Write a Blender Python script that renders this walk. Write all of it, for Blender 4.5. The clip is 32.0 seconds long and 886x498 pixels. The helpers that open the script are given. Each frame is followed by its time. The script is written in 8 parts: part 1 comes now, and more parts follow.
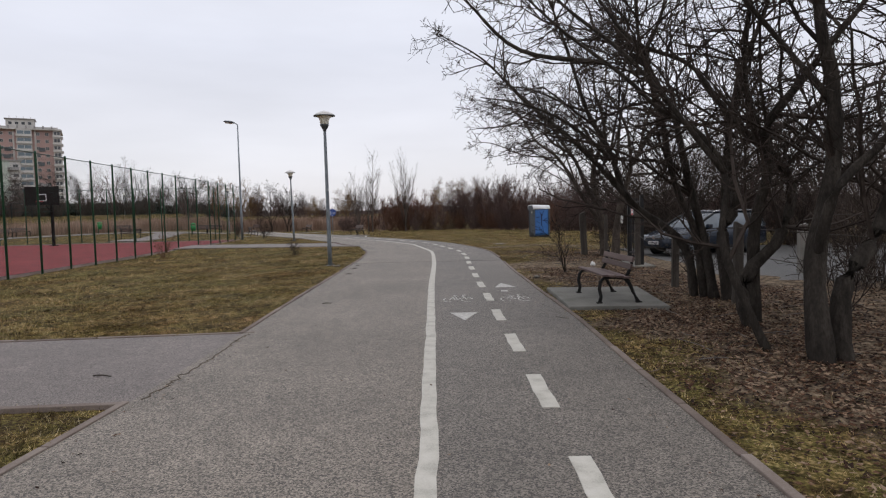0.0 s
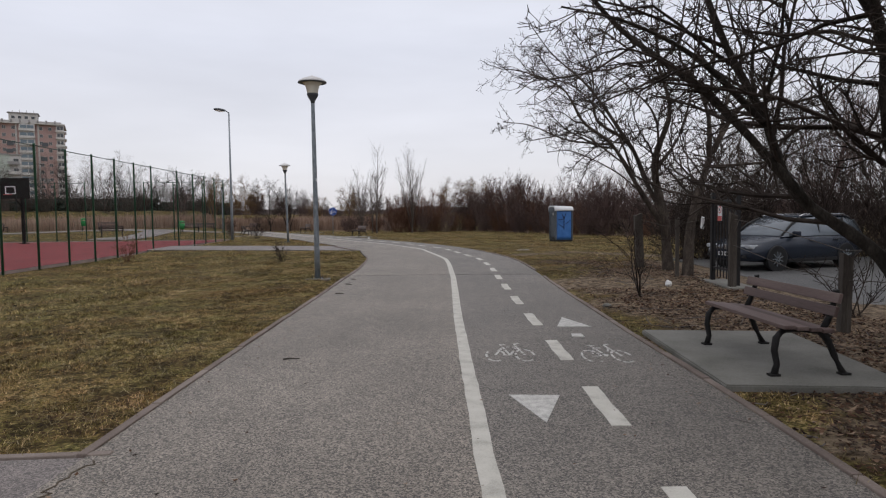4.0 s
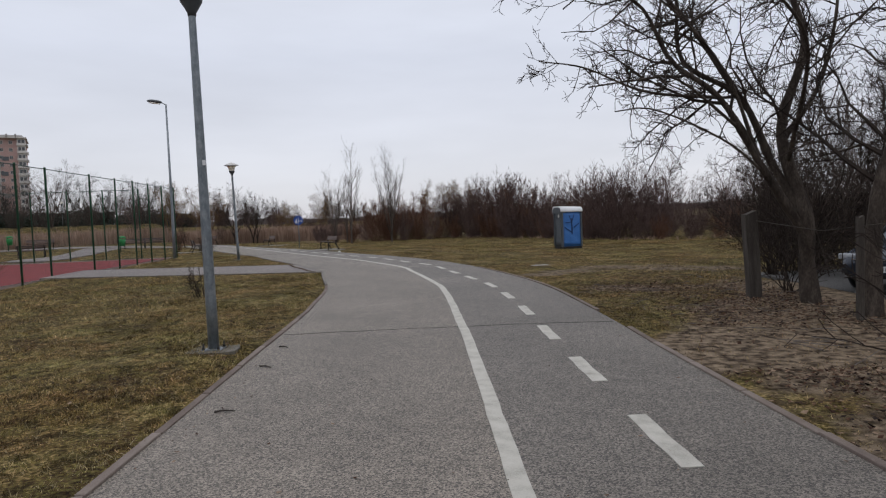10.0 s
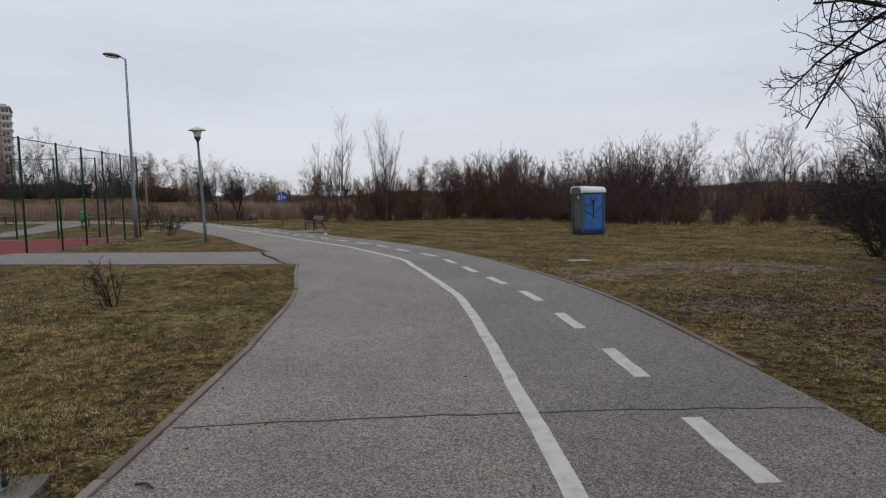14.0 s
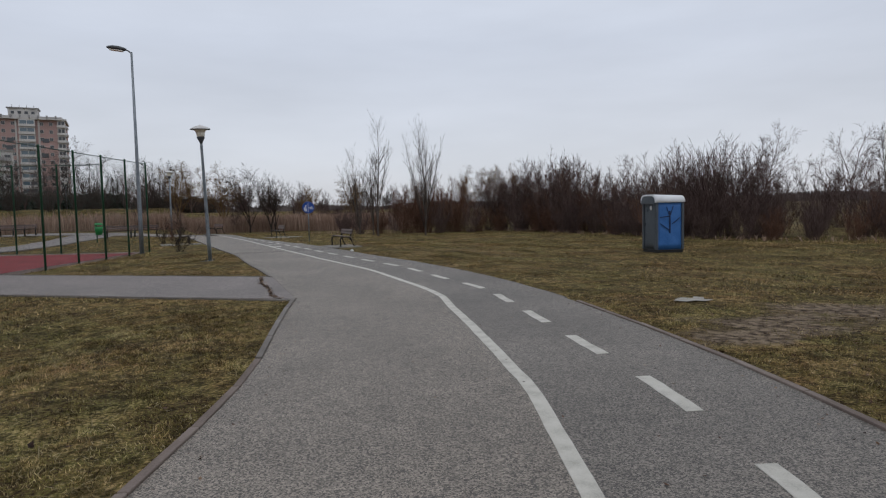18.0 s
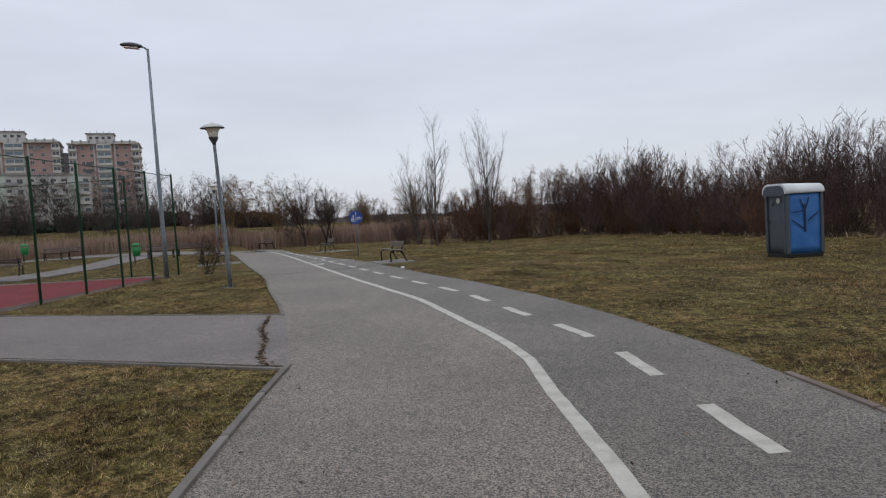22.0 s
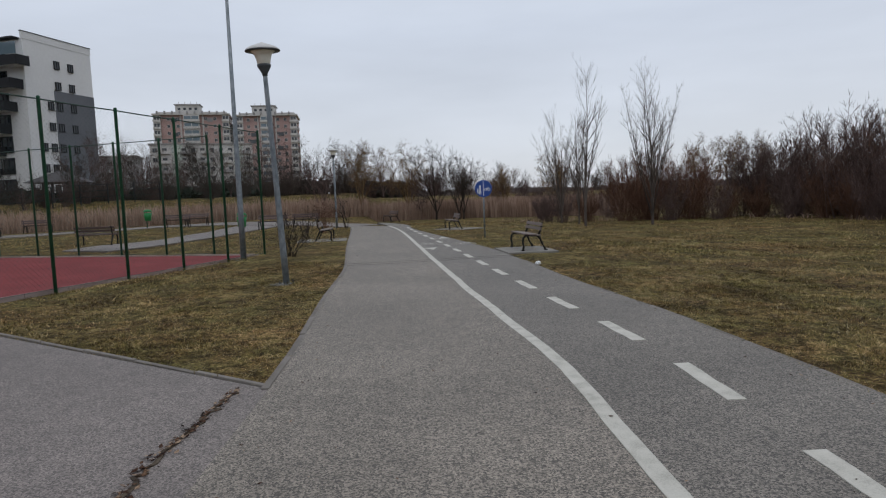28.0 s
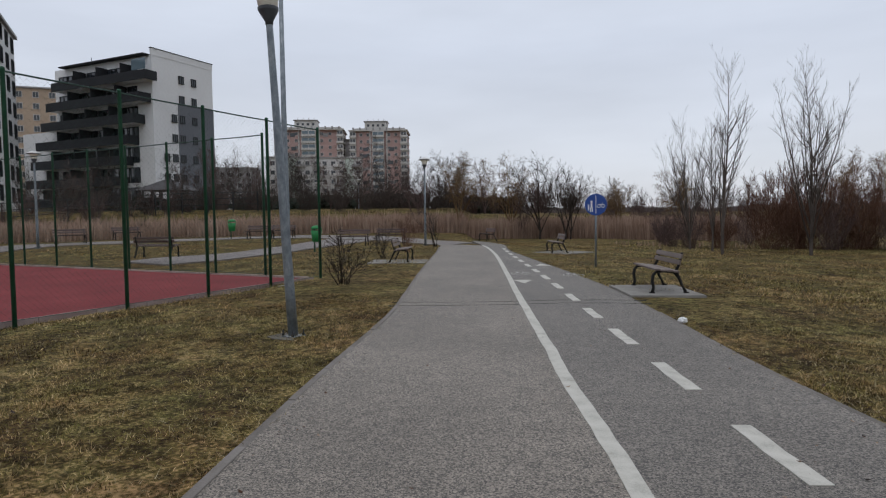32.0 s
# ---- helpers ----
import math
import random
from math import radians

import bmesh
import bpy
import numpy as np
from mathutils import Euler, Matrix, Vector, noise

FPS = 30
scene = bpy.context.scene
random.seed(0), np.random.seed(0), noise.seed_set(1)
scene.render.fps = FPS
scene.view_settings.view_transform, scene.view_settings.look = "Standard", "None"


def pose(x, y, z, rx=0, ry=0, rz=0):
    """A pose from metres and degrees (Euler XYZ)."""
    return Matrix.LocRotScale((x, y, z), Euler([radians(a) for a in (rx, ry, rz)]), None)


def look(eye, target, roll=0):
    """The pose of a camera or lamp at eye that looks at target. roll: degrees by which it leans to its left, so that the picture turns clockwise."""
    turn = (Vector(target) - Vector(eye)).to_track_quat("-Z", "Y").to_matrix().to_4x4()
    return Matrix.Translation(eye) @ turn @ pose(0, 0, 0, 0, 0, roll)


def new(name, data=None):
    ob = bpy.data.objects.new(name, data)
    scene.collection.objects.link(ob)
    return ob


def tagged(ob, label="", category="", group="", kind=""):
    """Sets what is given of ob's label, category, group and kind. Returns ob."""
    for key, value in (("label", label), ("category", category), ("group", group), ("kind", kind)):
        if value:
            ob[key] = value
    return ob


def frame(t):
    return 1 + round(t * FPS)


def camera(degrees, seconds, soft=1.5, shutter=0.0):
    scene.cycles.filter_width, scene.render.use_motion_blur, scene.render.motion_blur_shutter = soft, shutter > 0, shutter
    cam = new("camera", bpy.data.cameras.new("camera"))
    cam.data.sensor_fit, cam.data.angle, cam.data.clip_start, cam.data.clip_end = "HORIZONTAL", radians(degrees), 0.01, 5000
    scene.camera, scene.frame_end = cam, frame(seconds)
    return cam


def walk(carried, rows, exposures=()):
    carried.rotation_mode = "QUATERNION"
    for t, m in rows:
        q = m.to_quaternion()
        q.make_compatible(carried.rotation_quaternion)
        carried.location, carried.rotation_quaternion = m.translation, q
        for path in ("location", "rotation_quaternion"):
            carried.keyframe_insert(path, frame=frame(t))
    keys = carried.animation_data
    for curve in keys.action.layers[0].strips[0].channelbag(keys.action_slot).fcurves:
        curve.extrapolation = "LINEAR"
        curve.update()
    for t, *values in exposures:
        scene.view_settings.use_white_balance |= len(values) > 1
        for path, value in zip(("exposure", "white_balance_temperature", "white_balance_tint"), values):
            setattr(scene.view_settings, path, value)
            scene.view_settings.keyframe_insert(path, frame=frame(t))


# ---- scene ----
PATH = [
    (0, (1.304, 3.074, 1.487), (1.192, 5.068, 1.37), -1.4),
    (0.5, (1.234, 3.593, 1.478), (1.097, 5.587, 1.396), -2.8),
    (1, (1.234, 4.131, 1.472), (1.117, 6.127, 1.422), -1.3),
    (1.5, (1.149, 4.687, 1.466), (0.999, 6.681, 1.444), 1.2),
    (2, (1.092, 5.224, 1.468), (0.984, 7.221, 1.429), -2.3),
    (2.5, (1.021, 5.771, 1.454), (0.821, 7.761, 1.407), 1.0),
    (3, (0.917, 6.284, 1.449), (0.791, 8.279, 1.37), -1.1),
    (3.5, (0.843, 6.819, 1.452), (0.66, 8.809, 1.37), -1.1),
    (4, (0.674, 7.28, 1.448), (0.547, 9.273, 1.335), -0.6),
    (4.5, (0.591, 7.849, 1.432), (0.449, 9.844, 1.4), -1.6),
    (6.5, (0.144, 9.989, 1.496), (0.111, 11.987, 1.424), -1.0),
    (7, (0.161, 10.539, 1.482), (0.12, 12.536, 1.379), -1.2),
    (7.5, (0.114, 11.018, 1.476), (0.085, 13.017, 1.415), 0.6),
    (8, (0.21, 11.567, 1.462), (0.196, 13.567, 1.404), 0.3),
    (8.5, (0.195, 12.081, 1.467), (0.187, 14.081, 1.456), 2.5),
    (9, (0.16, 12.579, 1.461), (0.234, 14.578, 1.467), -1.1),
    (9.5, (0.107, 13.116, 1.472), (0.022, 15.114, 1.433), 0.1),
    (10, (-0.002, 13.598, 1.479), (-0.066, 15.595, 1.381), -2.2),
    (10.5, (-0.065, 14.131, 1.482), (-0.202, 16.124, 1.381), 0.1),
    (11, (-0.183, 14.63, 1.488), (-0.234, 16.627, 1.385), 0.1),
    (11.5, (-0.222, 15.17, 1.482), (-0.309, 17.168, 1.456), -1.7),
    (12, (-0.33, 15.7, 1.473), (-0.345, 17.7, 1.447), 0.2),
    (12.5, (-0.42, 16.194, 1.492), (-0.458, 18.194, 1.509), -1.5),
    (13, (-0.454, 16.735, 1.502), (-0.582, 18.731, 1.489), 0.4),
    (13.5, (-0.526, 17.244, 1.494), (-0.542, 19.238, 1.345), -2.5),
    (14, (-0.524, 17.783, 1.499), (-0.569, 19.776, 1.333), -1.2),
    (14.5, (-0.619, 18.33, 1.495), (-0.635, 20.325, 1.351), -1.1),
    (16.5, (-0.704, 20.44, 1.493), (-0.769, 22.435, 1.379), 0.7),
    (17, (-0.699, 20.898, 1.526), (-0.775, 22.892, 1.401), -0.5),
    (17.5, (-0.662, 21.421, 1.53), (-0.788, 23.416, 1.482), -2.0),
    (18, (-0.759, 21.961, 1.515), (-0.94, 23.948, 1.385), -1.2),
    (18.5, (-0.768, 22.456, 1.547), (-0.917, 24.45, 1.491), -3.9),
    (19, (-0.841, 23.062, 1.533), (-1.071, 25.047, 1.443), 0.6),
    (19.5, (-0.92, 23.533, 1.538), (-1.17, 25.514, 1.417), -2.8),
    (20, (-0.999, 24.1, 1.539), (-1.325, 26.067, 1.373), -2.3),
    (20.5, (-1.131, 24.632, 1.526), (-1.44, 26.595, 1.3), -2.2),
    (21, (-1.165, 25.21, 1.52), (-1.484, 27.174, 1.318), -4.0),
    (21.5, (-1.277, 25.751, 1.5), (-1.667, 27.698, 1.262), -3.1),
    (22, (-1.345, 26.202, 1.508), (-1.727, 28.162, 1.405), -3.5),
    (22.5, (-1.449, 26.762, 1.49), (-1.966, 28.691, 1.382), -1.0),
    (23, (-1.536, 27.265, 1.5), (-2.023, 29.198, 1.347), -3.0),
    (23.5, (-1.572, 27.773, 1.512), (-2.212, 29.661, 1.36), -1.9),
    (24, (-1.657, 28.261, 1.496), (-2.185, 30.181, 1.308), -2.6),
    (24.5, (-1.669, 28.785, 1.474), (-2.223, 30.703, 1.347), -1.9),
    (26.5, (-2.25, 30.706, 1.527), (-2.987, 32.556, 1.342), -3.0),
    (27, (-2.423, 31.19, 1.52), (-3.263, 33.0, 1.373), -1.5),
    (27.5, (-2.643, 31.658, 1.511), (-3.465, 33.469, 1.306), -2.0),
    (28, (-2.775, 32.177, 1.486), (-3.596, 33.994, 1.318), -2.2),
    (28.5, (-2.99, 32.715, 1.464), (-3.839, 34.519, 1.302), 1.1),
    (29, (-3.118, 33.228, 1.463), (-3.865, 35.078, 1.329), -1.8),
    (29.5, (-3.252, 33.76, 1.474), (-4.155, 35.541, 1.364), -0.1),
    (30, (-3.456, 34.288, 1.47), (-4.354, 36.069, 1.328), -0.1),
    (30.5, (-3.617, 34.815, 1.476), (-4.644, 36.527, 1.368), 0.5),
    (31, (-3.892, 35.247, 1.469), (-4.963, 36.932, 1.349), -1.1),
    (31.5, (-4.071, 35.723, 1.472), (-5.193, 37.379, 1.436), -1.0),
    (32, (-4.339, 36.165, 1.464), (-5.458, 37.82, 1.357), -0.7),
]
cam = camera(71.4, 32.0, soft=1.2)
walk(cam, [(t, look(eye, target, roll)) for t, eye, target, roll in PATH],
     [(0, 0.2, 6650, 12), (4, 0.13, 6620, 12), (7, 0.0, 6560, 11), (9, 0.05, 6500, 11), (13, -0.02, 6420, 10), (19, -0.12, 6330, 9), (21, -0.05, 6330, 9), (23, 0.0, 6330, 9), (24, -0.2, 6320, 9), (25.5, -0.24, 6320, 9), (27, -0.2, 6300, 9), (28, -0.08, 6280, 8), (29, -0.06, 6280, 8), (32, -0.03, 6300, 9)])

# ---- light: an overcast winter sky, brighter overhead ----
world = bpy.data.worlds.new("overcast")
scene.world = world
world.use_nodes = True
wn, wl = world.node_tree.nodes, world.node_tree.links
wn.clear()
w_out = wn.new("ShaderNodeOutputWorld")
w_bg = wn.new("ShaderNodeBackground")
w_sky = wn.new("ShaderNodeTexSky")
w_sky.sky_type, w_sky.sun_disc = "NISHITA", False
w_sky.sun_elevation, w_sky.sun_rotation = radians(38), radians(150)
w_co = wn.new("ShaderNodeTexCoord")
w_sep = wn.new("ShaderNodeSeparateXYZ")
w_ramp = wn.new("ShaderNodeValToRGB")
w_noise = wn.new("ShaderNodeTexNoise")
w_map = wn.new("ShaderNodeMapping")
w_cloud = wn.new("ShaderNodeMapRange")
w_mul = wn.new("ShaderNodeMix")
w_mul.data_type, w_mul.blend_type = "RGBA", "MULTIPLY"
w_mul.inputs[0].default_value = 1.0
w_scale = wn.new("ShaderNodeMix")
w_scale.data_type, w_scale.blend_type = "RGBA", "MULTIPLY"
w_scale.inputs[0].default_value = 1.0
w_scale.inputs[7].default_value = (0.1, 0.1, 0.1, 1)
w_mix = wn.new("ShaderNodeMix")
w_mix.data_type = "RGBA"
w_mix.inputs[0].default_value = 0.93
el = w_ramp.color_ramp.elements
el[0].position, el[0].color = 0.0, (0.73, 0.725, 0.76, 1)
el[1].position, el[1].color = 1.0, (1.0, 1.01, 1.05, 1)
for p, c in ((0.08, (0.73, 0.745, 0.80, 1)), (0.25, (0.70, 0.735, 0.825, 1)), (0.45, (0.79, 0.83, 0.92, 1))):
    e = el.new(p)
    e.color = c
w_map.inputs["Scale"].default_value = (1.3, 1.3, 6.0)
w_noise.inputs["Scale"].default_value, w_noise.inputs["Detail"].default_value = 1.6, 5
w_cloud.inputs[1].default_value, w_cloud.inputs[2].default_value = 0.3, 0.7
w_cloud.inputs[3].default_value, w_cloud.inputs[4].default_value = 0.9, 1.06
wl.new(w_co.outputs["Generated"], w_sep.inputs[0])
wl.new(w_sep.outputs[2], w_ramp.inputs[0])
wl.new(w_co.outputs["Generated"], w_map.inputs[0])
wl.new(w_map.outputs[0], w_noise.inputs["Vector"])
wl.new(w_noise.outputs[0], w_cloud.inputs[0])
wl.new(w_ramp.outputs[0], w_mul.inputs[6])
wl.new(w_cloud.outputs[0], w_mul.inputs[7])
wl.new(w_sky.outputs[0], w_scale.inputs[6])
wl.new(w_scale.outputs[2], w_mix.inputs[6])
wl.new(w_mul.outputs[2], w_mix.inputs[7])
wl.new(w_mix.outputs[2], w_bg.inputs[0])
wl.new(w_bg.outputs[0], w_out.inputs[0])
sun_data = bpy.data.lights.new("sun", "SUN")
sun_data.energy, sun_data.angle, sun_data.color = 0.3, radians(25), (1.0, 0.97, 0.93)
sun = new("sun", sun_data)
sun.matrix_world = look((0, 0, 60), (-14, 26, 10))

# ---- materials ----
def material(name, colours, scale=8.0, fine=60.0, rough=0.8, metal=0.0, bump=0.2, bump_scale=None, fine_mix=0.35, island=0.0, per_object=0.0,
             detail=6.0, spec=0.4, stretch=(1, 1, 1), bump_dist=0.01, reach=0.2):
    """A surface with a broad and a fine variation between its colours, fine relief, and some variation from piece to piece."""
    m = bpy.data.materials.new(name)
    m.use_nodes = True
    n, l = m.node_tree.nodes, m.node_tree.links
    b = n["Principled BSDF"]
    b.inputs["Roughness"].default_value, b.inputs["Metallic"].default_value = rough, metal
    b.inputs["Specular IOR Level"].default_value = spec
    co = n.new("ShaderNodeTexCoord")
    mp = n.new("ShaderNodeMapping")
    mp.inputs["Scale"].default_value = stretch
    l.new(co.outputs["Object"], mp.inputs[0])
    big, small = n.new("ShaderNodeTexNoise"), n.new("ShaderNodeTexNoise")
    big.inputs["Scale"].default_value, big.inputs["Detail"].default_value = scale, detail
    small.inputs["Scale"].default_value, small.inputs["Detail"].default_value = fine, 3
    l.new(mp.outputs[0], big.inputs["Vector"])
    l.new(mp.outputs[0], small.inputs["Vector"])
    mix = n.new("ShaderNodeMix")
    mix.inputs[0].default_value = fine_mix
    l.new(big.outputs[0], mix.inputs[2])
    l.new(small.outputs[0], mix.inputs[3])
    value = mix.outputs[0]
    for kind, amount in (("island", island), ("object", per_object)):
        if amount:
            src = n.new("ShaderNodeNewGeometry").outputs["Random Per Island"] if kind == "island" else n.new("ShaderNodeObjectInfo").outputs["Random"]
            rng_ = n.new("ShaderNodeMapRange")
            rng_.inputs[3].default_value, rng_.inputs[4].default_value = -amount, amount
            l.new(src, rng_.inputs[0])
            add = n.new("ShaderNodeMath")
            l.new(value, add.inputs[0])
            l.new(rng_.outputs[0], add.inputs[1])
            value = add.outputs[0]
    ramp = n.new("ShaderNodeValToRGB")
    els = ramp.color_ramp.elements
    k = len(colours)
    els[0].position, els[1].position = 0.5 - reach, 0.5 + reach
    els[0].color, els[1].color = (*colours[0], 1), (*colours[-1], 1)
    for i in range(1, k - 1):
        e = els.new(0.5 - reach + 2 * reach * i / (k - 1))
        e.color = (*colours[i], 1)
    l.new(value, ramp.inputs[0])
    l.new(ramp.outputs[0], b.inputs["Base Color"])
    if bump:
        bp = n.new("ShaderNodeBump")
        bp.inputs["Strength"].default_value, bp.inputs["Distance"].default_value = bump, bump_dist
        if bump_scale:
            bn = n.new("ShaderNodeTexNoise")
            bn.inputs["Scale"].default_value, bn.inputs["Detail"].default_value = bump_scale, 4
            l.new(mp.outputs[0], bn.inputs["Vector"])
            l.new(bn.outputs[0], bp.inputs["Height"])
        else:
            l.new(mix.outputs[0], bp.inputs["Height"])
        l.new(bp.outputs[0], b.inputs["Normal"])
    return m


def asphalt(name, dark, light, tint):
    """Worn asphalt: pale stone chips in a darker binder, with broad patches and faint stains."""
    m = bpy.data.materials.new(name)
    m.use_nodes = True
    n, l = m.node_tree.nodes, m.node_tree.links
    b = n["Principled BSDF"]
    b.inputs["Roughness"].default_value, b.inputs["Specular IOR Level"].default_value = 0.66, 0.42
    co = n.new("ShaderNodeTexCoord")
    chips = n.new("ShaderNodeTexVoronoi")
    chips.inputs["Scale"].default_value = 105
    grit = n.new("ShaderNodeTexNoise")
    grit.inputs["Scale"].default_value, grit.inputs["Detail"].default_value = 95, 4
    broad = n.new("ShaderNodeTexNoise")
    broad.inputs["Scale"].default_value, broad.inputs["Detail"].default_value = 0.55, 6
    mid = n.new("ShaderNodeTexNoise")
    mid.inputs["Scale"].default_value, mid.inputs["Detail"].default_value = 4.5, 6
    for node in (chips, grit, broad, mid):
        l.new(co.outputs["Object"], node.inputs["Vector"])
    chip_tone = n.new("ShaderNodeSeparateColor")
    l.new(chips.outputs["Color"], chip_tone.inputs[0])
    ramp = n.new("ShaderNodeValToRGB")
    ramp.color_ramp.elements[0].color, ramp.color_ramp.elements[1].color = (*dark, 1), (*light, 1)
    ramp.color_ramp.elements[0].position, ramp.color_ramp.elements[1].position = 0.27, 0.88
    mixv = n.new("ShaderNodeMix")
    mixv.inputs[0].default_value = 0.3
    l.new(chip_tone.outputs[0], mixv.inputs[2])
    l.new(grit.outputs[0], mixv.inputs[3])
    l.new(mixv.outputs[0], ramp.inputs[0])
    patch = n.new("ShaderNodeMapRange")
    patch.inputs[1].default_value, patch.inputs[2].default_value = 0.25, 0.75
    patch.inputs[3].default_value, patch.inputs[4].default_value = 0.80, 1.2
    l.new(broad.outputs[0], patch.inputs[0])
    patch2 = n.new("ShaderNodeMapRange")
    patch2.inputs[1].default_value, patch2.inputs[2].default_value = 0.25, 0.75
    patch2.inputs[3].default_value, patch2.inputs[4].default_value = 0.86, 1.12
    l.new(mid.outputs[0], patch2.inputs[0])
    mul = n.new("ShaderNodeMath")
    mul.operation = "MULTIPLY"
    l.new(patch.outputs[0], mul.inputs[0])
    l.new(patch2.outputs[0], mul.inputs[1])
    tone = n.new("ShaderNodeMix")
    tone.data_type, tone.blend_type = "RGBA", "MULTIPLY"
    tone.inputs[0].default_value = 1.0
    l.new(ramp.outputs[0], tone.inputs[6])
    l.new(mul.outputs[0], tone.inputs[7])
    hue = n.new("ShaderNodeMix")
    hue.data_type, hue.blend_type = "RGBA", "MULTIPLY"
    hue.inputs[0].default_value = 1.0
    hue.inputs[7].default_value = (*tint, 1)
    l.new(tone.outputs[2], hue.inputs[6])
    l.new(hue.outputs[2], b.inputs["Base Color"])
    bp = n.new("ShaderNodeBump")
    bp.inputs["Strength"].default_value, bp.inputs["Distance"].default_value = 0.35, 0.004
    l.new(mixv.outputs[0], bp.inputs["Height"])
    l.new(bp.outputs[0], b.inputs["Normal"])
    return m


def plain_glass(name, colour, rough=0.08):
    m = bpy.data.materials.new(name)
    m.use_nodes = True
    b = m.node_tree.nodes["Principled BSDF"]
    b.inputs["Base Color"].default_value = (*colour, 1)
    b.inputs["Roughness"].default_value = rough
    b.inputs["Specular IOR Level"].default_value = 0.7
    return m


M_FOOT = asphalt("footpath_asphalt", (0.055, 0.055, 0.053), (0.305, 0.294, 0.278), (1.095, 0.972, 0.855))
M_CYCLE = asphalt("cycle_asphalt", (0.044, 0.044, 0.043), (0.25, 0.243, 0.23), (1.075, 0.97, 0.875))
M_SIDE = asphalt("side_path_asphalt", (0.075, 0.071, 0.069), (0.25, 0.235, 0.227), (1.06, 0.96, 0.91))
M_LOT = asphalt("yard_asphalt", (0.05, 0.05, 0.05), (0.125, 0.122, 0.118), (1, 1, 1))
M_WHITE = material("road_paint", [(0.30, 0.285, 0.25), (0.47, 0.45, 0.40), (0.55, 0.53, 0.48)], 6, 120, 0.75, bump=0.3, bump_scale=160, bump_dist=0.003)
M_WORN = material("worn_road_paint", [(0.24, 0.235, 0.22), (0.46, 0.445, 0.415), (0.62, 0.605, 0.57)], 14, 130, 0.8, bump=0.3, fine_mix=0.5)
M_SOIL = material("winter_turf", [(0.026, 0.018, 0.010), (0.074, 0.052, 0.027), (0.080, 0.076, 0.026), (0.150, 0.122, 0.056), (0.250, 0.202, 0.108)], 1.1, 30, 0.95, reach=0.125, bump=0.8, bump_scale=55, fine_mix=0.6, spec=0.1, bump_dist=0.03)
M_BLADE = material("grass_blades", [(0.036, 0.025, 0.013), (0.118, 0.082, 0.041), (0.115, 0.112, 0.034), (0.205, 0.178, 0.068), (0.31, 0.255, 0.13), (0.46, 0.385, 0.24)], 0.7, 7.0, 0.8, bump=0, island=0.15, reach=0.13, fine_mix=0.35, spec=0.15)
M_STRAW = material("dead_straw", [(0.08, 0.06, 0.03), (0.15, 0.118, 0.058), (0.23, 0.185, 0.10), (0.36, 0.30, 0.185)], 0.8, 4, 0.85, bump=0, island=0.2, spec=0.15)
M_REED = material("dry_reed", [(0.20, 0.125, 0.09), (0.30, 0.205, 0.152), (0.42, 0.31, 0.24)], 0.15, 1.2, 0.85, bump=0, island=0.12, spec=0.15)
M_LEAF = material("fallen_leaves", [(0.012, 0.006, 0.004), (0.03, 0.013, 0.008), (0.06, 0.028, 0.015), (0.105, 0.055, 0.03), (0.27, 0.19, 0.13)], 2, 30, 0.8, bump=0, island=0.22, spec=0.2)
# distance haze is mixed into this paler twig colour
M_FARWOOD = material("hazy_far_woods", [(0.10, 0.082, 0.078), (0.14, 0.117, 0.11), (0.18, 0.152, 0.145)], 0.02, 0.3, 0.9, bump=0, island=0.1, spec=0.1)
M_KERB = material("reddish_kerb_concrete", [(0.11, 0.083, 0.07), (0.17, 0.134, 0.115), (0.235, 0.196, 0.17)], 3, 70, 0.9, bump=0.4, bump_scale=90, per_object=0.1)
M_KERBP = material("pale_pink_kerb_concrete", [(0.22, 0.165, 0.15), (0.30, 0.235, 0.215), (0.37, 0.305, 0.28)], 3, 70, 0.9, bump=0.4, bump_scale=90, per_object=0.1)
M_KERBG = material("grey_kerb_concrete", [(0.11, 0.096, 0.085), (0.165, 0.147, 0.132), (0.22, 0.2, 0.182)], 3, 70, 0.9, bump=0.4, bump_scale=90, per_object=0.1)
M_CONC = material("concrete", [(0.145, 0.135, 0.12), (0.21, 0.197, 0.178), (0.275, 0.26, 0.238)], 2.5, 60, 0.9, bump=0.4, bump_scale=70)
M_PAD = material("pale_poured_concrete", [(0.22, 0.205, 0.18), (0.30, 0.283, 0.25), (0.38, 0.36, 0.325)], 5, 60, 0.92, bump=0.5, bump_scale=40)
M_SLABC = material("stained_concrete", [(0.10, 0.098, 0.085), (0.155, 0.15, 0.132), (0.21, 0.205, 0.185)], 2.0, 60, 0.92, bump=0.4, bump_scale=70)
M_BARK = material("dark_bark", [(0.014, 0.0115, 0.010), (0.033, 0.028, 0.0235), (0.072, 0.062, 0.052)], 9, 60, 0.95, bump=0.9, bump_scale=26, stretch=(1, 1, 0.35), bump_dist=0.03, spec=0.15)
M_FOOTING = material("dirty_footing_concrete", [(0.075, 0.066, 0.052), (0.125, 0.112, 0.092), (0.2, 0.184, 0.155)], 6, 60, 0.92, bump=0.5, bump_scale=50)
M_GATEBARK = material("brown_bark", [(0.02, 0.016, 0.0135), (0.055, 0.044, 0.036), (0.115, 0.093, 0.077)], 7, 50, 0.95, bump=0.9, bump_scale=26, stretch=(1, 1, 0.35), bump_dist=0.03, spec=0.15)
M_TWIG = material("dark_twigs", [(0.019, 0.0145, 0.0125), (0.04, 0.031, 0.026), (0.07, 0.055, 0.047)], 3, 20, 0.9, bump=0, island=0.12, spec=0.15)
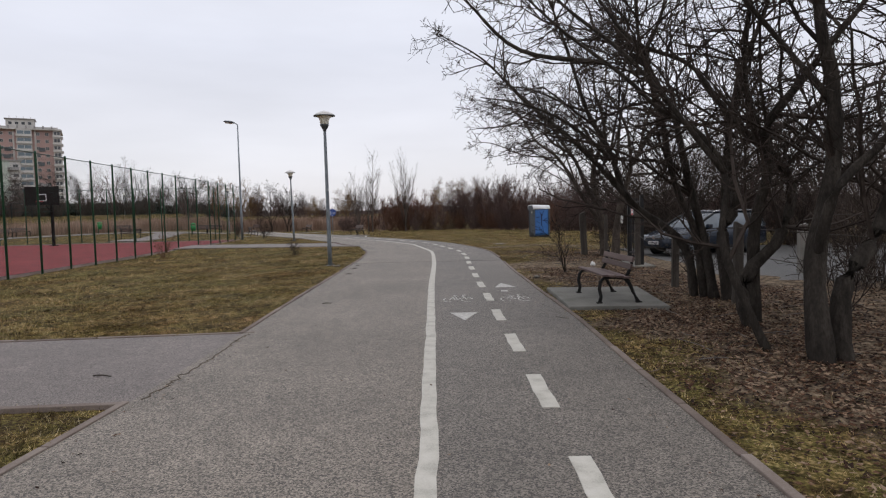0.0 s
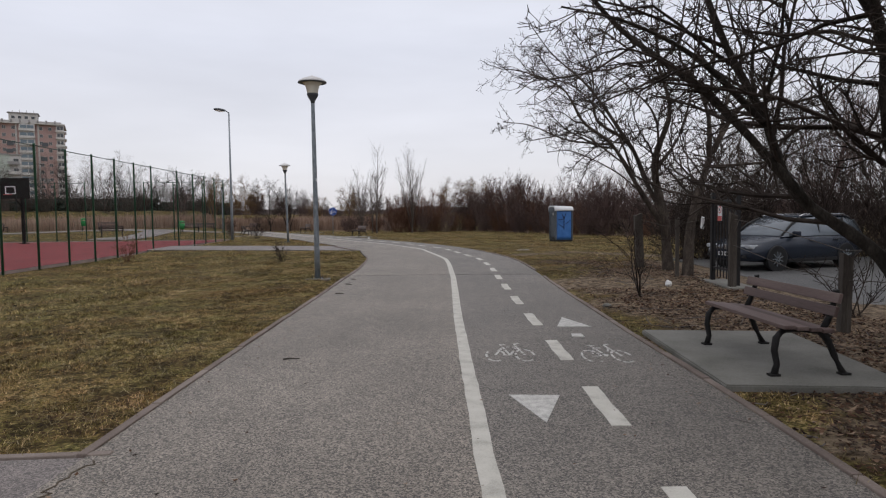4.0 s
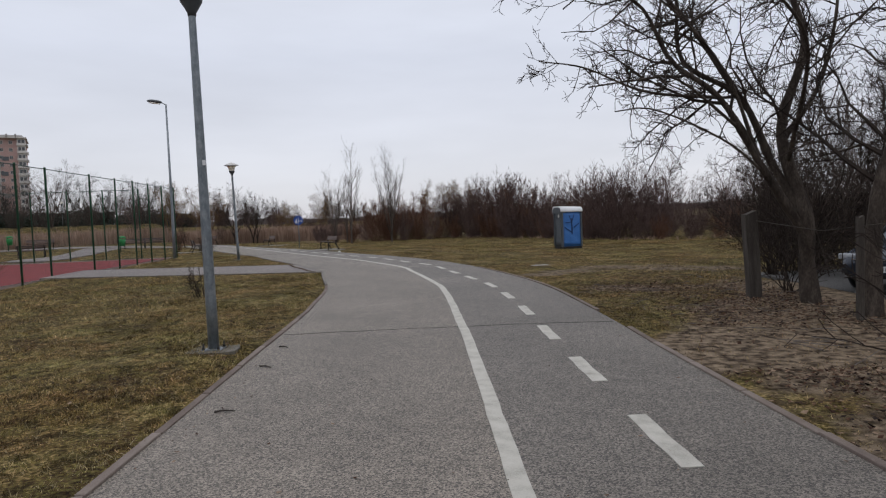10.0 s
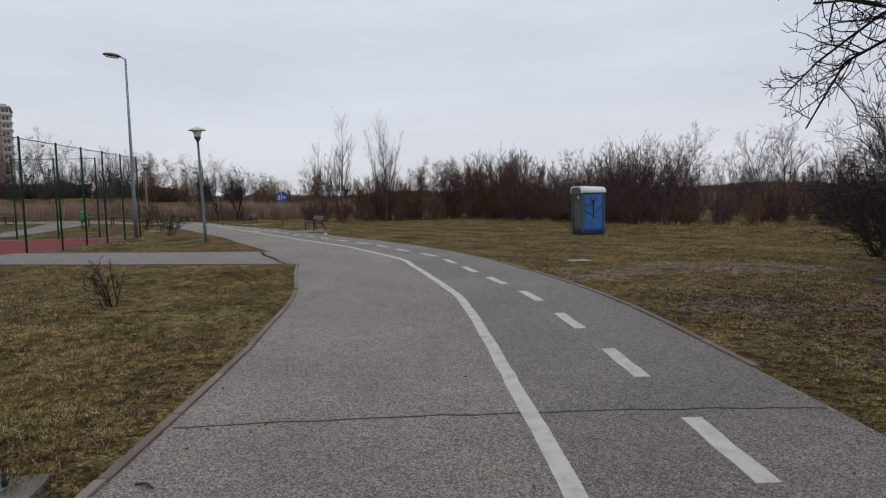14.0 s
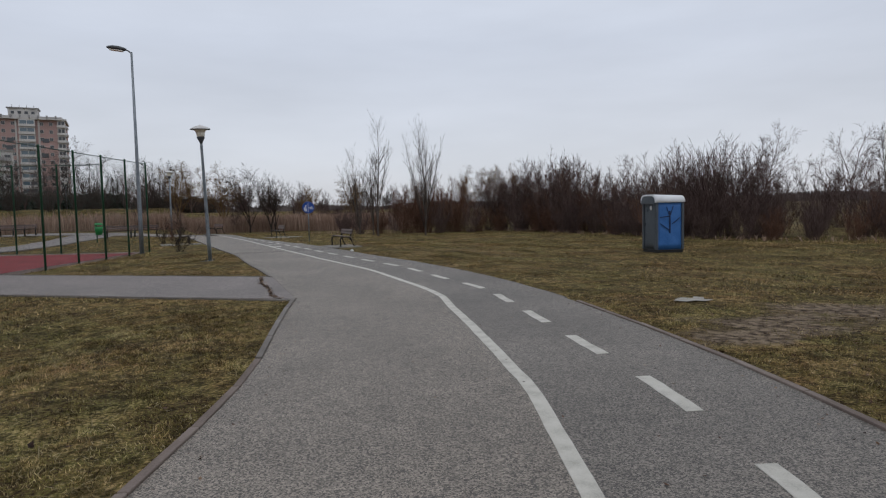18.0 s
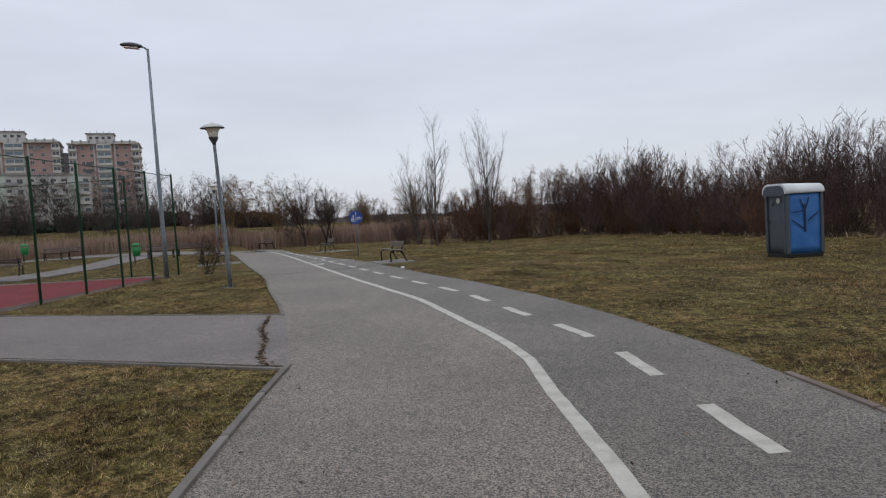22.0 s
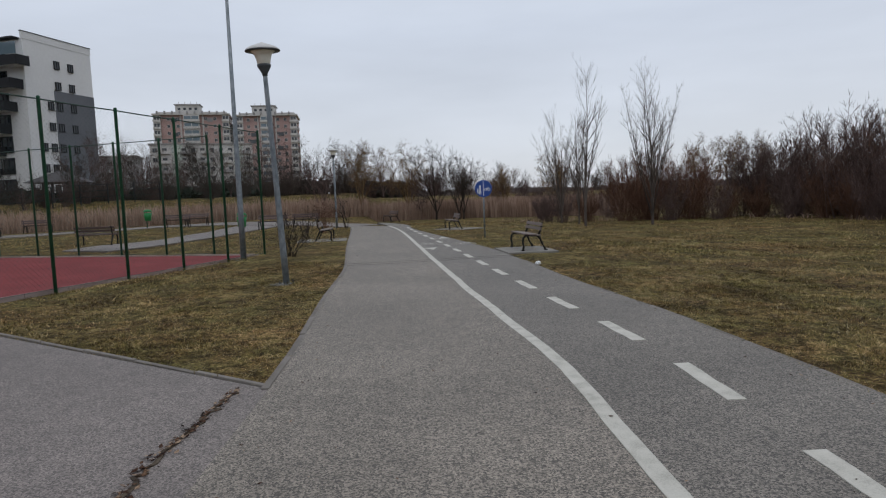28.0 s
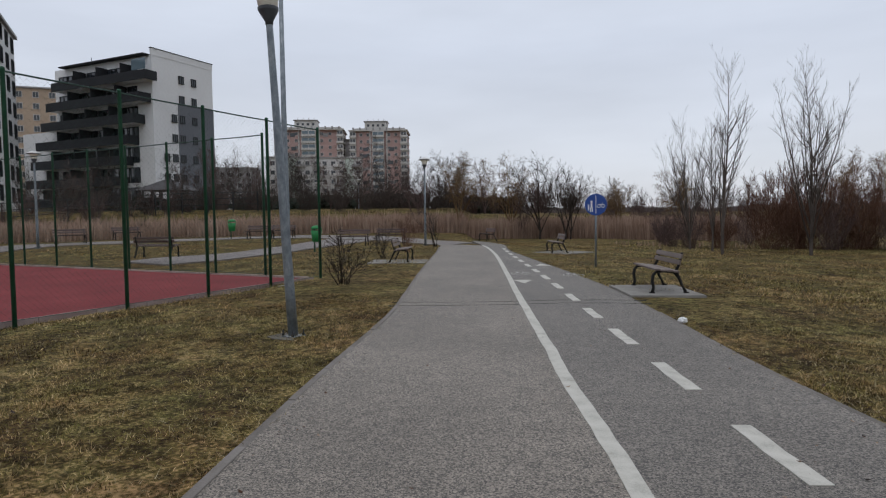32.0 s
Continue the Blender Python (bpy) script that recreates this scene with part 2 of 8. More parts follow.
M_PALEBARK = material("pale_bark", [(0.075, 0.065, 0.058), (0.125, 0.11, 0.1), (0.17, 0.155, 0.14)], 6, 40, 0.95, bump=0.5, bump_scale=26, spec=0.15)
M_DUSKTWIG = material("dusky_twigs", [(0.038, 0.028, 0.024), (0.066, 0.05, 0.043), (0.10, 0.08, 0.068)], 0.5, 10, 0.9, bump=0, island=0.12, per_object=0.12, spec=0.15)
M_GREYTWIG = material("grey_twigs", [(0.05, 0.039, 0.034), (0.085, 0.069, 0.06), (0.125, 0.104, 0.092)], 1.5, 20, 0.9, bump=0, island=0.12, spec=0.15)
M_REDTWIG = material("russet_twigs", [(0.085, 0.044, 0.03), (0.135, 0.072, 0.048), (0.19, 0.108, 0.073)], 0.5, 10, 0.9, bump=0, island=0.12, per_object=0.1, spec=0.15)
M_BROWNTWIG = material("brown_twigs", [(0.060, 0.039, 0.035), (0.098, 0.066, 0.059), (0.145, 0.103, 0.093)], 0.5, 10, 0.9, bump=0, island=0.12, per_object=0.12, spec=0.15)
M_YELLOWTWIG = material("straw_twigs", [(0.095, 0.055, 0.026), (0.145, 0.09, 0.042), (0.20, 0.135, 0.07)], 0.5, 10, 0.9, bump=0, island=0.1, spec=0.15)
M_EVERGREEN = material("dark_evergreen", [(0.018, 0.023, 0.017), (0.032, 0.038, 0.028), (0.05, 0.055, 0.042)], 0.6, 12, 0.9, bump=0, island=0.15, per_object=0.1, spec=0.15)
M_GALV = material("galvanised_steel", [(0.12, 0.14, 0.16), (0.20, 0.225, 0.245), (0.31, 0.33, 0.345)], 16, 70, 0.5, 0.55, bump=0.08, stretch=(1, 1, 0.5))
M_DARKSTEEL = material("dark_lamp_steel", [(0.05, 0.055, 0.06), (0.08, 0.085, 0.09)], 9, 70, 0.5, 0.3, bump=0.05)
M_CAP = material("pale_lamp_cap", [(0.46, 0.45, 0.44), (0.58, 0.57, 0.55)], 8, 60, 0.5, 0.1, bump=0.05)
M_LAMPGLASS = material("cream_lamp_glass", [(0.72, 0.67, 0.56), (0.82, 0.78, 0.68), (0.86, 0.83, 0.75)], 6, 30, 0.25, bump=0.02)
M_RUBBER = material("black_rubber", [(0.012, 0.012, 0.012), (0.025, 0.025, 0.025)], 10, 80, 0.8, bump=0.1)
M_IRON = material("black_cast_iron", [(0.010, 0.0095, 0.0095), (0.02, 0.0185, 0.018)], 12, 90, 0.65, 0.0, bump=0.1, spec=0.2)
M_SLAT = material("brown_bench_timber", [(0.065, 0.042, 0.038), (0.105, 0.07, 0.063), (0.155, 0.112, 0.10)], 2, 30, 0.65, bump=0.2, stretch=(0.35, 6, 6), per_object=0.12)
M_PALESLAT = material("weathered_bench_timber", [(0.10, 0.075, 0.066), (0.155, 0.122, 0.11), (0.21, 0.172, 0.155)], 2, 30, 0.7, bump=0.2, stretch=(0.35, 6, 6), per_object=0.1)
M_BLUE = material("blue_plastic", [(0.030, 0.115, 0.33), (0.045, 0.155, 0.42), (0.06, 0.185, 0.47)], 2.2, 40, 0.45, bump=0.6, bump_scale=3.2, bump_dist=0.06)
M_GREYPL = material("grey_plastic", [(0.062, 0.075, 0.088), (0.09, 0.105, 0.12)], 3, 50, 0.5, bump=0.3, bump_scale=5, bump_dist=0.03)
M_ROOFPL = material("white_plastic_roof", [(0.62, 0.63, 0.65), (0.74, 0.75, 0.76)], 3, 40, 0.45, bump=0.05)
M_GRAF = material("graffiti_paint", [(0.008, 0.016, 0.05), (0.016, 0.03, 0.08)], 6, 50, 0.6, bump=0)
M_SIGNBLUE = material("sign_blue", [(0.018, 0.055, 0.24), (0.024, 0.07, 0.29)], 6, 50, 0.4, bump=0)
M_SIGNWHITE = material("sign_white", [(0.62, 0.63, 0.65), (0.74, 0.74, 0.75)], 6, 50, 0.45, bump=0)
M_SIGNRED = material("sign_red", [(0.45, 0.05, 0.05), (0.55, 0.09, 0.08)], 6, 50, 0.45, bump=0)
M_RED = material("red_court_coating", [(0.125, 0.016, 0.018), (0.165, 0.022, 0.024), (0.21, 0.036, 0.036)], 0.7, 60, 0.8, spec=0.2, bump=0.3, bump_scale=140, bump_dist=0.004)
M_GREEN = material("green_fence_paint", [(0.012, 0.06, 0.032), (0.02, 0.085, 0.048), (0.03, 0.105, 0.06)], 8, 60, 0.5, bump=0.05)
M_WIRE = material("green_wire", [(0.02, 0.05, 0.04), (0.035, 0.07, 0.055)], 8, 60, 0.6, 0.1, bump=0)
M_BIN = material("green_bin_plastic", [(0.012, 0.16, 0.04), (0.018, 0.22, 0.055)], 5, 40, 0.5, bump=0.05)
M_BOARD = material("backboard_black", [(0.010, 0.008, 0.008), (0.02, 0.016, 0.016)], 5, 40, 0.8, bump=0, spec=0.1)
M_GATE = material("black_gate_paint", [(0.01, 0.01, 0.011), (0.024, 0.023, 0.024)], 9, 60, 0.5, 0.2, bump=0.1)
M_OLDWOOD = material("weathered_post_wood", [(0.03, 0.024, 0.02), (0.06, 0.05, 0.042), (0.10, 0.088, 0.075)], 5, 50, 0.95, bump=0.8, stretch=(2, 2, 0.25))
M_CAR = material("dark_car_paint", [(0.016, 0.022, 0.034), (0.024, 0.031, 0.045)], 3, 60, 0.22, 0.1, bump=0, spec=0.45)
M_TRIM = material("black_car_trim", [(0.008, 0.008, 0.009), (0.016, 0.016, 0.017)], 5, 60, 0.6, bump=0)
M_GLASSCAR = material("car_glass", [(0.09, 0.105, 0.12), (0.12, 0.14, 0.16)], 2, 20, 0.06, 0.4, bump=0, spec=0.9)
M_CHROME = material("bright_metal", [(0.5, 0.5, 0.5), (0.62, 0.62, 0.62)], 6, 40, 0.25, 0.9, bump=0)
M_HEADLAMP = material("headlamp_glass", [(0.35, 0.37, 0.4), (0.5, 0.52, 0.55)], 8, 40, 0.1, bump=0)
M_WALLWHITE = material("white_render_wall", [(0.60, 0.595, 0.59), (0.70, 0.695, 0.69)], 0.15, 2.5, 0.9, bump=0.05)
M_WALLGREY = material("grey_render_wall", [(0.115, 0.12, 0.135), (0.145, 0.15, 0.165)], 0.2, 2.5, 0.9, bump=0.05)
M_ANTHRA = material("anthracite_balcony_panel", [(0.014, 0.0145, 0.017), (0.024, 0.025, 0.028)], 0.4, 4, 0.7, bump=0, per_object=0.1, spec=0.2)
M_PINK = material("pink_render_wall", [(0.32, 0.21, 0.19), (0.385, 0.26, 0.235), (0.44, 0.30, 0.275)], 0.2, 2, 0.9, bump=0.05)
M_CREAM = material("cream_render_wall", [(0.40, 0.385, 0.365), (0.50, 0.48, 0.455), (0.57, 0.55, 0.53)], 0.15, 1.2, 0.9, bump=0.05)
M_PALEGREEN = material("pale_green_render", [(0.42, 0.47, 0.41), (0.52, 0.56, 0.5)], 0.2, 2, 0.9, bump=0.05)
M_TAN = material("tan_render", [(0.36, 0.27, 0.195), (0.43, 0.33, 0.245)], 0.2, 2, 0.9, bump=0.05)
M_DULL = material("dull_grey_render", [(0.25, 0.24, 0.24), (0.33, 0.32, 0.31)], 0.2, 2, 0.9, bump=0.05)
M_PANE = plain_glass("window_glass", (0.022, 0.026, 0.032), 0.06)
M_BALGLASS = plain_glass("balcony_glass", (0.09, 0.13, 0.155), 0.08)
M_TILE = material("dark_roof_tiles", [(0.045, 0.04, 0.042), (0.075, 0.068, 0.07)], 1.5, 15, 0.8, bump=0.3)
M_BAGWHITE = material("white_litter", [(0.6, 0.6, 0.6), (0.75, 0.75, 0.74)], 9, 60, 0.5, bump=0.2)
M_MOSS = material("dry_moss", [(0.035, 0.026, 0.018), (0.075, 0.056, 0.038), (0.11, 0.085, 0.06)], 8, 60, 0.95, bump=0.6)
M_SEALANT = material("dark_joint_filler", [(0.03, 0.03, 0.03), (0.055, 0.054, 0.052)], 8, 60, 0.9, bump=0.2)

# ---- building helpers ----
def part(name, bm, mat, parent=None, label=""):
    """Links a bmesh as one mesh object, under a thing or a part."""
    me = bpy.data.meshes.new(name)
    bm.to_mesh(me)
    bm.free()
    me.materials.append(mat)
    ob = new(name, me)
    if parent is not None:
        ob.parent = parent
    if label:
        tagged(ob, label)
    return ob


def raw(name, verts, faces, mat, parent=None, smooth=False):
    """Links a mesh made from arrays of corners and faces."""
    me = bpy.data.meshes.new(name)
    me.from_pydata(verts, [], faces)
    me.materials.append(mat)
    if smooth:
        me.polygons.foreach_set("use_smooth", [True] * len(me.polygons))
    ob = new(name, me)
    if parent is not None:
        ob.parent = parent
    return ob


def again(ob, parent, m=None, name=None):
    """Another object on the same mesh."""
    o = new(name or ob.name.split(".")[0], ob.data)
    o.parent = parent
    if m is not None:
        o.matrix_basis = m
    return o


def thing(name, label, category, m=None, group="", kind=""):
    ob = new(name)
    ob.empty_display_size = 0.1
    if m is not None:
        ob.matrix_basis = m
    return tagged(ob, label, category, group, kind)


def box(bm, cx, cy, cz, sx, sy, sz, bevel=0.0, m=None):
    r = bmesh.ops.create_cube(bm, size=1.0)
    vs = r["verts"]
    bmesh.ops.transform(bm, matrix=(m or Matrix.Identity(4)) @ Matrix.Translation((cx, cy, cz)) @ Matrix.Diagonal((sx, sy, sz, 1)), verts=vs)
    if bevel:
        es = list({e for v in vs for e in v.link_edges})
        bmesh.ops.bevel(bm, geom=es, offset=bevel, segments=2, affect="EDGES", profile=0.6)
    return bm


def boxed(cx, cy, cz, sx, sy, sz, bevel=0.0, m=None):
    return box(bmesh.new(), cx, cy, cz, sx, sy, sz, bevel, m)


def lathe(profile, segs=16, m=None):
    """A turned shape from (radius, height) pairs, closed at both ends."""
    bm = bmesh.new()
    rings = []
    for r, z in profile:
        rings.append([bm.verts.new((r * math.cos(a), r * math.sin(a), z)) for a in (2 * math.pi * i / segs for i in range(segs))])
    for a, b in zip(rings, rings[1:]):
        for i in range(segs):
            bm.faces.new((a[i], a[(i + 1) % segs], b[(i + 1) % segs], b[i])).smooth = True
    bm.faces.new(rings[0][::-1])
    bm.faces.new(rings[-1])
    if m is not None:
        bm.transform(m)
    return bm


def tube_into(V, F, pts, radii, k=5):
    """Adds a tapered tube along pts to lists of corners and faces."""
    base = len(V)
    n = len(pts)
    for i, (p, r) in enumerate(zip(pts, radii)):
        d = pts[min(i + 1, n - 1)] - pts[max(i - 1, 0)]
        d = d / (np.linalg.norm(d) + 1e-9)
        ref = np.array((0.0, 0.0, 1.0)) if abs(d[2]) < 0.9 else np.array((1.0, 0.0, 0.0))
        a = np.cross(d, ref)
        a /= np.linalg.norm(a) + 1e-9
        b = np.cross(d, a)
        for j in range(k):
            t = 2 * math.pi * j / k
            V.append(tuple(p + r * (math.cos(t) * a + math.sin(t) * b)))
    for i in range(n - 1):
        for j in range(k):
            q, s = base + i * k, base + (i + 1) * k
            F.append((q + j, q + (j + 1) % k, s + (j + 1) % k, s + j))
    F.append(tuple(base + (n - 1) * k + j for j in range(k)))
    F.append(tuple(base + j for j in reversed(range(k))))


def bar(points, radius, k=8):
    """A round bar along points, as a bmesh."""
    V, F = [], []
    pts = [np.array(p, float) for p in points]
    rad = radius if isinstance(radius, (list, tuple)) else [radius] * len(pts)
    tube_into(V, F, pts, rad, k)
    bm = bmesh.new()
    vs = [bm.verts.new(v) for v in V]
    for f in F:
        bm.faces.new([vs[i] for i in f]).smooth = len(f) == 4
    return bm


def outline(poly, z0, z1, mat_m=None):
    """A plate with the given outline in x and y, from z0 to z1."""
    bm = bmesh.new()
    lo = [bm.verts.new((x, y, z0)) for x, y in poly]
    hi = [bm.verts.new((x, y, z1)) for x, y in poly]
    n = len(poly)
    bm.faces.new(hi)
    bm.faces.new(lo[::-1])
    for i in range(n):
        bm.faces.new((lo[i], lo[(i + 1) % n], hi[(i + 1) % n], hi[i]))
    bmesh.ops.recalc_face_normals(bm, faces=bm.faces)
    if mat_m is not None:
        bm.transform(mat_m)
    return bm


def spline(pts, step=0.5):
    """A smooth curve through the points, at even steps."""
    P = [np.array(p, float) for p in pts]
    P = [2 * P[0] - P[1]] + P + [2 * P[-1] - P[-2]]
    out = []
    for i in range(1, len(P) - 2):
        a, b, c, d = P[i - 1 : i + 3]
        n = max(2, int(np.linalg.norm(c - b) / 0.1))
        for j in range(n):
            t = j / n
            out.append(0.5 * (2 * b + (c - a) * t + (2 * a - 5 * b + 4 * c - d) * t * t + (3 * b - a - 3 * c + d) * t**3))
    out.append(P[-2])
    return even(out, step)


def even(pts, step):
    pts = np.array(pts, float)
    s = np.r_[0, np.cumsum(np.linalg.norm(np.diff(pts, axis=0), axis=1))]
    n = max(2, int(round(s[-1] / step)) + 1)
    u = np.linspace(0, s[-1], n)
    return np.stack([np.interp(u, s, pts[:, k]) for k in range(pts.shape[1])], 1)


def smooth(a, b, x):
    t = np.clip((np.asarray(x, float) - a) / (b - a), 0, 1)
    return t * t * (3 - 2 * t)

# ---- the plan: path edges, lines and the lie of the land ----
LEFT_A = [(-1.30, -16), (-1.42, 0), (-1.57, 7.9)]
LEFT_B = [(-1.74, 10.8), (-1.96, 13.8), (-2.2, 17.5), (-2.43, 20.8), (-2.49, 21.8), (-2.65, 24.0), (-2.79, 25.1), (-2.94, 26.5), (-3.11, 27.5), (-3.31, 28.4), (-3.61, 29.5), (-4.0, 31.05), (-4.30, 32.38)]
LEFT_C = [(-6.09, 36.0), (-6.81, 37.35), (-7.90, 39.23), (-8.55, 40.4), (-9.14, 41.5), (-10.02, 43.14), (-10.85, 44.5), (-14.3, 49.9), (-19.6, 58.4), (-22.6, 62.6), (-26.0, 64.6), (-30.5, 64.4), (-34.2, 61.0), (-35.6, 54.0), (-36.6, 46.5)]
LINE = [(1.75, -16), (1.22, 0), (1.0, 6.2), (0.88, 8.0), (0.64, 11.5), (0.38, 15.1), (0.25, 17.2), (0.13, 19.3), (0.02, 21.1), (-0.13, 23.1), (-0.25, 24.6), (-0.36, 25.8), (-0.50, 27.0), (-0.69, 27.9), (-0.86, 28.7),
        (-1.11, 29.8), (-1.33, 30.7), (-1.53, 31.5), (-1.75, 32.5), (-2.17, 33.6), (-2.80, 34.9), (-3.29, 35.9), (-3.83, 37.0), (-4.24, 37.73), (-4.66, 38.4), (-5.28, 39.37), (-5.66, 40.0), (-6.50, 41.3), (-7.09, 42.3), (-7.89, 43.6),
        (-8.62, 44.8), (-9.53, 46.3), (-14.9, 55.2), (-18.0, 60.0), (-19.6, 62.2)]
RIGHT = [(3.7, -16), (3.12, 0), (2.82, 7.0), (2.72, 9.0), (2.62, 11.8), (2.42, 14.6), (2.31, 16.5), (2.2, 18.2), (2.09, 20.4), (2.04, 22.0), (1.92, 24.0), (1.81, 25.6), (1.64, 26.9), (1.43, 28.1), (1.14, 29.3), (0.97, 30.0), (0.69, 31.0), (0.22, 32.6),
         (-0.42, 34.3), (-1.64, 37.0), (-2.62, 38.72), (-3.65, 40.45), (-5.03, 42.5), (-6.38, 44.76), (-8.4, 48.0), (-10.7, 51.2), (-16.2, 58.6), (-19.2, 63.4), (-22.6, 66.6), (-27.0, 68.4), (-32.5, 67.6), (-37.0, 62.6), (-38.4, 54.5), (-39.4, 46.0)]
DASHES = [(2.45, -5.0), (1.98, 5.0), (1.835, 7.7), (1.73, 9.56), (1.61, 11.5), (1.46, 14.1), (1.34, 16.0), (1.22, 18.0), (1.06, 20.9), (0.95, 23.3), (0.82, 25.0), (0.64, 26.6), (0.48, 27.5), (0.25, 28.44), (0.04, 29.3), (-0.18, 30.17), (-0.40, 31.1),
          (-0.63, 32.0), (-0.83, 32.8), (-1.14, 33.71), (-1.48, 34.43), (-1.93, 35.28), (-2.27, 35.98), (-2.74, 36.97), (-3.13, 37.77), (-3.61, 38.6), (-4.04, 39.3), (-4.57, 40.1), (-5.05, 40.85), (-5.55, 41.65), (-5.99, 42.35), (-6.5, 43.16), (-6.93, 43.84), (-10.4, 49.4), (-15.6, 57.4), (-17.6, 60.6)]
COURT_CORNER = np.array((-16.07, 47.75))
COURT_ALONG = np.array((0.124, -0.9923))
COURT_ACROSS = np.array((-0.9923, -0.124))
COURT_LONG, COURT_WIDE, COURT_Z = 36.0, 23.0, -0.13

left_a, left_b, left_c = spline(LEFT_A), spline(LEFT_B), spline(LEFT_C)
line_pts, right_pts, dash_pts = spline(LINE, 0.25), spline(RIGHT), spline(DASHES, 0.1)
middle = even([(1.2, -16), (0.8, 0), (0.6, 8), (0.0, 20), (-0.6, 27), (-2.0, 32), (-4.5, 38), (-8, 43.8), (-13, 52), (-18.5, 60.2)], 0.6)


def land(x, y):
    """The height of the ground."""
    x, y = np.asarray(x, float), np.asarray(y, float)
    q = np.stack([x.ravel(), y.ravel()], 1)
    side = np.full(len(q), 1e9)
    near = np.full(len(q), 1e9)
    tang = np.gradient(middle, axis=0)
    for m_, t_ in zip(middle, tang):
        d = q - m_
        r = np.hypot(d[:, 0], d[:, 1])
        s = np.sign(t_[0] * d[:, 1] - t_[1] * d[:, 0])
        upd = r < near
        side[upd], near[upd] = s[upd], r[upd]
    near, side = near.reshape(x.shape), side.reshape(x.shape)
    off = np.maximum(near - 2.2, 0)
    z = -0.03 - np.where(side > 0, 0.13 * smooth(0.5, 9, off), (0.05 + 0.28 * smooth(24, 40, y)) * smooth(0.5, 12, off))
    z = z + 0.42 * smooth(22, 36, -x) * smooth(45.5, 50, y) * (side > 0)
    z = z - 0.14 * smooth(5.8, 7.4, x) * smooth(13, 17, y) * smooth(36, 30, y)
    p = (x + 4) * -0.79 + (y - 36) * 0.61
    z = z + 2.0 * smooth(47, 58, p)
    z = z - 0.02 * smooth(0.5, 3, off) + 0.025 * np.sin(x * 0.9 + 1.3 * np.sin(y * 0.5)) * np.sin(y * 0.8) * smooth(0.3, 2, off) * smooth(70, 40, near)
    z = z + 0.08 * np.exp(-((x + 3.4) ** 2 + (y - 20.7) ** 2) / 2.2) * smooth(0.1, 0.7, off)
    # the lawn lies level with the side path that leads to the court
    side_off = np.maximum(np.abs((x + 9.9) * 0.15 + (y - 34.9) * 0.989) - 1.75, 0)
    z = z + (-0.03 - z) * np.exp(-((side_off / 0.9) ** 2)) * smooth(-15.5, -14.0, x) * smooth(-3.5, -5.0, x)
    c = np.stack([x - COURT_CORNER[0], y - COURT_CORNER[1]], -1)
    a, b = c @ COURT_ALONG, c @ COURT_ACROSS
    inside = (a > -0.3) & (a < COURT_LONG + 0.3) & (b > -0.3) & (b < COURT_WIDE + 0.3)
    z = np.where(inside, np.minimum(z, COURT_Z - 0.06), z)
    return z


def earth(x, y):
    """How bare the ground is, 0 to 1: under the trees and round the yard gate."""
    x, y = np.asarray(x, float), np.asarray(y, float)
    edge = np.interp(y, [3, 6, 9, 12, 16, 18, 19, 21.3, 22.3, 24, 26, 29, 33], [4.0, 3.7, 3.5, 3.2, 2.8, 2.7, 2.1, 2.1, 3.2, 4.2, 5.1, 6.2, 8])
    wob = 0.35 * np.sin(y * 2.1) + 0.25 * np.sin(y * 4.7 + x * 3)
    patch = np.zeros(x.shape)
    for px, py, sx, sy in ((2.8, 30.2, 1.0, 0.6), (4.2, 31.4, 1.2, 0.65), (2.0, 29.3, 0.7, 0.5), (3.4, 26.0, 1.0, 0.7), (5.4, 30.3, 1.3, 0.7), (6.8, 31.8, 2.0, 0.7)):
        patch = np.maximum(patch, np.exp(-(((x - px) / sx) ** 2 + ((y - py) / sy) ** 2)))
    return np.maximum(smooth(-0.7, 0.6, x - edge - wob) * smooth(2, 6, y) * smooth(33, 24, y), np.minimum(1.25 * patch, 1.0))


def ground_z(x, y):
    return float(land(np.array([x]), np.array([y]))[0])


def lines(near_lo, near_hi, step, far):
    mid_ = list(np.arange(near_lo, near_hi + 1e-6, step))
    grow_ = [near_hi + step * 1.35**k for k in range(1, 40)]
    grow_ = [g for g in grow_ if g < far] + [far]
    drop_ = [near_lo - step * 1.35**k for k in range(1, 40)]
    drop_ = [g for g in drop_ if g > -far] + [-far]
    return np.array(drop_[::-1] + mid_ + grow_)


gx, gy = lines(-48, 26, 0.6, 3500.0), lines(-8, 86, 0.6, 3500.0)
GX, GY = np.meshgrid(gx, gy)
GZ = land(GX, GY)
nx, ny = len(gx), len(gy)
ground = raw("ground", np.stack([GX.ravel(), GY.ravel(), GZ.ravel()], 1).tolist(),
             [(j * nx + i, j * nx + i + 1, (j + 1) * nx + i + 1, (j + 1) * nx + i) for j in range(ny - 1) for i in range(nx - 1)], M_SOIL, smooth=True)
tagged(ground, "winter grass ground, short, dry and patchy", "ground", kind="structure")
bare = ground.data.attributes.new("bare", "FLOAT", "POINT")
bare.data.foreach_set("value", earth(GX, GY).ravel())
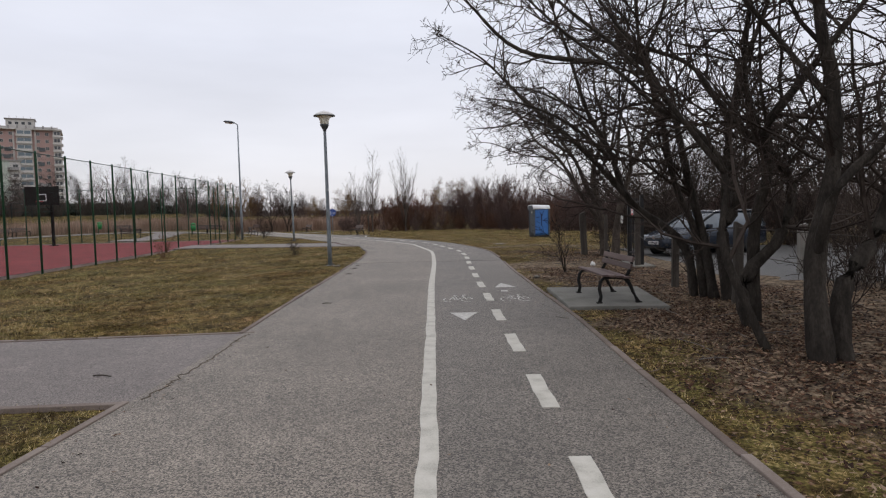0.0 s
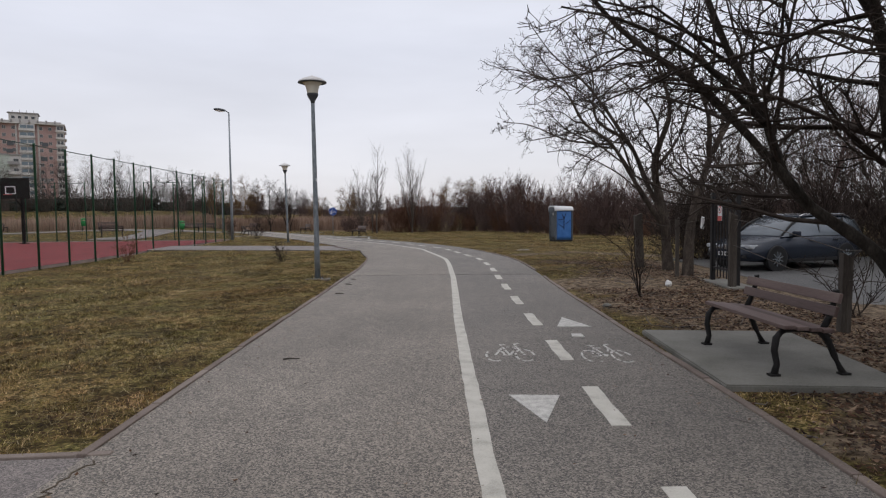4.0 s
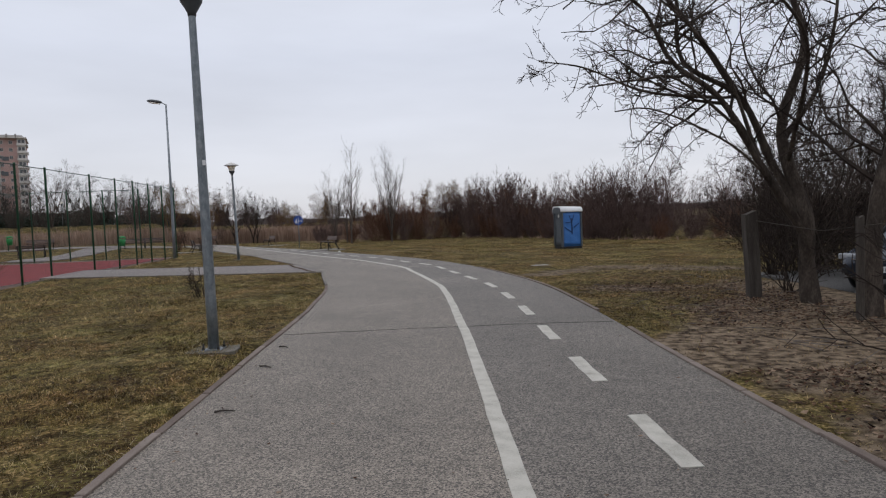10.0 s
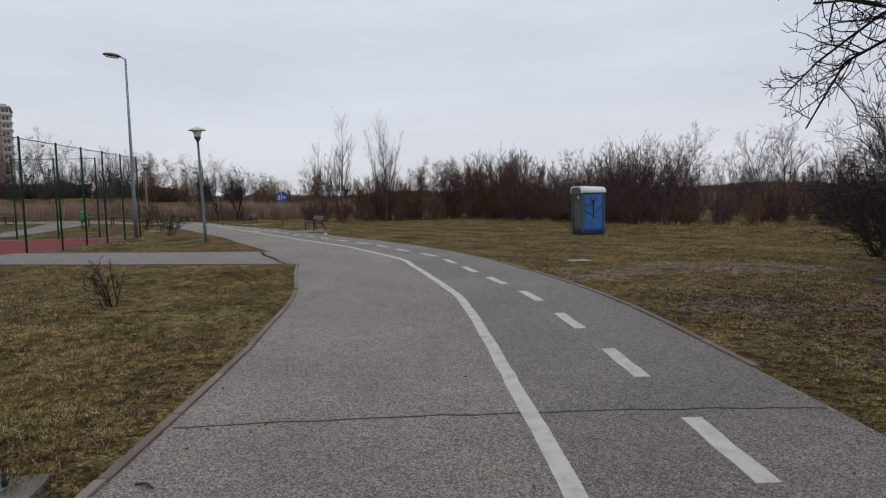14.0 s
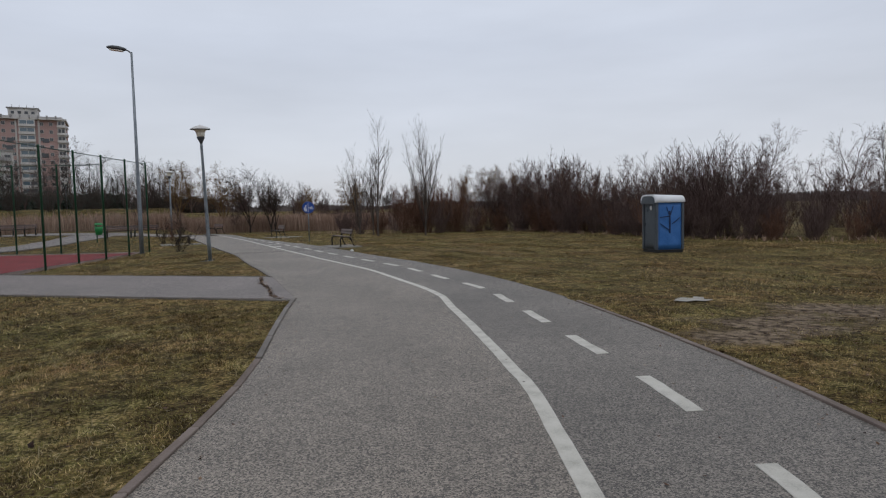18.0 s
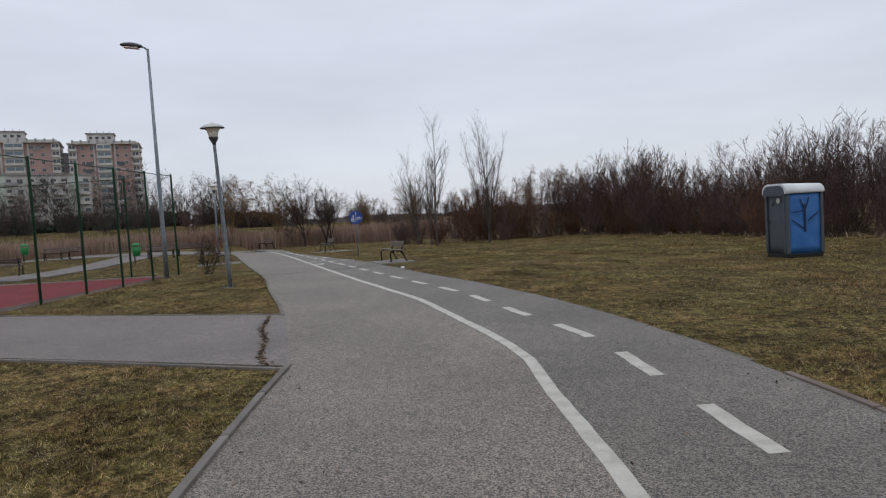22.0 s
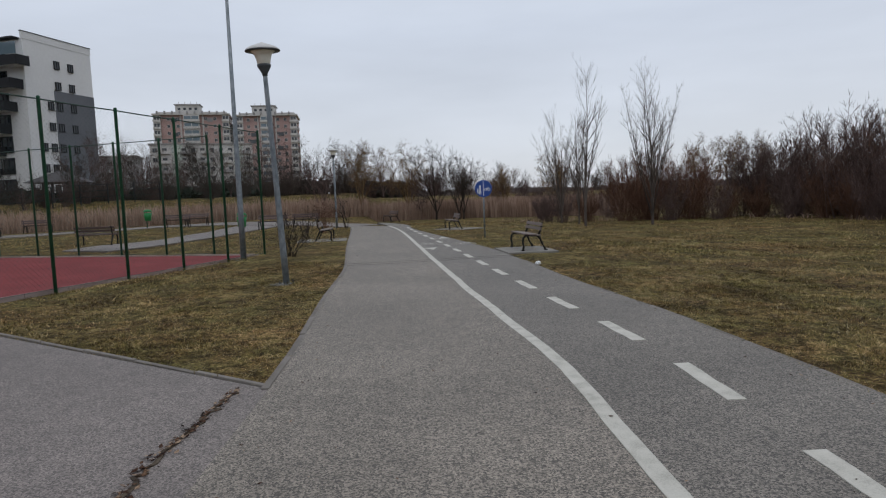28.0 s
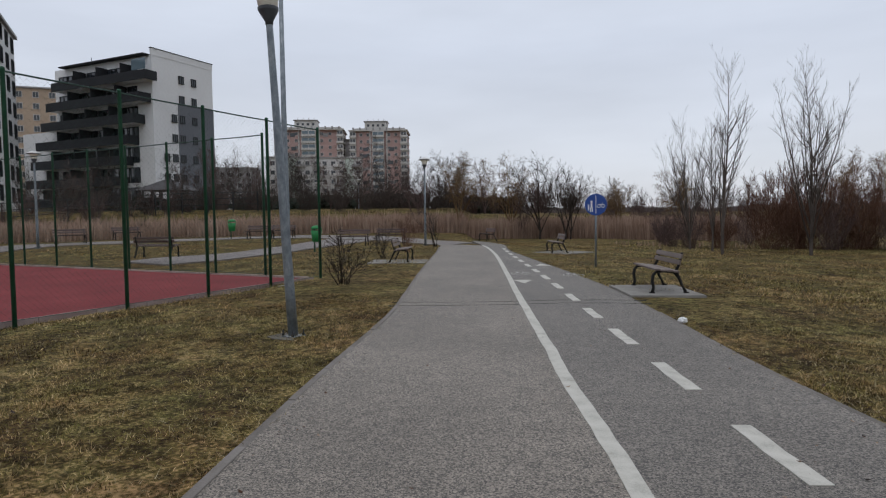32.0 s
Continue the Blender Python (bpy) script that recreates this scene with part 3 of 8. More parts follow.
# the turf is browner here, greener there
for turf in (M_SOIL, M_BLADE):
    tn, tl = turf.node_tree.nodes, turf.node_tree.links
    t_co, t_noise, t_fine, t_sum, t_ramp, t_mul = [tn.new("ShaderNode" + k) for k in ("TexCoord", "TexNoise", "TexNoise", "Mix", "ValToRGB", "Mix")]
    t_noise.inputs["Scale"].default_value, t_noise.inputs["Detail"].default_value = 0.38, 5
    t_fine.inputs["Scale"].default_value, t_fine.inputs["Detail"].default_value = 2.6, 5
    t_sum.inputs[0].default_value = 0.5
    t_ramp.color_ramp.elements[0].position, t_ramp.color_ramp.elements[1].position = 0.38, 0.62
    t_ramp.color_ramp.elements[0].color, t_ramp.color_ramp.elements[1].color = (1.18, 0.93, 0.83, 1), (1.07, 1.08, 0.88, 1)
    t_mul.data_type, t_mul.blend_type = "RGBA", "MULTIPLY"
    t_mul.inputs[0].default_value = 1.0
    for node in (t_noise, t_fine):
        tl.new(t_co.outputs["Object"], node.inputs["Vector"])
    tl.new(t_noise.outputs[0], t_sum.inputs[2])
    tl.new(t_fine.outputs[0], t_sum.inputs[3])
    tl.new(t_sum.outputs[0], t_ramp.inputs[0])
    base = tn["Principled BSDF"].inputs["Base Color"]
    tl.new(base.links[0].from_socket, t_mul.inputs[6])
    tl.new(t_ramp.outputs[0], t_mul.inputs[7])
    # shade in the gaps between tufts, multiplied into the turf colour as noise
    t_tuft, t_shade, t_deep = [tn.new("ShaderNode" + k) for k in ("TexNoise", "ValToRGB", "Mix")]
    t_tuft.inputs["Scale"].default_value, t_tuft.inputs["Detail"].default_value = 7.5, 4
    t_shade.color_ramp.elements[0].position, t_shade.color_ramp.elements[1].position = 0.38, 0.58
    t_shade.color_ramp.elements[0].color, t_shade.color_ramp.elements[1].color = (0.42, 0.40, 0.38, 1), (1.2, 1.2, 1.2, 1)
    t_deep.data_type, t_deep.blend_type = "RGBA", "MULTIPLY"
    t_deep.inputs[0].default_value = 1.0
    tl.new(t_co.outputs["Object"], t_tuft.inputs["Vector"])
    tl.new(t_tuft.outputs[0], t_shade.inputs[0])
    tl.new(t_mul.outputs[2], t_deep.inputs[6])
    tl.new(t_shade.outputs[0], t_deep.inputs[7])
    tl.new(t_deep.outputs[2], base)
# bare earth shows through where the turf is worn away
gn, gl = M_SOIL.node_tree.nodes, M_SOIL.node_tree.links
g_attr = gn.new("ShaderNodeAttribute")
g_attr.attribute_name = "bare"
g_noise = gn.new("ShaderNodeTexNoise")
g_noise.inputs["Scale"].default_value, g_noise.inputs["Detail"].default_value = 1.4, 7
g_co = gn.new("ShaderNodeTexCoord")
gl.new(g_co.outputs["Object"], g_noise.inputs["Vector"])
g_add = gn.new("ShaderNodeMath")
g_add.operation = "MULTIPLY_ADD"
g_add.inputs[1].default_value, g_add.inputs[2].default_value = 1.3, -0.65
gl.new(g_noise.outputs[0], g_add.inputs[0])
g_sum = gn.new("ShaderNodeMath")
gl.new(g_attr.outputs["Fac"], g_sum.inputs[0])
gl.new(g_add.outputs[0], g_sum.inputs[1])
g_step = gn.new("ShaderNodeMapRange")
g_step.inputs[1].default_value, g_step.inputs[2].default_value = 0.35, 0.7
gl.new(g_sum.outputs[0], g_step.inputs[0])
g_dirt = gn.new("ShaderNodeValToRGB")
g_dirt.color_ramp.elements[0].color, g_dirt.color_ramp.elements[1].color = (0.028, 0.018, 0.011, 1), (0.29, 0.222, 0.155, 1)
g_dirt.color_ramp.elements[0].position, g_dirt.color_ramp.elements[1].position = 0.34, 0.7
g_fine = gn.new("ShaderNodeTexNoise")
g_fine.inputs["Scale"].default_value, g_fine.inputs["Detail"].default_value = 9, 8
gl.new(g_co.outputs["Object"], g_fine.inputs["Vector"])
gl.new(g_fine.outputs[0], g_dirt.inputs[0])
g_bsdf = gn["Principled BSDF"]
g_old = g_bsdf.inputs["Base Color"].links[0].from_socket
g_mix = gn.new("ShaderNodeMix")
g_mix.data_type = "RGBA"
gl.new(g_step.outputs[0], g_mix.inputs[0])
gl.new(g_old, g_mix.inputs[6])
gl.new(g_dirt.outputs[0], g_mix.inputs[7])
gl.new(g_mix.outputs[2], g_bsdf.inputs["Base Color"])


# ---- paved surfaces ----
def sheet(name, A, B, mat, top=0.0, skirt=0.12, across=4, drape=None):
    """A paved strip between two edges."""
    n = max(len(A), len(B))
    A, B = even(A, np.sum(np.linalg.norm(np.diff(A, axis=0), axis=1)) / (n - 1)), even(B, np.sum(np.linalg.norm(np.diff(B, axis=0), axis=1)) / (n - 1))
    n = min(len(A), len(B))
    V, F = [], []
    for i in range(n):
        for j in range(across + 1):
            p = A[i] + (B[i] - A[i]) * j / across
            V.append((p[0], p[1], top if drape is None else float(land(p[:1], p[1:2])[0]) + drape))
    w = across + 1
    for i in range(n - 1):
        for j in range(across):
            F.append((i * w + j, i * w + j + 1, (i + 1) * w + j + 1, (i + 1) * w + j))
    rim = [i * w for i in range(n)] + [(n - 1) * w + j for j in range(1, w)] + [i * w + across for i in range(n - 2, -1, -1)] + [j for j in range(across - 1, 0, -1)]
    lo = len(V)
    V += [(V[i][0], V[i][1], V[i][2] - skirt) for i in rim]
    for k in range(len(rim)):
        k2 = (k + 1) % len(rim)
        F.append((rim[k], lo + k, lo + k2, rim[k2]))
    ob = raw(name, V, F, mat)
    bm = bmesh.new()
    bm.from_mesh(ob.data)
    bmesh.ops.recalc_face_normals(bm, faces=bm.faces)
    bm.to_mesh(ob.data)
    bm.free()
    return tagged(ob, kind="structure")


left_all = np.concatenate([left_a, left_b, left_c[left_c[:, 0] > -23.2]])
line_s, right_s = spline(LINE), right_pts[right_pts[:, 0] > -23.2]
tagged(sheet("footpath", left_all, line_s, M_FOOT), "worn grey asphalt footpath with pale stone chips", "path")
tagged(sheet("cycle_lane", line_s, even(right_s, 0.5), M_CYCLE), "grey asphalt cycle lane beside the footpath", "path")
tagged(sheet("promenade", left_c[left_c[:, 0] < -22.6], right_pts[right_pts[:, 0] < -22.4], M_SIDE, -0.004, drape=0.035), "pale asphalt promenade curving round the lawn", "path")
tagged(sheet("side_path_1", [(-11.6, 6.9), (-1.50, 7.9)], [(-11.6, 9.5), (-1.68, 10.8)], M_SIDE, -0.003), "grey asphalt side path joining the footpath", "path")
tagged(sheet("side_path_2", [(-14.3, 33.9), (-4.24, 32.38)], [(-14.9, 37.3), (-6.0, 36.0)], M_SIDE, -0.003), "pale asphalt side path leading to the court", "path")
tagged(sheet("link_path", spline([(-24.2, 48.4), (-25.0, 54.0), (-28.5, 64.2)], 1.0), spline([(-26.6, 48.2), (-27.4, 54.5), (-31.0, 63.4)], 1.0), M_SIDE, 0.0, drape=0.05), "pale asphalt link path behind the court", "path")


def ribbon(name, pts, width, mat, z, thick, parent, closed=True):
    """A thin painted or laid strip along pts, lying on the paving."""
    t = np.gradient(pts, axis=0)
    t /= np.linalg.norm(t, axis=1)[:, None] + 1e-9
    nrm = np.stack([-t[:, 1], t[:, 0]], 1)
    rr = np.random.RandomState(len(pts))
    wob = 1 + 0.06 * rr.randn(len(pts), 1)
    A, B = pts + nrm * width / 2 * wob, pts - nrm * width / 2 * (2 - wob)
    V = [(x, y, z + thick) for x, y in A] + [(x, y, z + thick) for x, y in B] + [(x, y, z - 0.01) for x, y in A] + [(x, y, z - 0.01) for x, y in B]
    n = len(pts)
    F = []
    for i in range(n - 1):
        F += [(n + i, n + i + 1, i + 1, i), (i, i + 1, 2 * n + i + 1, 2 * n + i), (n + i + 1, n + i, 3 * n + i, 3 * n + i + 1)]
    F += [(0, 2 * n, 3 * n, n), (n - 1, 2 * n - 1, 4 * n - 1, 3 * n - 1)]
    return raw(name, V, F, mat, parent)


markings = thing("lane_markings", "white painted lane markings, slightly worn", "road marking", kind="structure")
ribbon("dividing_line", line_pts[line_pts[:, 1] > -6], 0.122, M_WHITE, 0.0, 0.005, markings)
seg = np.r_[0, np.cumsum(np.linalg.norm(np.diff(dash_pts, axis=0), axis=1))]
at_start = seg[np.argmin(np.abs(dash_pts[:, 1] - 7.7))]
pitch = 1.888
s0 = at_start - pitch * math.floor(at_start / pitch)
while s0 + 0.95 < seg[-1]:
    u = np.linspace(s0, s0 + 0.95, 5)
    d_pts = np.stack([np.interp(u, seg, dash_pts[:, 0]), np.interp(u, seg, dash_pts[:, 1])], 1)
    ribbon("dash", d_pts, 0.135, M_WHITE, 0.0, 0.005, markings)
    here = np.interp(s0, seg, dash_pts[:, 1])
    s0 += pitch if here < 26.5 else 1.813 if here < 43 else 1.765


def painted(name, poly, parent, mat=M_WORN):
    return part(name, outline(poly, -0.006, 0.005), mat, parent)


def bicycle(x, y, turn, parent):
    """A worn bicycle sign of painted strokes, wheels left and right."""
    V, F = [], []
    wear = random.Random(int(x * 100))
    m = Matrix.Translation((x, y, 0)) @ Matrix.Rotation(turn, 4, "Z")

    def stroke(points, w=0.022):
        pts = even(np.array([(m @ Vector((a, b, 0)))[:2] for a, b in [(q0, q1 * 1.18) for q0, q1 in points]]), 0.035)
        t = np.gradient(pts, axis=0)
        t /= np.linalg.norm(t, axis=1)[:, None] + 1e-9
        nr = np.stack([-t[:, 1], t[:, 0]], 1) * w / 2
        k = len(V)
        n = len(pts)
        for p, q in zip(pts, nr):
            for s in (1, -1):
                for zz in (0.005, -0.005):
                    V.append((p[0] + s * q[0], p[1] + s * q[1], zz))
        for i in range(n - 1):
            if wear.random() < 0.34:
                continue
            a, b = k + 4 * i, k + 4 * i + 4
            F.extend([(a, a + 2, b + 2, b), (a, b, b + 1, a + 1), (a + 2, a + 3, b + 3, b + 2)])

    for cx in (-0.15, 0.15):
        stroke([(cx + 0.095 * math.cos(a), 0.22 * math.sin(a) - 0.12) for a in np.linspace(0, 2 * math.pi, 15)[:13]])
    stroke([(-0.15, -0.12), (-0.06, 0.2), (0.09, 0.2), (0.15, -0.12)])
    stroke([(-0.06, 0.2), (0.0, -0.12), (0.09, 0.2)])
    stroke([(-0.15, -0.12), (0.0, -0.12)])
    stroke([(0.09, 0.2), (0.075, 0.33), (0.13, 0.36)])
    stroke([(-0.06, 0.2), (-0.08, 0.31)])
    stroke([(-0.12, 0.31), (-0.03, 0.31)])
    return raw("bicycle_sign", V, F, M_WORN, parent)


painted("arrow", [(0.88, 12.15), (1.11, 11.50), (1.28, 12.15)], markings)
painted("arrow", [(1.62, 15.14), (2.05, 15.14), (1.77, 15.86)], markings)
painted("arrow", [(1.72, 14.5), (1.86, 14.5), (1.85, 14.68), (1.73, 14.68)], markings)
bicycle(0.95, 13.68, 0.02, markings)
bicycle(1.92, 13.65, 0.02, markings)
turn2 = radians(32)
for px, py, k in ((-10.45, 48.35, -1), (-12.03, 52.7, 1)):
    c, s = math.cos(turn2), math.sin(turn2)
    tri = [(-0.21, -0.33 * k), (0.21, -0.33 * k), (0.0, 0.38 * k)]
    tri = tri if k > 0 else tri[::-1]
    painted("arrow", [(px + c * a - s * b, py + s * a + c * b) for a, b in tri], markings, M_WHITE)
bicycle(-11.4, 50.1, turn2, markings)
bicycle(-10.1, 50.3, turn2, markings)

# joints across the paving, the moss-filled crack of the side path
joints = thing("paving_joints", "dark filled joints and cracks across the asphalt", "joint", kind="structure")
for pts in ([(-2.46, 21.76), (-1.18, 21.89), (-0.1, 21.96), (0.96, 22.0), (2.0, 21.97)], [(-10.75, 44.0), (-9.4, 44.85), (-8.2, 45.8), (-7.1, 46.3)],
            [(-10.95, 44.35), (-9.6, 45.15), (-8.4, 46.1), (-7.3, 46.65)]):
    p = spline(pts, 0.12)
    ribbon("joint", p + 0.008 * np.random.RandomState(3).randn(*p.shape), 0.017, M_SEALANT, 0.0, 0.003, joints)
for pts, w in (([(-6.34, 35.9), (-6.15, 35.49), (-5.81, 34.64), (-5.42, 33.95), (-4.86, 32.75), (-4.6, 32.45)], 0.03), ([(-1.66, 10.75), (-1.55, 9.3), (-1.5, 7.95)], 0.012)):
    p = spline(pts, 0.06)
    ribbon("crack", p + 0.02 * np.random.RandomState(5).randn(*p.shape), w, M_MOSS, 0.0, 0.004, joints)

# ---- kerb stones ----
def kerb(name, label, pts, mat, offset, height=0.018, length=1.0, width=0.066):
    root = thing(name, label, "kerb", kind="structure")
    e = even(pts, length)
    first = None
    rr = random.Random(int(pts[0][1] * 10))
    for a, b in zip(e, e[1:]):
        d = b - a
        ang = math.atan2(d[1], d[0])
        nrm = np.array((-d[1], d[0])) / np.hypot(*d)
        c = (a + b) / 2 + nrm * offset
        m = Matrix.Translation((c[0], c[1], height - 0.09 + rr.uniform(-0.005, 0.005))) @ Matrix.Rotation(ang + rr.uniform(-0.006, 0.006), 4, "Z") @ Matrix.Rotation(rr.uniform(-0.02, 0.02), 4, "X")
        if first is None:
            first = part("kerb_stone", boxed(0, 0, 0, np.hypot(*d) - 0.012, width, 0.18, 0.008), mat, root)
            first.matrix_basis = m
        else:
            again(first, root, m)
    return root


kerb("kerb_left", "reddish-grey concrete kerb stones edging the lawn", left_a, M_KERB, 0.03)
kerb("kerb_left", "reddish-grey concrete kerb stones edging the lawn", left_b[:36], M_KERB, 0.03)
kerb("kerb_left", "grey concrete kerb stones edging the lawn", left_b[35:], M_KERBG, 0.03, 0.03)
kerb("kerb_left", "grey sunken kerb stones, partly overgrown", left_c[left_c[:, 0] > -21], M_KERBG, 0.03, 0.006)
r_near = right_pts[(right_pts[:, 1] > -10) & (right_pts[:, 1] < 32)]
for run in (r_near[r_near[:, 1] < 22.0], r_near[r_near[:, 1] > 22.9]):
    kerb("kerb_right", "reddish-grey concrete kerb stones along the cycle lane", run, M_KERB, -0.03)
r_far = right_pts[(right_pts[:, 1] >= 32.2) & (right_pts[:, 0] > -20)]
kerb("kerb_right", "grey sunken kerb stones along the cycle lane", r_far, M_KERBG, -0.03, -0.003)
kerb("kerb_side", "thin kerb stones along the side path", np.array([(-1.6, 10.84), (-11.4, 9.55)]), M_KERB, -0.02, 0.012)
kerb("kerb_side", "thin kerb stones along the side path", np.array([(-11.4, 6.85), (-1.6, 7.86)]), M_KERB, -0.02, 0.012)
kerb("kerb_side", "thin kerb stones along the side path", np.array([(-14.2, 33.85), (-4.35, 32.32)]), M_KERBG, -0.02, 0.002, 1.0, 0.05)
kerb("kerb_side", "thin kerb stones along the side path", np.array([(-6.15, 36.06), (-14.7, 37.36)]), M_KERBG, -0.02, 0.002, 1.0, 0.05)


# ---- the red court and its fence ----
def court_at(a, b, z=0.0):
    p = COURT_CORNER + COURT_ALONG * a + COURT_ACROSS * b
    return (float(p[0]), float(p[1]), z)


court_turn = math.atan2(COURT_ALONG[1], COURT_ALONG[0])
court = part("sports_court", outline([court_at(0.25, 0.3)[:2], court_at(COURT_LONG, 0.3)[:2], court_at(COURT_LONG, COURT_WIDE)[:2], court_at(0.25, COURT_WIDE)[:2]], COURT_Z - 0.2, COURT_Z), M_RED)
tagged(court, "dark red coated sports court surface", "sports court", kind="structure")
kerb("court_kerb", "pale pinkish concrete edging of the red court", np.array([court_at(0.1, 0.18)[:2], court_at(COURT_LONG, 0.18)[:2]]), M_KERBP, 0.0, COURT_Z + 0.035, 1.0, 0.07)
kerb("court_kerb", "pale pinkish concrete edging of the red court", np.array([court_at(0.12, 0.3)[:2], court_at(0.12, COURT_WIDE)[:2]]), M_KERBP, 0.0, COURT_Z + 0.035, 1.0, 0.07)

FENCE_H = 3.95


def fence_run(a0, b0, a1, b1, stops, label, mesh_gap=0.075):
    """A run of tall mesh fence: round posts at the stops, a top wire, and woven wire between."""
    root = thing("court_fence", label, "fence")
    p0, p1 = np.array(court_at(a0, b0)), np.array(court_at(a1, b1))
    L = np.linalg.norm(p1 - p0)
    d = (p1 - p0) / L
    first = None
    for s in stops:
        p = p0 + d * s
        z = COURT_Z - 0.05
        if first is None:
            first = part("post", lathe([(0.036, -0.1), (0.036, FENCE_H), (0.040, FENCE_H + 0.005), (0.03, FENCE_H + 0.03), (0.005, FENCE_H + 0.035)], 8), M_GREEN, root)
            first.matrix_basis = Matrix.Translation((p[0], p[1], z))
        else:
            again(first, root, Matrix.Translation((p[0], p[1], z)))
    zt = COURT_Z - 0.05 + FENCE_H
    for za, r in ((zt - 0.03, 0.016), (COURT_Z + 0.06, 0.006)):
        V, F = [], []
        pts = []
        for s, e in zip(stops, stops[1:]):
            for k in range(4):
                t = k / 4
                q = p0 + d * (s + (e - s) * t)
                pts.append(np.array((q[0], q[1], za - 0.008 * math.sin(math.pi * t))))
        q = p0 + d * stops[-1]
        pts.append(np.array((q[0], q[1], za)))
        tube_into(V, F, pts, [r] * len(pts), 5)
        raw("rail_wire", V, F, M_WIRE, root)
    V, F = [], []
    lo, hi = COURT_Z + 0.06, zt - 0.04
    h = hi - lo
    gap = mesh_gap * math.sqrt(2)
    n = int((L + h) / gap)
    w = 0.00022
    for k in range(n):
        for sgn in (1, -1):
            s = k * gap - h if sgn > 0 else k * gap
            sa, za, sb, zb = s, lo, s + sgn * h, hi
            if sgn < 0:
                sa, sb = s, s - h
            for cut in range(2):
                if sa < 0 or sb < 0:
                    if sa < 0 and sb > 0:
                        za, sa = za + (0 - sa) * (zb - za) / (sb - sa), 0
                    elif sb < 0 and sa > 0:
                        zb, sb = za + (0 - sa) * (zb - za) / (sb - sa), 0
                if sa > L or sb > L:
                    if sa > L > sb:
                        za, sa = za + (L - sa) * (zb - za) / (sb - sa), L
                    elif sb > L > sa:
                        zb, sb = za + (L - sa) * (zb - za) / (sb - sa), L
            if max(sa, sb) > L + 1e-3 or min(sa, sb) < -1e-3 or abs(sa - sb) < 0.02:
                continue
            a, b = p0 + d * sa, p0 + d * sb
            i = len(V)
            off = 0.0012 * sgn
            V += [(a[0], a[1], za - w), (b[0], b[1], zb - w), (b[0], b[1], zb + w * 1.4), (a[0], a[1], za + w * 1.4),
                  (a[0] - d[1] * 0.0017, a[1] + d[0] * 0.0017, za + off), (b[0] - d[1] * 0.0017, b[1] + d[0] * 0.0017, zb + off)]
            F += [(i, i + 1, i + 2, i + 3), (i, i + 4, i + 5, i + 1), (i + 3, i + 2, i + 5, i + 4)]
    net = raw("wire_mesh", V, F, M_WIRE, root)
    tagged(net, "fine woven green wire mesh", kind="stuff")
    return root


near_stops = [0, 1.87, 3.73, 5.6, 7.52, 9.87] + [13.1 + 1.78 * k for k in range(13)]
fence_run(0, 0, near_stops[-1], 0, near_stops, "tall green wire mesh fence on round green posts")
fence_run(0, 0.0, 0, COURT_WIDE, [1.9 + 1.9 * k for k in range(12)], "tall green wire mesh fence behind the court")
fence_run(0, COURT_WIDE + 0.1, COURT_LONG, COURT_WIDE + 0.1, [1.9 * k for k in range(19)], "tall green wire mesh fence on the far side of the court", 0.15)

# ---- street furniture ----
def street_lamp(label, x, y, z=0.0, lean=0.0, pad=True):
    """A park lamp: tapered galvanised pole on a bolted plate, cream glass cone and a wide pale cap."""
    root = thing("street_lamp", label, "street lamp", Matrix.Translation((x, y, z)), "park lamps")
    t = Matrix.Rotation(lean, 4, "X")
    low = ground_z(x, y) - z - 0.002
    part("pole", lathe([(0.062, low), (0.061, 0.6), (0.057, 1.2), (0.048, 2.6), (0.04, 3.93), (0.04, 3.95)], 14, t), M_GALV, root)
    part("collar", lathe([(0.045, 3.86), (0.05, 3.9), (0.12, 4.02), (0.125, 4.06), (0.11, 4.07)], 16, t), M_DARKSTEEL, root)
    part("glass_cone", lathe([(0.10, 4.06), (0.115, 4.07), (0.13, 4.16), (0.155, 4.23), (0.20, 4.28), (0.235, 4.30)], 20, t), M_LAMPGLASS, root)
    part("cap", lathe([(0.29, 4.296), (0.305, 4.305), (0.30, 4.325), (0.22, 4.375), (0.11, 4.415), (0.045, 4.43), (0.02, 4.45)], 20, t), M_CAP, root)
    part("cap_rim", lathe([(0.285, 4.288), (0.309, 4.29), (0.312, 4.304), (0.29, 4.306)], 20, t), M_DARKSTEEL, root)
    part("base_plate", boxed(0, 0, low + 0.006, 0.22, 0.22, 0.014, 0.003), M_GALV, root)
    first = None
    for sx in (-0.088, 0.088):
        for sy in (-0.088, 0.088):
            m = Matrix.Translation((sx, sy, low + 0.01))
            if first is None:
                first = part("bolt", lathe([(0.017, 0), (0.017, 0.03), (0.01, 0.032), (0.01, 0.075)], 6), M_RUBBER, root)
                first.matrix_basis = m
            else:
                again(first, root, m)
    if pad:
        pad_edge = [(-0.27, -0.19), (-0.08, -0.25), (0.14, -0.22), (0.30, -0.15), (0.27, 0.1), (0.22, 0.25), (-0.02, 0.22), (-0.22, 0.24), (-0.29, 0.05)]
        part("concrete_pad", outline(pad_edge, low - 0.15, low + 0.002), M_FOOTING, root, "rough poured concrete footing")
    return root


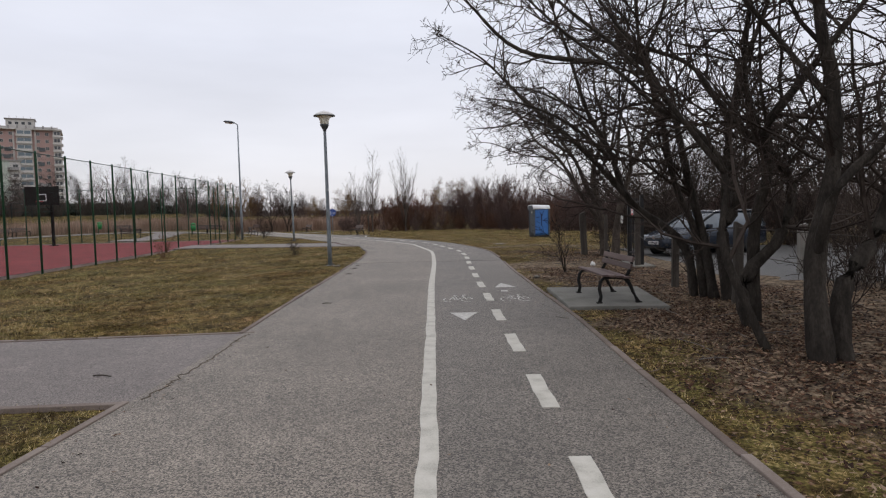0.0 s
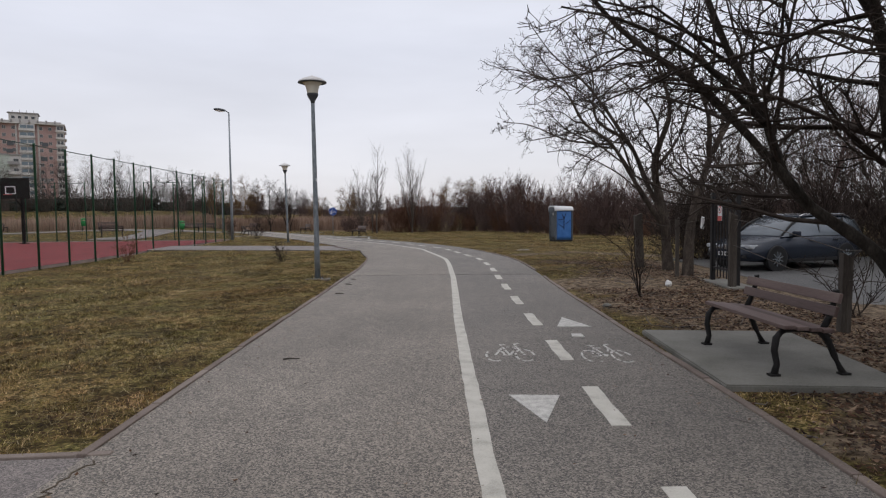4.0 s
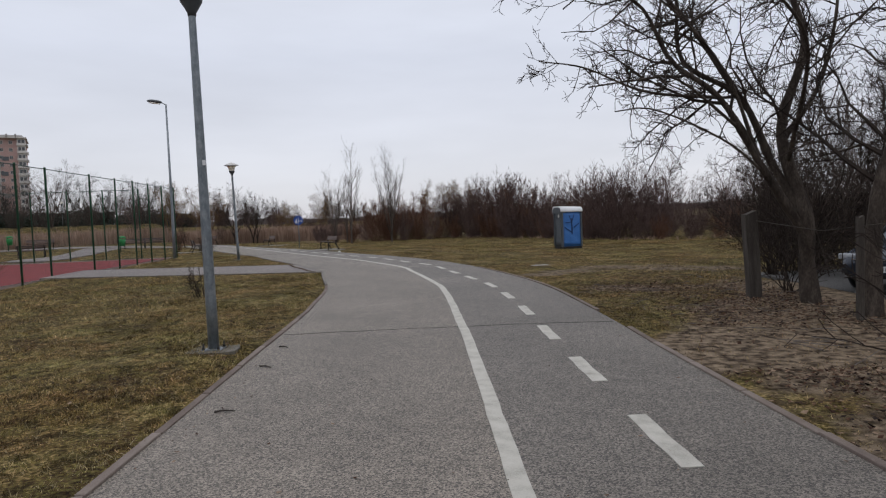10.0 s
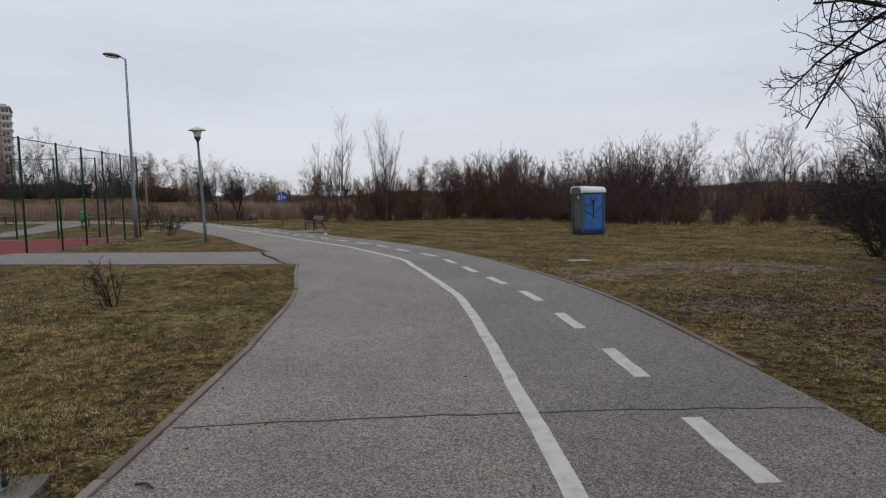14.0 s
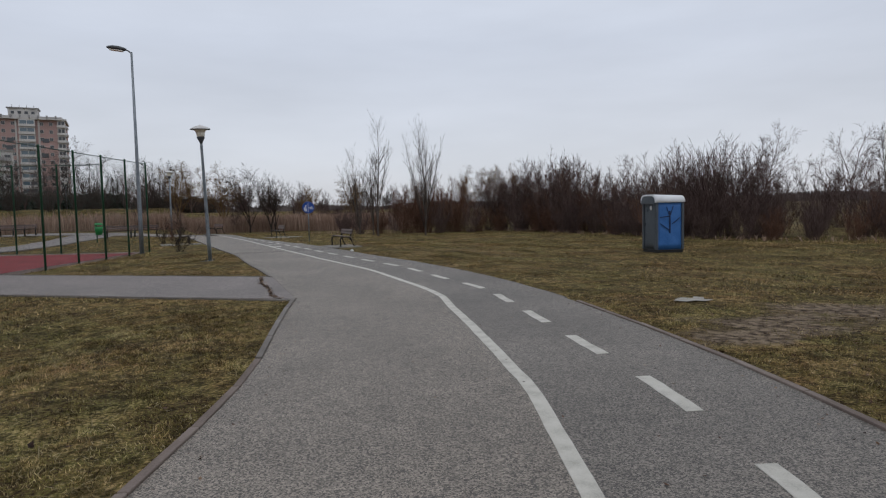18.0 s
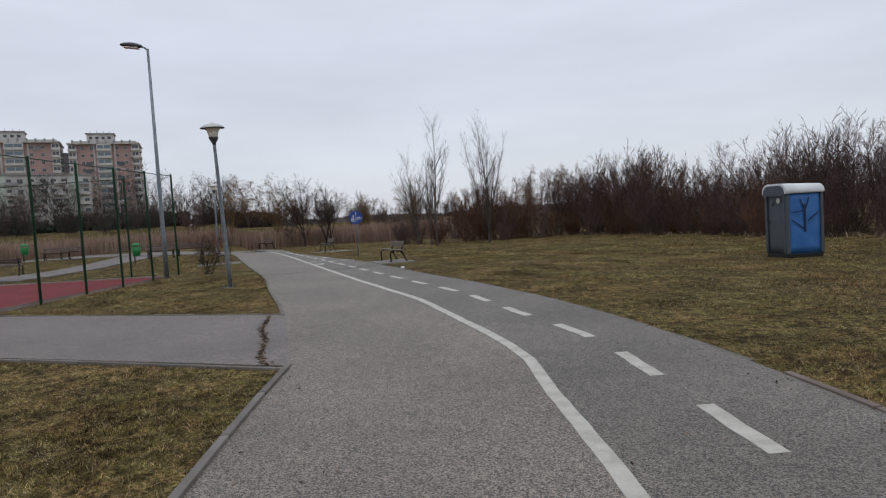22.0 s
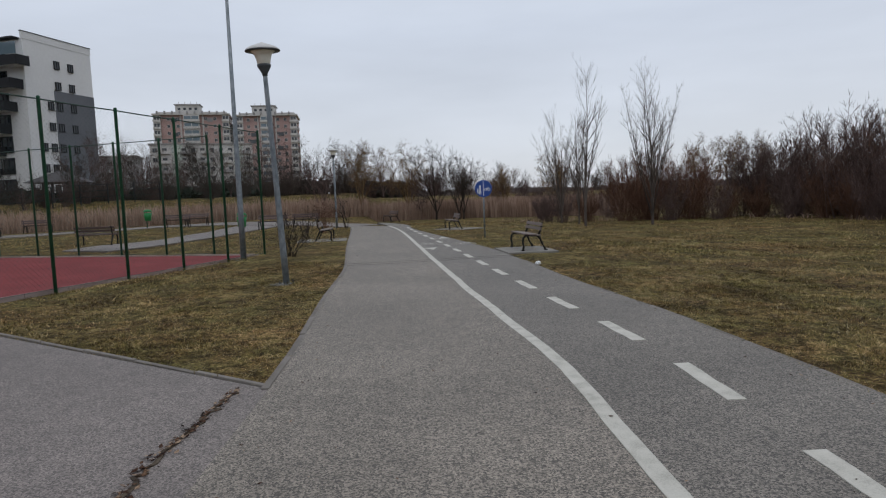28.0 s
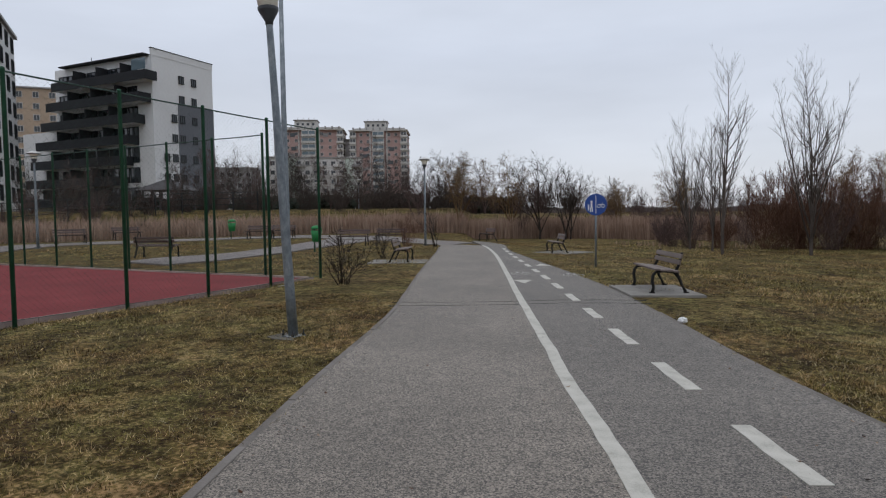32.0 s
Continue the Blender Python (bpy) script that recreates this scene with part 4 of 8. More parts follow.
lamp_a = street_lamp("park lamp, galvanised pole bolted to a concrete pad in the lawn", -2.985, 20.74, 0.03, 0.022)
part("sticker", boxed(0.03, -0.05, 2.2, 0.035, 0.012, 0.06, 0, Matrix.Rotation(0.022, 4, "X") @ Matrix.Rotation(0.3, 4, "Z")), M_SIGNWHITE, lamp_a)
street_lamp("park lamp, galvanised pole beside the path", -10.29, 41.54, -0.06, 0.066)
street_lamp("park lamp where the path turns", -22.75, 61.8, 0.02, 0.0)
street_lamp("park lamp on the promenade behind the court", -36.1, 49.4, 0.27)
street_lamp("park lamp far off beyond the reeds", -44.3, 80.9, 0.7)


def flood_mast(label, x, y, z, top, turn):
    root = thing("floodlight_mast", label, "floodlight", Matrix.Translation((x, y, z)))
    part("mast", bar([(0, 0, 0), (0, 0, 1.5), (0, 0, 4), (0, 0, top)], [0.085, 0.08, 0.062, 0.04], 12), M_GALV, root)
    c, s = math.cos(turn), math.sin(turn)
    part("arm", bar([(0, 0, top - 0.05), (0.12 * c, 0.12 * s, top + 0.05), (0.3 * c, 0.3 * s, top + 0.1)], 0.025, 8), M_DARKSTEEL, root)
    m = Matrix.Translation((0.55 * c, 0.55 * s, top + 0.14)) @ Matrix.Rotation(turn, 4, "Z") @ Matrix.Rotation(-0.12, 4, "Y")
    bm = bmesh.new()
    bmesh.ops.create_uvsphere(bm, u_segments=14, v_segments=8, radius=0.5)
    bm.transform(m @ Matrix.Diagonal((0.78, 0.32, 0.2, 1)))
    part("lamp_head", bm, M_DARKSTEEL, root)
    part("lens", boxed(0, 0, -0.085, 0.5, 0.24, 0.03, 0.01, m), M_LAMPGLASS, root)
    part("base_plate", boxed(0, 0, 0.01, 0.34, 0.34, 0.03, 0.004), M_GALV, root)
    return root


flood_mast("tall galvanised floodlight mast by the court corner", -15.36, 46.0, -0.14, 8.2, radians(195))


def bench(label, x, y, z, turn, slats=M_SLAT, slab=None, group="park benches"):
    """A park bench: two cast-iron end frames with curved legs, timber seat and back slats. It faces its own -y."""
    z = max(z, ground_z(x, y) + (0.006 if "slab" not in label else 0.0))
    root = thing("park_bench", label, "bench", Matrix.Translation((x, y, z)) @ Matrix.Rotation(turn, 4, "Z"), group)
    for sx in (-0.64, 0.64):
        fr = part("end_frame", bar([(sx, -0.27, 0.0), (sx, -0.245, 0.1), (sx, -0.27, 0.22), (sx, -0.255, 0.33), (sx, -0.19, 0.40), (sx, -0.05, 0.405), (sx, 0.14, 0.385), (sx, 0.2, 0.33)],
                                   [0.032, 0.027, 0.029, 0.031, 0.031, 0.028, 0.03, 0.026], 8), M_IRON, root, "black cast-iron leg frame")
        part("rear_leg", bar([(sx, 0.12, 0.39), (sx, 0.2, 0.3), (sx, 0.255, 0.17), (sx, 0.31, 0.06), (sx, 0.345, 0.0)], [0.031, 0.031, 0.028, 0.026, 0.032], 8), M_IRON, fr)
        part("back_upright", bar([(sx, 0.14, 0.37), (sx, 0.2, 0.5), (sx, 0.24, 0.62), (sx, 0.262, 0.71), (sx, 0.256, 0.74)], [0.03, 0.027, 0.025, 0.024, 0.027], 8), M_IRON, fr)
        for yy in (-0.27, 0.345):
            part("foot", boxed(sx, yy, 0.01, 0.07, 0.09, 0.02, 0.004), M_IRON, fr)
    for i, yy in enumerate((-0.2, -0.085, 0.03, 0.135)):
        part("seat_slat", boxed(0, yy, 0.437 - 0.012 * i, 1.5, 0.098, 0.034, 0.008), slats, root, "" if i else "timber seat slat")
    tilt = Matrix.Rotation(radians(-14), 4, "X")
    for zz, yy in ((0.565, 0.196), (0.675, 0.226)):
        part("back_slat", boxed(0, 0, 0, 1.5, 0.032, 0.088, 0.008, Matrix.Translation((0, yy, zz)) @ tilt), slats, root)
    return root


def concrete_slab(label, poly, top):
    top = max(top, max(ground_z(*p) for p in poly) + 0.012)
    bm = outline(poly, top - 0.16, top)
    bmesh.ops.bevel(bm, geom=[e for e in bm.edges if all(v.co.z > top - 0.01 for v in e.verts)], offset=0.012, segments=2, affect="EDGES")
    return tagged(part("bench_slab", bm, M_SLABC if "grey" in label else M_CONC), label, "slab")


concrete_slab("grey concrete slab under a park bench", [(2.66, 12.40), (4.15, 12.36), (4.28, 14.75), (2.60, 14.82)], 0.026)
bench("brown timber and black cast-iron bench on a concrete slab", 3.39, 13.36, 0.026, radians(-85))
concrete_slab("pale concrete slab under the bench by the sign", [(-8.6, 48.55), (-7.7, 47.1), (-6.55, 47.75), (-7.45, 49.2)], 0.006)
bench("weathered pale timber bench with black iron legs on a slab", -7.57, 48.3, 0.006, radians(-58.5), M_PALESLAT)
concrete_slab("pale concrete slab under a distant bench", [(-15.1, 58.4), (-13.4, 57.9), (-13.0, 59.6), (-14.6, 60.0)], -0.04)
bench("weathered timber bench beside the path bend", -14.3, 58.9, -0.04, radians(-57), M_PALESLAT)
concrete_slab("pale concrete slab between path and lawn", [(-15.75, 52.0), (-16.6, 53.4), (-18.3, 52.5), (-17.4, 51.1)], -0.02)
bench("pale timber bench facing the path", -16.95, 52.4, -0.02, radians(120), M_PALESLAT)
bench("dark timber bench by the link path", -23.6, 57.3, 0.17, radians(28))
bench("dark timber bench near the lamp at the bend", -23.4, 59.8, 0.15, radians(28))
bench("dark timber bench beyond the path's end", -22.1, 67.0, 0.0, radians(-40))
bench("brown timber bench behind the court", -25.0, 48.6, 0.13, radians(-150))
bench("brown timber bench on the promenade", -31.6, 58.6, 0.33, radians(35))
bench("brown timber bench on the promenade", -33.4, 61.8, 0.3, radians(35))
bench("brown timber bench behind the court", -37.5, 51.5, 0.3, radians(75))
bench("brown timber bench on the far promenade", -38.6, 55.0, 0.33, radians(75))


def litter_bin(label, x, y, z):
    root = thing("litter_bin", label, "bin", Matrix.Translation((x, y, z)), "green bins")
    part("post", lathe([(0.03, 0), (0.03, 0.98), (0.012, 0.99)], 8), M_GREEN, root)
    body = part("bin_body", lathe([(0.14, 0.42), (0.17, 0.43), (0.2, 0.7), (0.215, 0.88), (0.19, 0.885), (0.17, 0.8)], 16, Matrix.Translation((0.16, -0.05, 0))), M_BIN, root, "bright green plastic bin body")
    part("hood", lathe([(0.225, 0.95), (0.222, 0.99), (0.17, 1.06), (0.06, 1.09), (0.01, 1.092)], 16, Matrix.Translation((0.16, -0.05, 0))), M_BIN, body)
    for a in (0.6, 2.7, 4.6):
        part("hood_stay", boxed(0.16 + 0.2 * math.cos(a), -0.05 + 0.2 * math.sin(a), 0.91, 0.03, 0.03, 0.12), M_BIN, body)
    return root


litter_bin("green plastic litter bin on a post by the link path", -22.9, 54.2, 0.05)
litter_bin("green plastic litter bin on a post by the promenade", -33.6, 58.2, 0.33)


def path_sign(x, y, z):
    """A round blue sign for a shared path: a person with a child on one half, a bicycle on the other, shown as plain strokes."""
    turn = radians(24)
    root = thing("path_sign", "round blue footpath and cycle path sign on a thin pole", "road sign", Matrix.Translation((x, y, z)) @ Matrix.Rotation(turn, 4, "Z"))
    part("pole", lathe([(0.028, -0.1), (0.028, 2.1), (0.01, 2.11)], 10), M_GALV, root)
    face = Matrix.Translation((0, -0.035, 1.86)) @ Matrix.Rotation(radians(90), 4, "X")
    disc = part("disc", lathe([(0.3, -0.006), (0.305, 0.0), (0.3, 0.006)], 32, face), M_SIGNBLUE, root, "blue enamelled disc")
    part("divider", boxed(0, -0.045, 1.86, 0.016, 0.006, 0.5), M_SIGNWHITE, disc)
    V = bmesh.new()
    box(V, -0.12, -0.045, 1.83, 0.045, 0.006, 0.15)
    box(V, -0.145, -0.045, 1.72, 0.03, 0.006, 0.12, 0, Matrix.Translation((-0.0, 0, 0)))
    box(V, -0.095, -0.045, 1.72, 0.03, 0.006, 0.12)
    box(V, -0.12, -0.045, 1.94, 0.055, 0.006, 0.055)
    box(V, -0.2, -0.045, 1.76, 0.035, 0.006, 0.12)
    box(V, -0.2, -0.045, 1.845, 0.035, 0.006, 0.035)
    part("walker_mark", V, M_SIGNWHITE, disc)
    W = bmesh.new()
    for cx in (0.075, 0.195):
        ring = bmesh.ops.create_circle(W, segments=16, radius=0.052)["verts"]
        outer = bmesh.ops.create_circle(W, segments=16, radius=0.036)["verts"]
        bmesh.ops.transform(W, matrix=Matrix.Translation((cx, -0.049, 1.82)) @ Matrix.Rotation(radians(90), 4, "X"), verts=ring + outer)
        for i in range(16):
            W.faces.new((ring[i], ring[(i + 1) % 16], outer[(i + 1) % 16], outer[i]))
    box(W, 0.135, -0.047, 1.86, 0.1, 0.006, 0.014)
    box(W, 0.115, -0.047, 1.84, 0.014, 0.006, 0.07)
    box(W, 0.17, -0.047, 1.88, 0.014, 0.006, 0.07)
    part("bicycle_mark", W, M_SIGNWHITE, disc)
    for zz in (1.72, 2.0):
        part("bracket", boxed(0, -0.015, zz, 0.09, 0.05, 0.03, 0.004), M_GALV, root)
    return root


path_sign(-10.48, 52.92, -0.13)


def portable_toilet(x, y, z, turn):
    """A portable toilet: grey framed door side, bulging blue side panels, rounded white roof, dark base."""
    root = thing("portable_toilet", "blue portable toilet with a grey door, white roof and graffiti", "portable toilet", Matrix.Translation((x, y, z)) @ Matrix.Rotation(turn, 4, "Z"))
    part("base", boxed(0, 0, 0.06, 1.1, 1.1, 0.14, 0.02), M_TRIM, root)
    # side panels, tapering a little towards the top
    def panel(name, w, h, mat, m):
        bm = bmesh.new()
        n = 8
        grid = [[bm.verts.new(((i / n - 0.5) * w, -0.03 * math.sin(math.pi * i / n) * math.sin(math.pi * j / n), j / n * h)) for i in range(n + 1)] for j in range(n + 1)]
        for j in range(n):
            for i in range(n):
                bm.faces.new((grid[j][i], grid[j][i + 1], grid[j + 1][i + 1], grid[j + 1][i])).smooth = True
        r = bmesh.ops.extrude_face_region(bm, geom=list(bm.faces))
        bmesh.ops.translate(bm, vec=(0, 0.05, 0), verts=[v for v in r["geom"] if isinstance(v, bmesh.types.BMVert)])
        bmesh.ops.recalc_face_normals(bm, faces=bm.faces)
        bm.transform(m)
        return part(name, bm, mat, root)
    H = 1.86
    side = panel("side_panel", 1.04, H, M_BLUE, Matrix.Translation((0, -0.52, 0.13)))
    panel("side_panel", 1.04, H, M_BLUE, Matrix.Translation((0, 0.52, 0.13)) @ Matrix.Rotation(math.pi, 4, "Z"))
    panel("rear_panel", 1.02, H, M_BLUE, Matrix.Translation((0.52, 0, 0.13)) @ Matrix.Rotation(radians(90), 4, "Z"))
    for px in (-0.53, 0.53):
        for py in (-0.53, 0.53):
            part("corner_post", boxed(px, py, 0.13 + H / 2, 0.09, 0.09, H, 0.025), M_GREYPL, root)
    door = panel("door", 0.92, 1.98, M_GREYPL, Matrix.Translation((-0.54, 0, 0.14)) @ Matrix.Rotation(radians(-90), 4, "Z"))
    tagged(door, "dark grey plastic door")
    part("door_frame", boxed(-0.57, -0.46, 1.13, 0.05, 0.07, 1.98, 0.015), M_GREYPL, door)
    part("door_frame", boxed(-0.57, 0.46, 1.13, 0.05, 0.07, 1.98, 0.015), M_GREYPL, door)
    part("door_mark", lathe([(0.085, 0), (0.085, 0.012)], 20, Matrix.Translation((-0.585, -0.18, 1.75)) @ Matrix.Rotation(radians(-90), 4, "Y")), M_CAP, door, "pale round door mark")
    part("door_vent", lathe([(0.085, 0), (0.07, 0.014)], 20, Matrix.Translation((-0.585, 0.16, 1.68)) @ Matrix.Rotation(radians(-90), 4, "Y")), M_GREYPL, door)
    part("latch", boxed(-0.59, 0.3, 1.1, 0.03, 0.05, 0.12, 0.01), M_GREYPL, door)
    # rounded roof: an arch across the door's width
    prof = [(-0.6, 1.95), (-0.6, 2.04)] + [(-0.6 + 0.3 * (1 - math.cos(a)), 2.04 + 0.23 * math.sin(a)) for a in np.linspace(0.2, math.pi / 2, 6)]
    prof = prof + [(-x, zz) for x, zz in prof[::-1]]
    bm = bmesh.new()
    A = [bm.verts.new((-0.625, yy, zz)) for yy, zz in prof]
    B = [bm.verts.new((0.6, yy, zz - (0.05 if 0 < i < len(prof) - 1 else 0))) for i, (yy, zz) in enumerate(prof)]
    bm.faces.new(A)
    bm.faces.new(B[::-1])
    for i in range(len(prof)):
        j = (i + 1) % len(prof)
        bm.faces.new((A[i], B[i], B[j], A[j])).smooth = i != len(prof) - 1
    bmesh.ops.recalc_face_normals(bm, faces=bm.faces)
    part("roof", bm, M_ROOFPL, root, "rounded white plastic roof")
    bm = bmesh.new()
    bottom = [(yy * 0.9, zz - 0.06) for yy, zz in prof]
    A = [bm.verts.new((-0.64, yy, zz)) for yy, zz in bottom]
    B = [bm.verts.new((-0.55, yy, zz)) for yy, zz in bottom]
    bm.faces.new(A)
    bm.faces.new(B[::-1])
    for i in range(len(bottom)):
        j = (i + 1) % len(bottom)
        bm.faces.new((A[i], B[i], B[j], A[j]))
    bmesh.ops.recalc_face_normals(bm, faces=bm.faces)
    part("roof_front", bm, M_GREYPL, root)
    g = part("graffiti", boxed(-0.02, -0.578, 1.2, 0.055, 0.012, 0.85, 0, Matrix.Rotation(0, 4, "Y")), M_GRAF, side, "dark blue spray-paint strokes")
    for (ax, az), (bx, bz) in (((-0.02, 1.42), (-0.16, 1.78)), ((0.0, 1.45), (0.12, 1.82)), ((-0.42, 1.38), (-0.03, 1.42)), ((-0.42, 1.15), (0.0, 0.85)), ((0.08, 1.12), (0.4, 1.36))):
        L = math.hypot(bx - ax, bz - az)
        part("graffiti_stroke", boxed(0, 0, 0, L, 0.012, 0.03, 0, Matrix.Translation(((ax + bx) / 2, -0.575, (az + bz) / 2)) @ Matrix.Rotation(-math.atan2(bz - az, bx - ax), 4, "Y")), M_GRAF, g)
    return root


portable_toilet(5.69, 46.98, -0.37, radians(14))


def basketball_hoop(x, y, z, turn):
    root = thing("basketball_hoop", "basketball stand with a dark backboard outlined in white", "basketball hoop", Matrix.Translation((x, y, z)) @ Matrix.Rotation(turn, 4, "Z"))
    part("pole", boxed(0, 1.1, 1.55, 0.16, 0.16, 3.1, 0.015), M_BOARD, root)
    part("arm", boxed(0, 0.55, 3.02, 0.12, 1.2, 0.14, 0.015), M_BOARD, root)
    part("brace", bar([(0, 1.05, 2.3), (0, 0.2, 2.95)], 0.035, 6), M_BOARD, root)
    board = part("backboard", boxed(0, 0, 3.4, 2.2, 0.05, 1.25, 0.01), M_BOARD, root, "dark backboard with a white outlined square")
    for cx, cz, sx, sz in ((0, 3.08, 0.6, 0.05), (0, 3.5, 0.6, 0.05), (-0.275, 3.29, 0.05, 0.42), (0.275, 3.29, 0.05, 0.42)):
        part("target_mark", boxed(cx, -0.028, cz, sx, 0.008, sz), M_SIGNWHITE, board)
    V, F = [], []
    ring = [np.array((0.225 * math.cos(a), -0.3 + 0.225 * math.sin(a), 3.02)) for a in np.linspace(0, 2 * math.pi, 19)]
    tube_into(V, F, ring, [0.012] * 19, 6)
    raw("rim", V, F, M_SIGNRED, root)
    part("foot_plate", boxed(0, 1.1, 0.02, 0.4, 0.4, 0.04, 0.005), M_BOARD, root)
    return root


basketball_hoop(-27.7, 42.9, COURT_Z, court_turn + radians(90))

# ---- yard gate, posts, wires and the parked car ----
gate = thing("yard_gate", "black steel bar gate between two posts on a concrete sill", "gate", Matrix.Translation((5.62, 20.25, -0.06)) @ Matrix.Rotation(0.05, 4, "Z"))
for yy, sx in ((0.52, 0.09), (-0.6, 0.09)):
    part("gate_post", boxed(0, yy, 0.93, sx, sx, 1.94, 0.006), M_GATE, gate)
for zz in (0.32, 1.72):
    part("rail", boxed(0, -0.03, zz, 0.035, 1.04, 0.045, 0.003), M_GATE, gate)
g_bar = None
for k in range(7):
    m = Matrix.Translation((0, -0.5 + 0.145 * k + 0.06, 0))
    if g_bar is None:
        g_bar = part("bar", boxed(0, 0, 0.98, 0.022, 0.022, 1.68, 0.002), M_GATE, gate)
        g_bar.matrix_basis = m
    else:
        again(g_bar, gate, m)
warn = part("warning_sign", boxed(-0.03, 0.13, 1.47, 0.008, 0.19, 0.32, 0.002), M_SIGNWHITE, gate, "small white and red warning sign")
part("red_panel", boxed(-0.036, 0.13, 1.36, 0.006, 0.18, 0.1), M_SIGNRED, warn)
part("red_ring", lathe([(0.075, 0), (0.075, 0.004)], 20, Matrix.Translation((-0.035, 0.13, 1.54)) @ Matrix.Rotation(radians(-90), 4, "Y")), M_SIGNRED, warn)
part("ring_centre", lathe([(0.055, 0), (0.055, 0.004)], 20, Matrix.Translation((-0.038, 0.13, 1.54)) @ Matrix.Rotation(radians(-90), 4, "Y")), M_SIGNWHITE, warn)
part("pictogram", boxed(-0.043, 0.13, 1.54, 0.003, 0.035, 0.05), M_GATE, warn)
tagged(part("gate_sill", boxed(5.66, 20.15, -0.1, 0.55, 1.6, 0.18, 0.03, None), M_SLABC), "worn concrete sill under the gate", "sill")


def fence_post(label, x, y, h, w, mat, lean=(0, 0)):
    z = ground_z(x, y)
    bm = boxed(0, 0, h / 2 - 0.15, w, w * 0.9, h + 0.3, 0.012)
    top = [v for v in bm.verts if v.co.z > h - 0.1]
    for v in top:
        v.co.z += 0.03 * math.sin(v.co.x * 90)
    ob = part("fence_post", bm, mat)
    ob.matrix_basis = Matrix.Translation((x, y, z)) @ Matrix.Rotation(lean[0], 4, "X") @ Matrix.Rotation(lean[1], 4, "Y")
    return tagged(ob, label, "post", group="yard fence posts")


fence_post("weathered grey post beside the gate", 5.5, 19.5, 1.45, 0.13, M_OLDWOOD)
fence_post("dark weathered wooden post, leaning slightly", 4.93, 24.2, 1.45, 0.2, M_OLDWOOD, (0.0, -0.05))
fence_post("thin weathered wooden post", 5.15, 21.75, 1.35, 0.08, M_OLDWOOD)
fence_post("weathered grey post under the trees", 5.05, 15.0, 0.95, 0.12, M_OLDWOOD, (0.03, 0))
fence_post("weathered grey post under the trees", 5.3, 12.8, 1.25, 0.13, M_OLDWOOD, (-0.02, 0.03))
fence_post("weathered grey post under the trees", 5.5, 7.4, 1.25, 0.13, M_OLDWOOD)
fence_post("pale concrete post in the yard", 9.2, 18.5, 1.2, 0.2, M_CONC)
fence_post("pale concrete post in the yard", 9.6, 16.6, 1.2, 0.2, M_CONC)
wires = thing("yard_fence_wires", "rusty strands of fence wire, sagging between posts", "wire")
for pts in ([(5.5, 19.5, 1.3), (5.2, 17.0, 1.16), (5.05, 15.0, 0.95), (5.3, 12.8, 1.15), (5.5, 7.4, 1.1)], [(4.93, 24.2, 1.25), (5.1, 22.5, 1.1), (5.6, 20.8, 1.3)],
            [(5.5, 19.5, 0.8), (5.15, 16.5, 0.6), (5.05, 15.0, 0.6), (5.3, 12.8, 0.75), (5.5, 7.4, 0.7)], [(9.2, 18.5, 1.1), (7.4, 14, 1.3), (5.9, 9.5, 1.35)]):
    part("wire", bar(pts, 0.006, 4), M_OLDWOOD, wires)
rag = part("white_rag", boxed(0, 0, 0, 0.05, 0.11, 0.26, 0.02), M_BAGWHITE)
rag.matrix_basis = Matrix.Translation((5.45, 21.0, 1.2)) @ Matrix.Rotation(0.2, 4, "X")
tagged(rag, "white rag hanging from the fence wire", "rag")
tagged(sheet("yard", [(7.2, 17.2), (7.3, 29.5)], [(24.0, 16.0), (24.0, 30.0)], M_LOT, -0.19, 0.1), "grey asphalt yard where a car is parked", "yard")


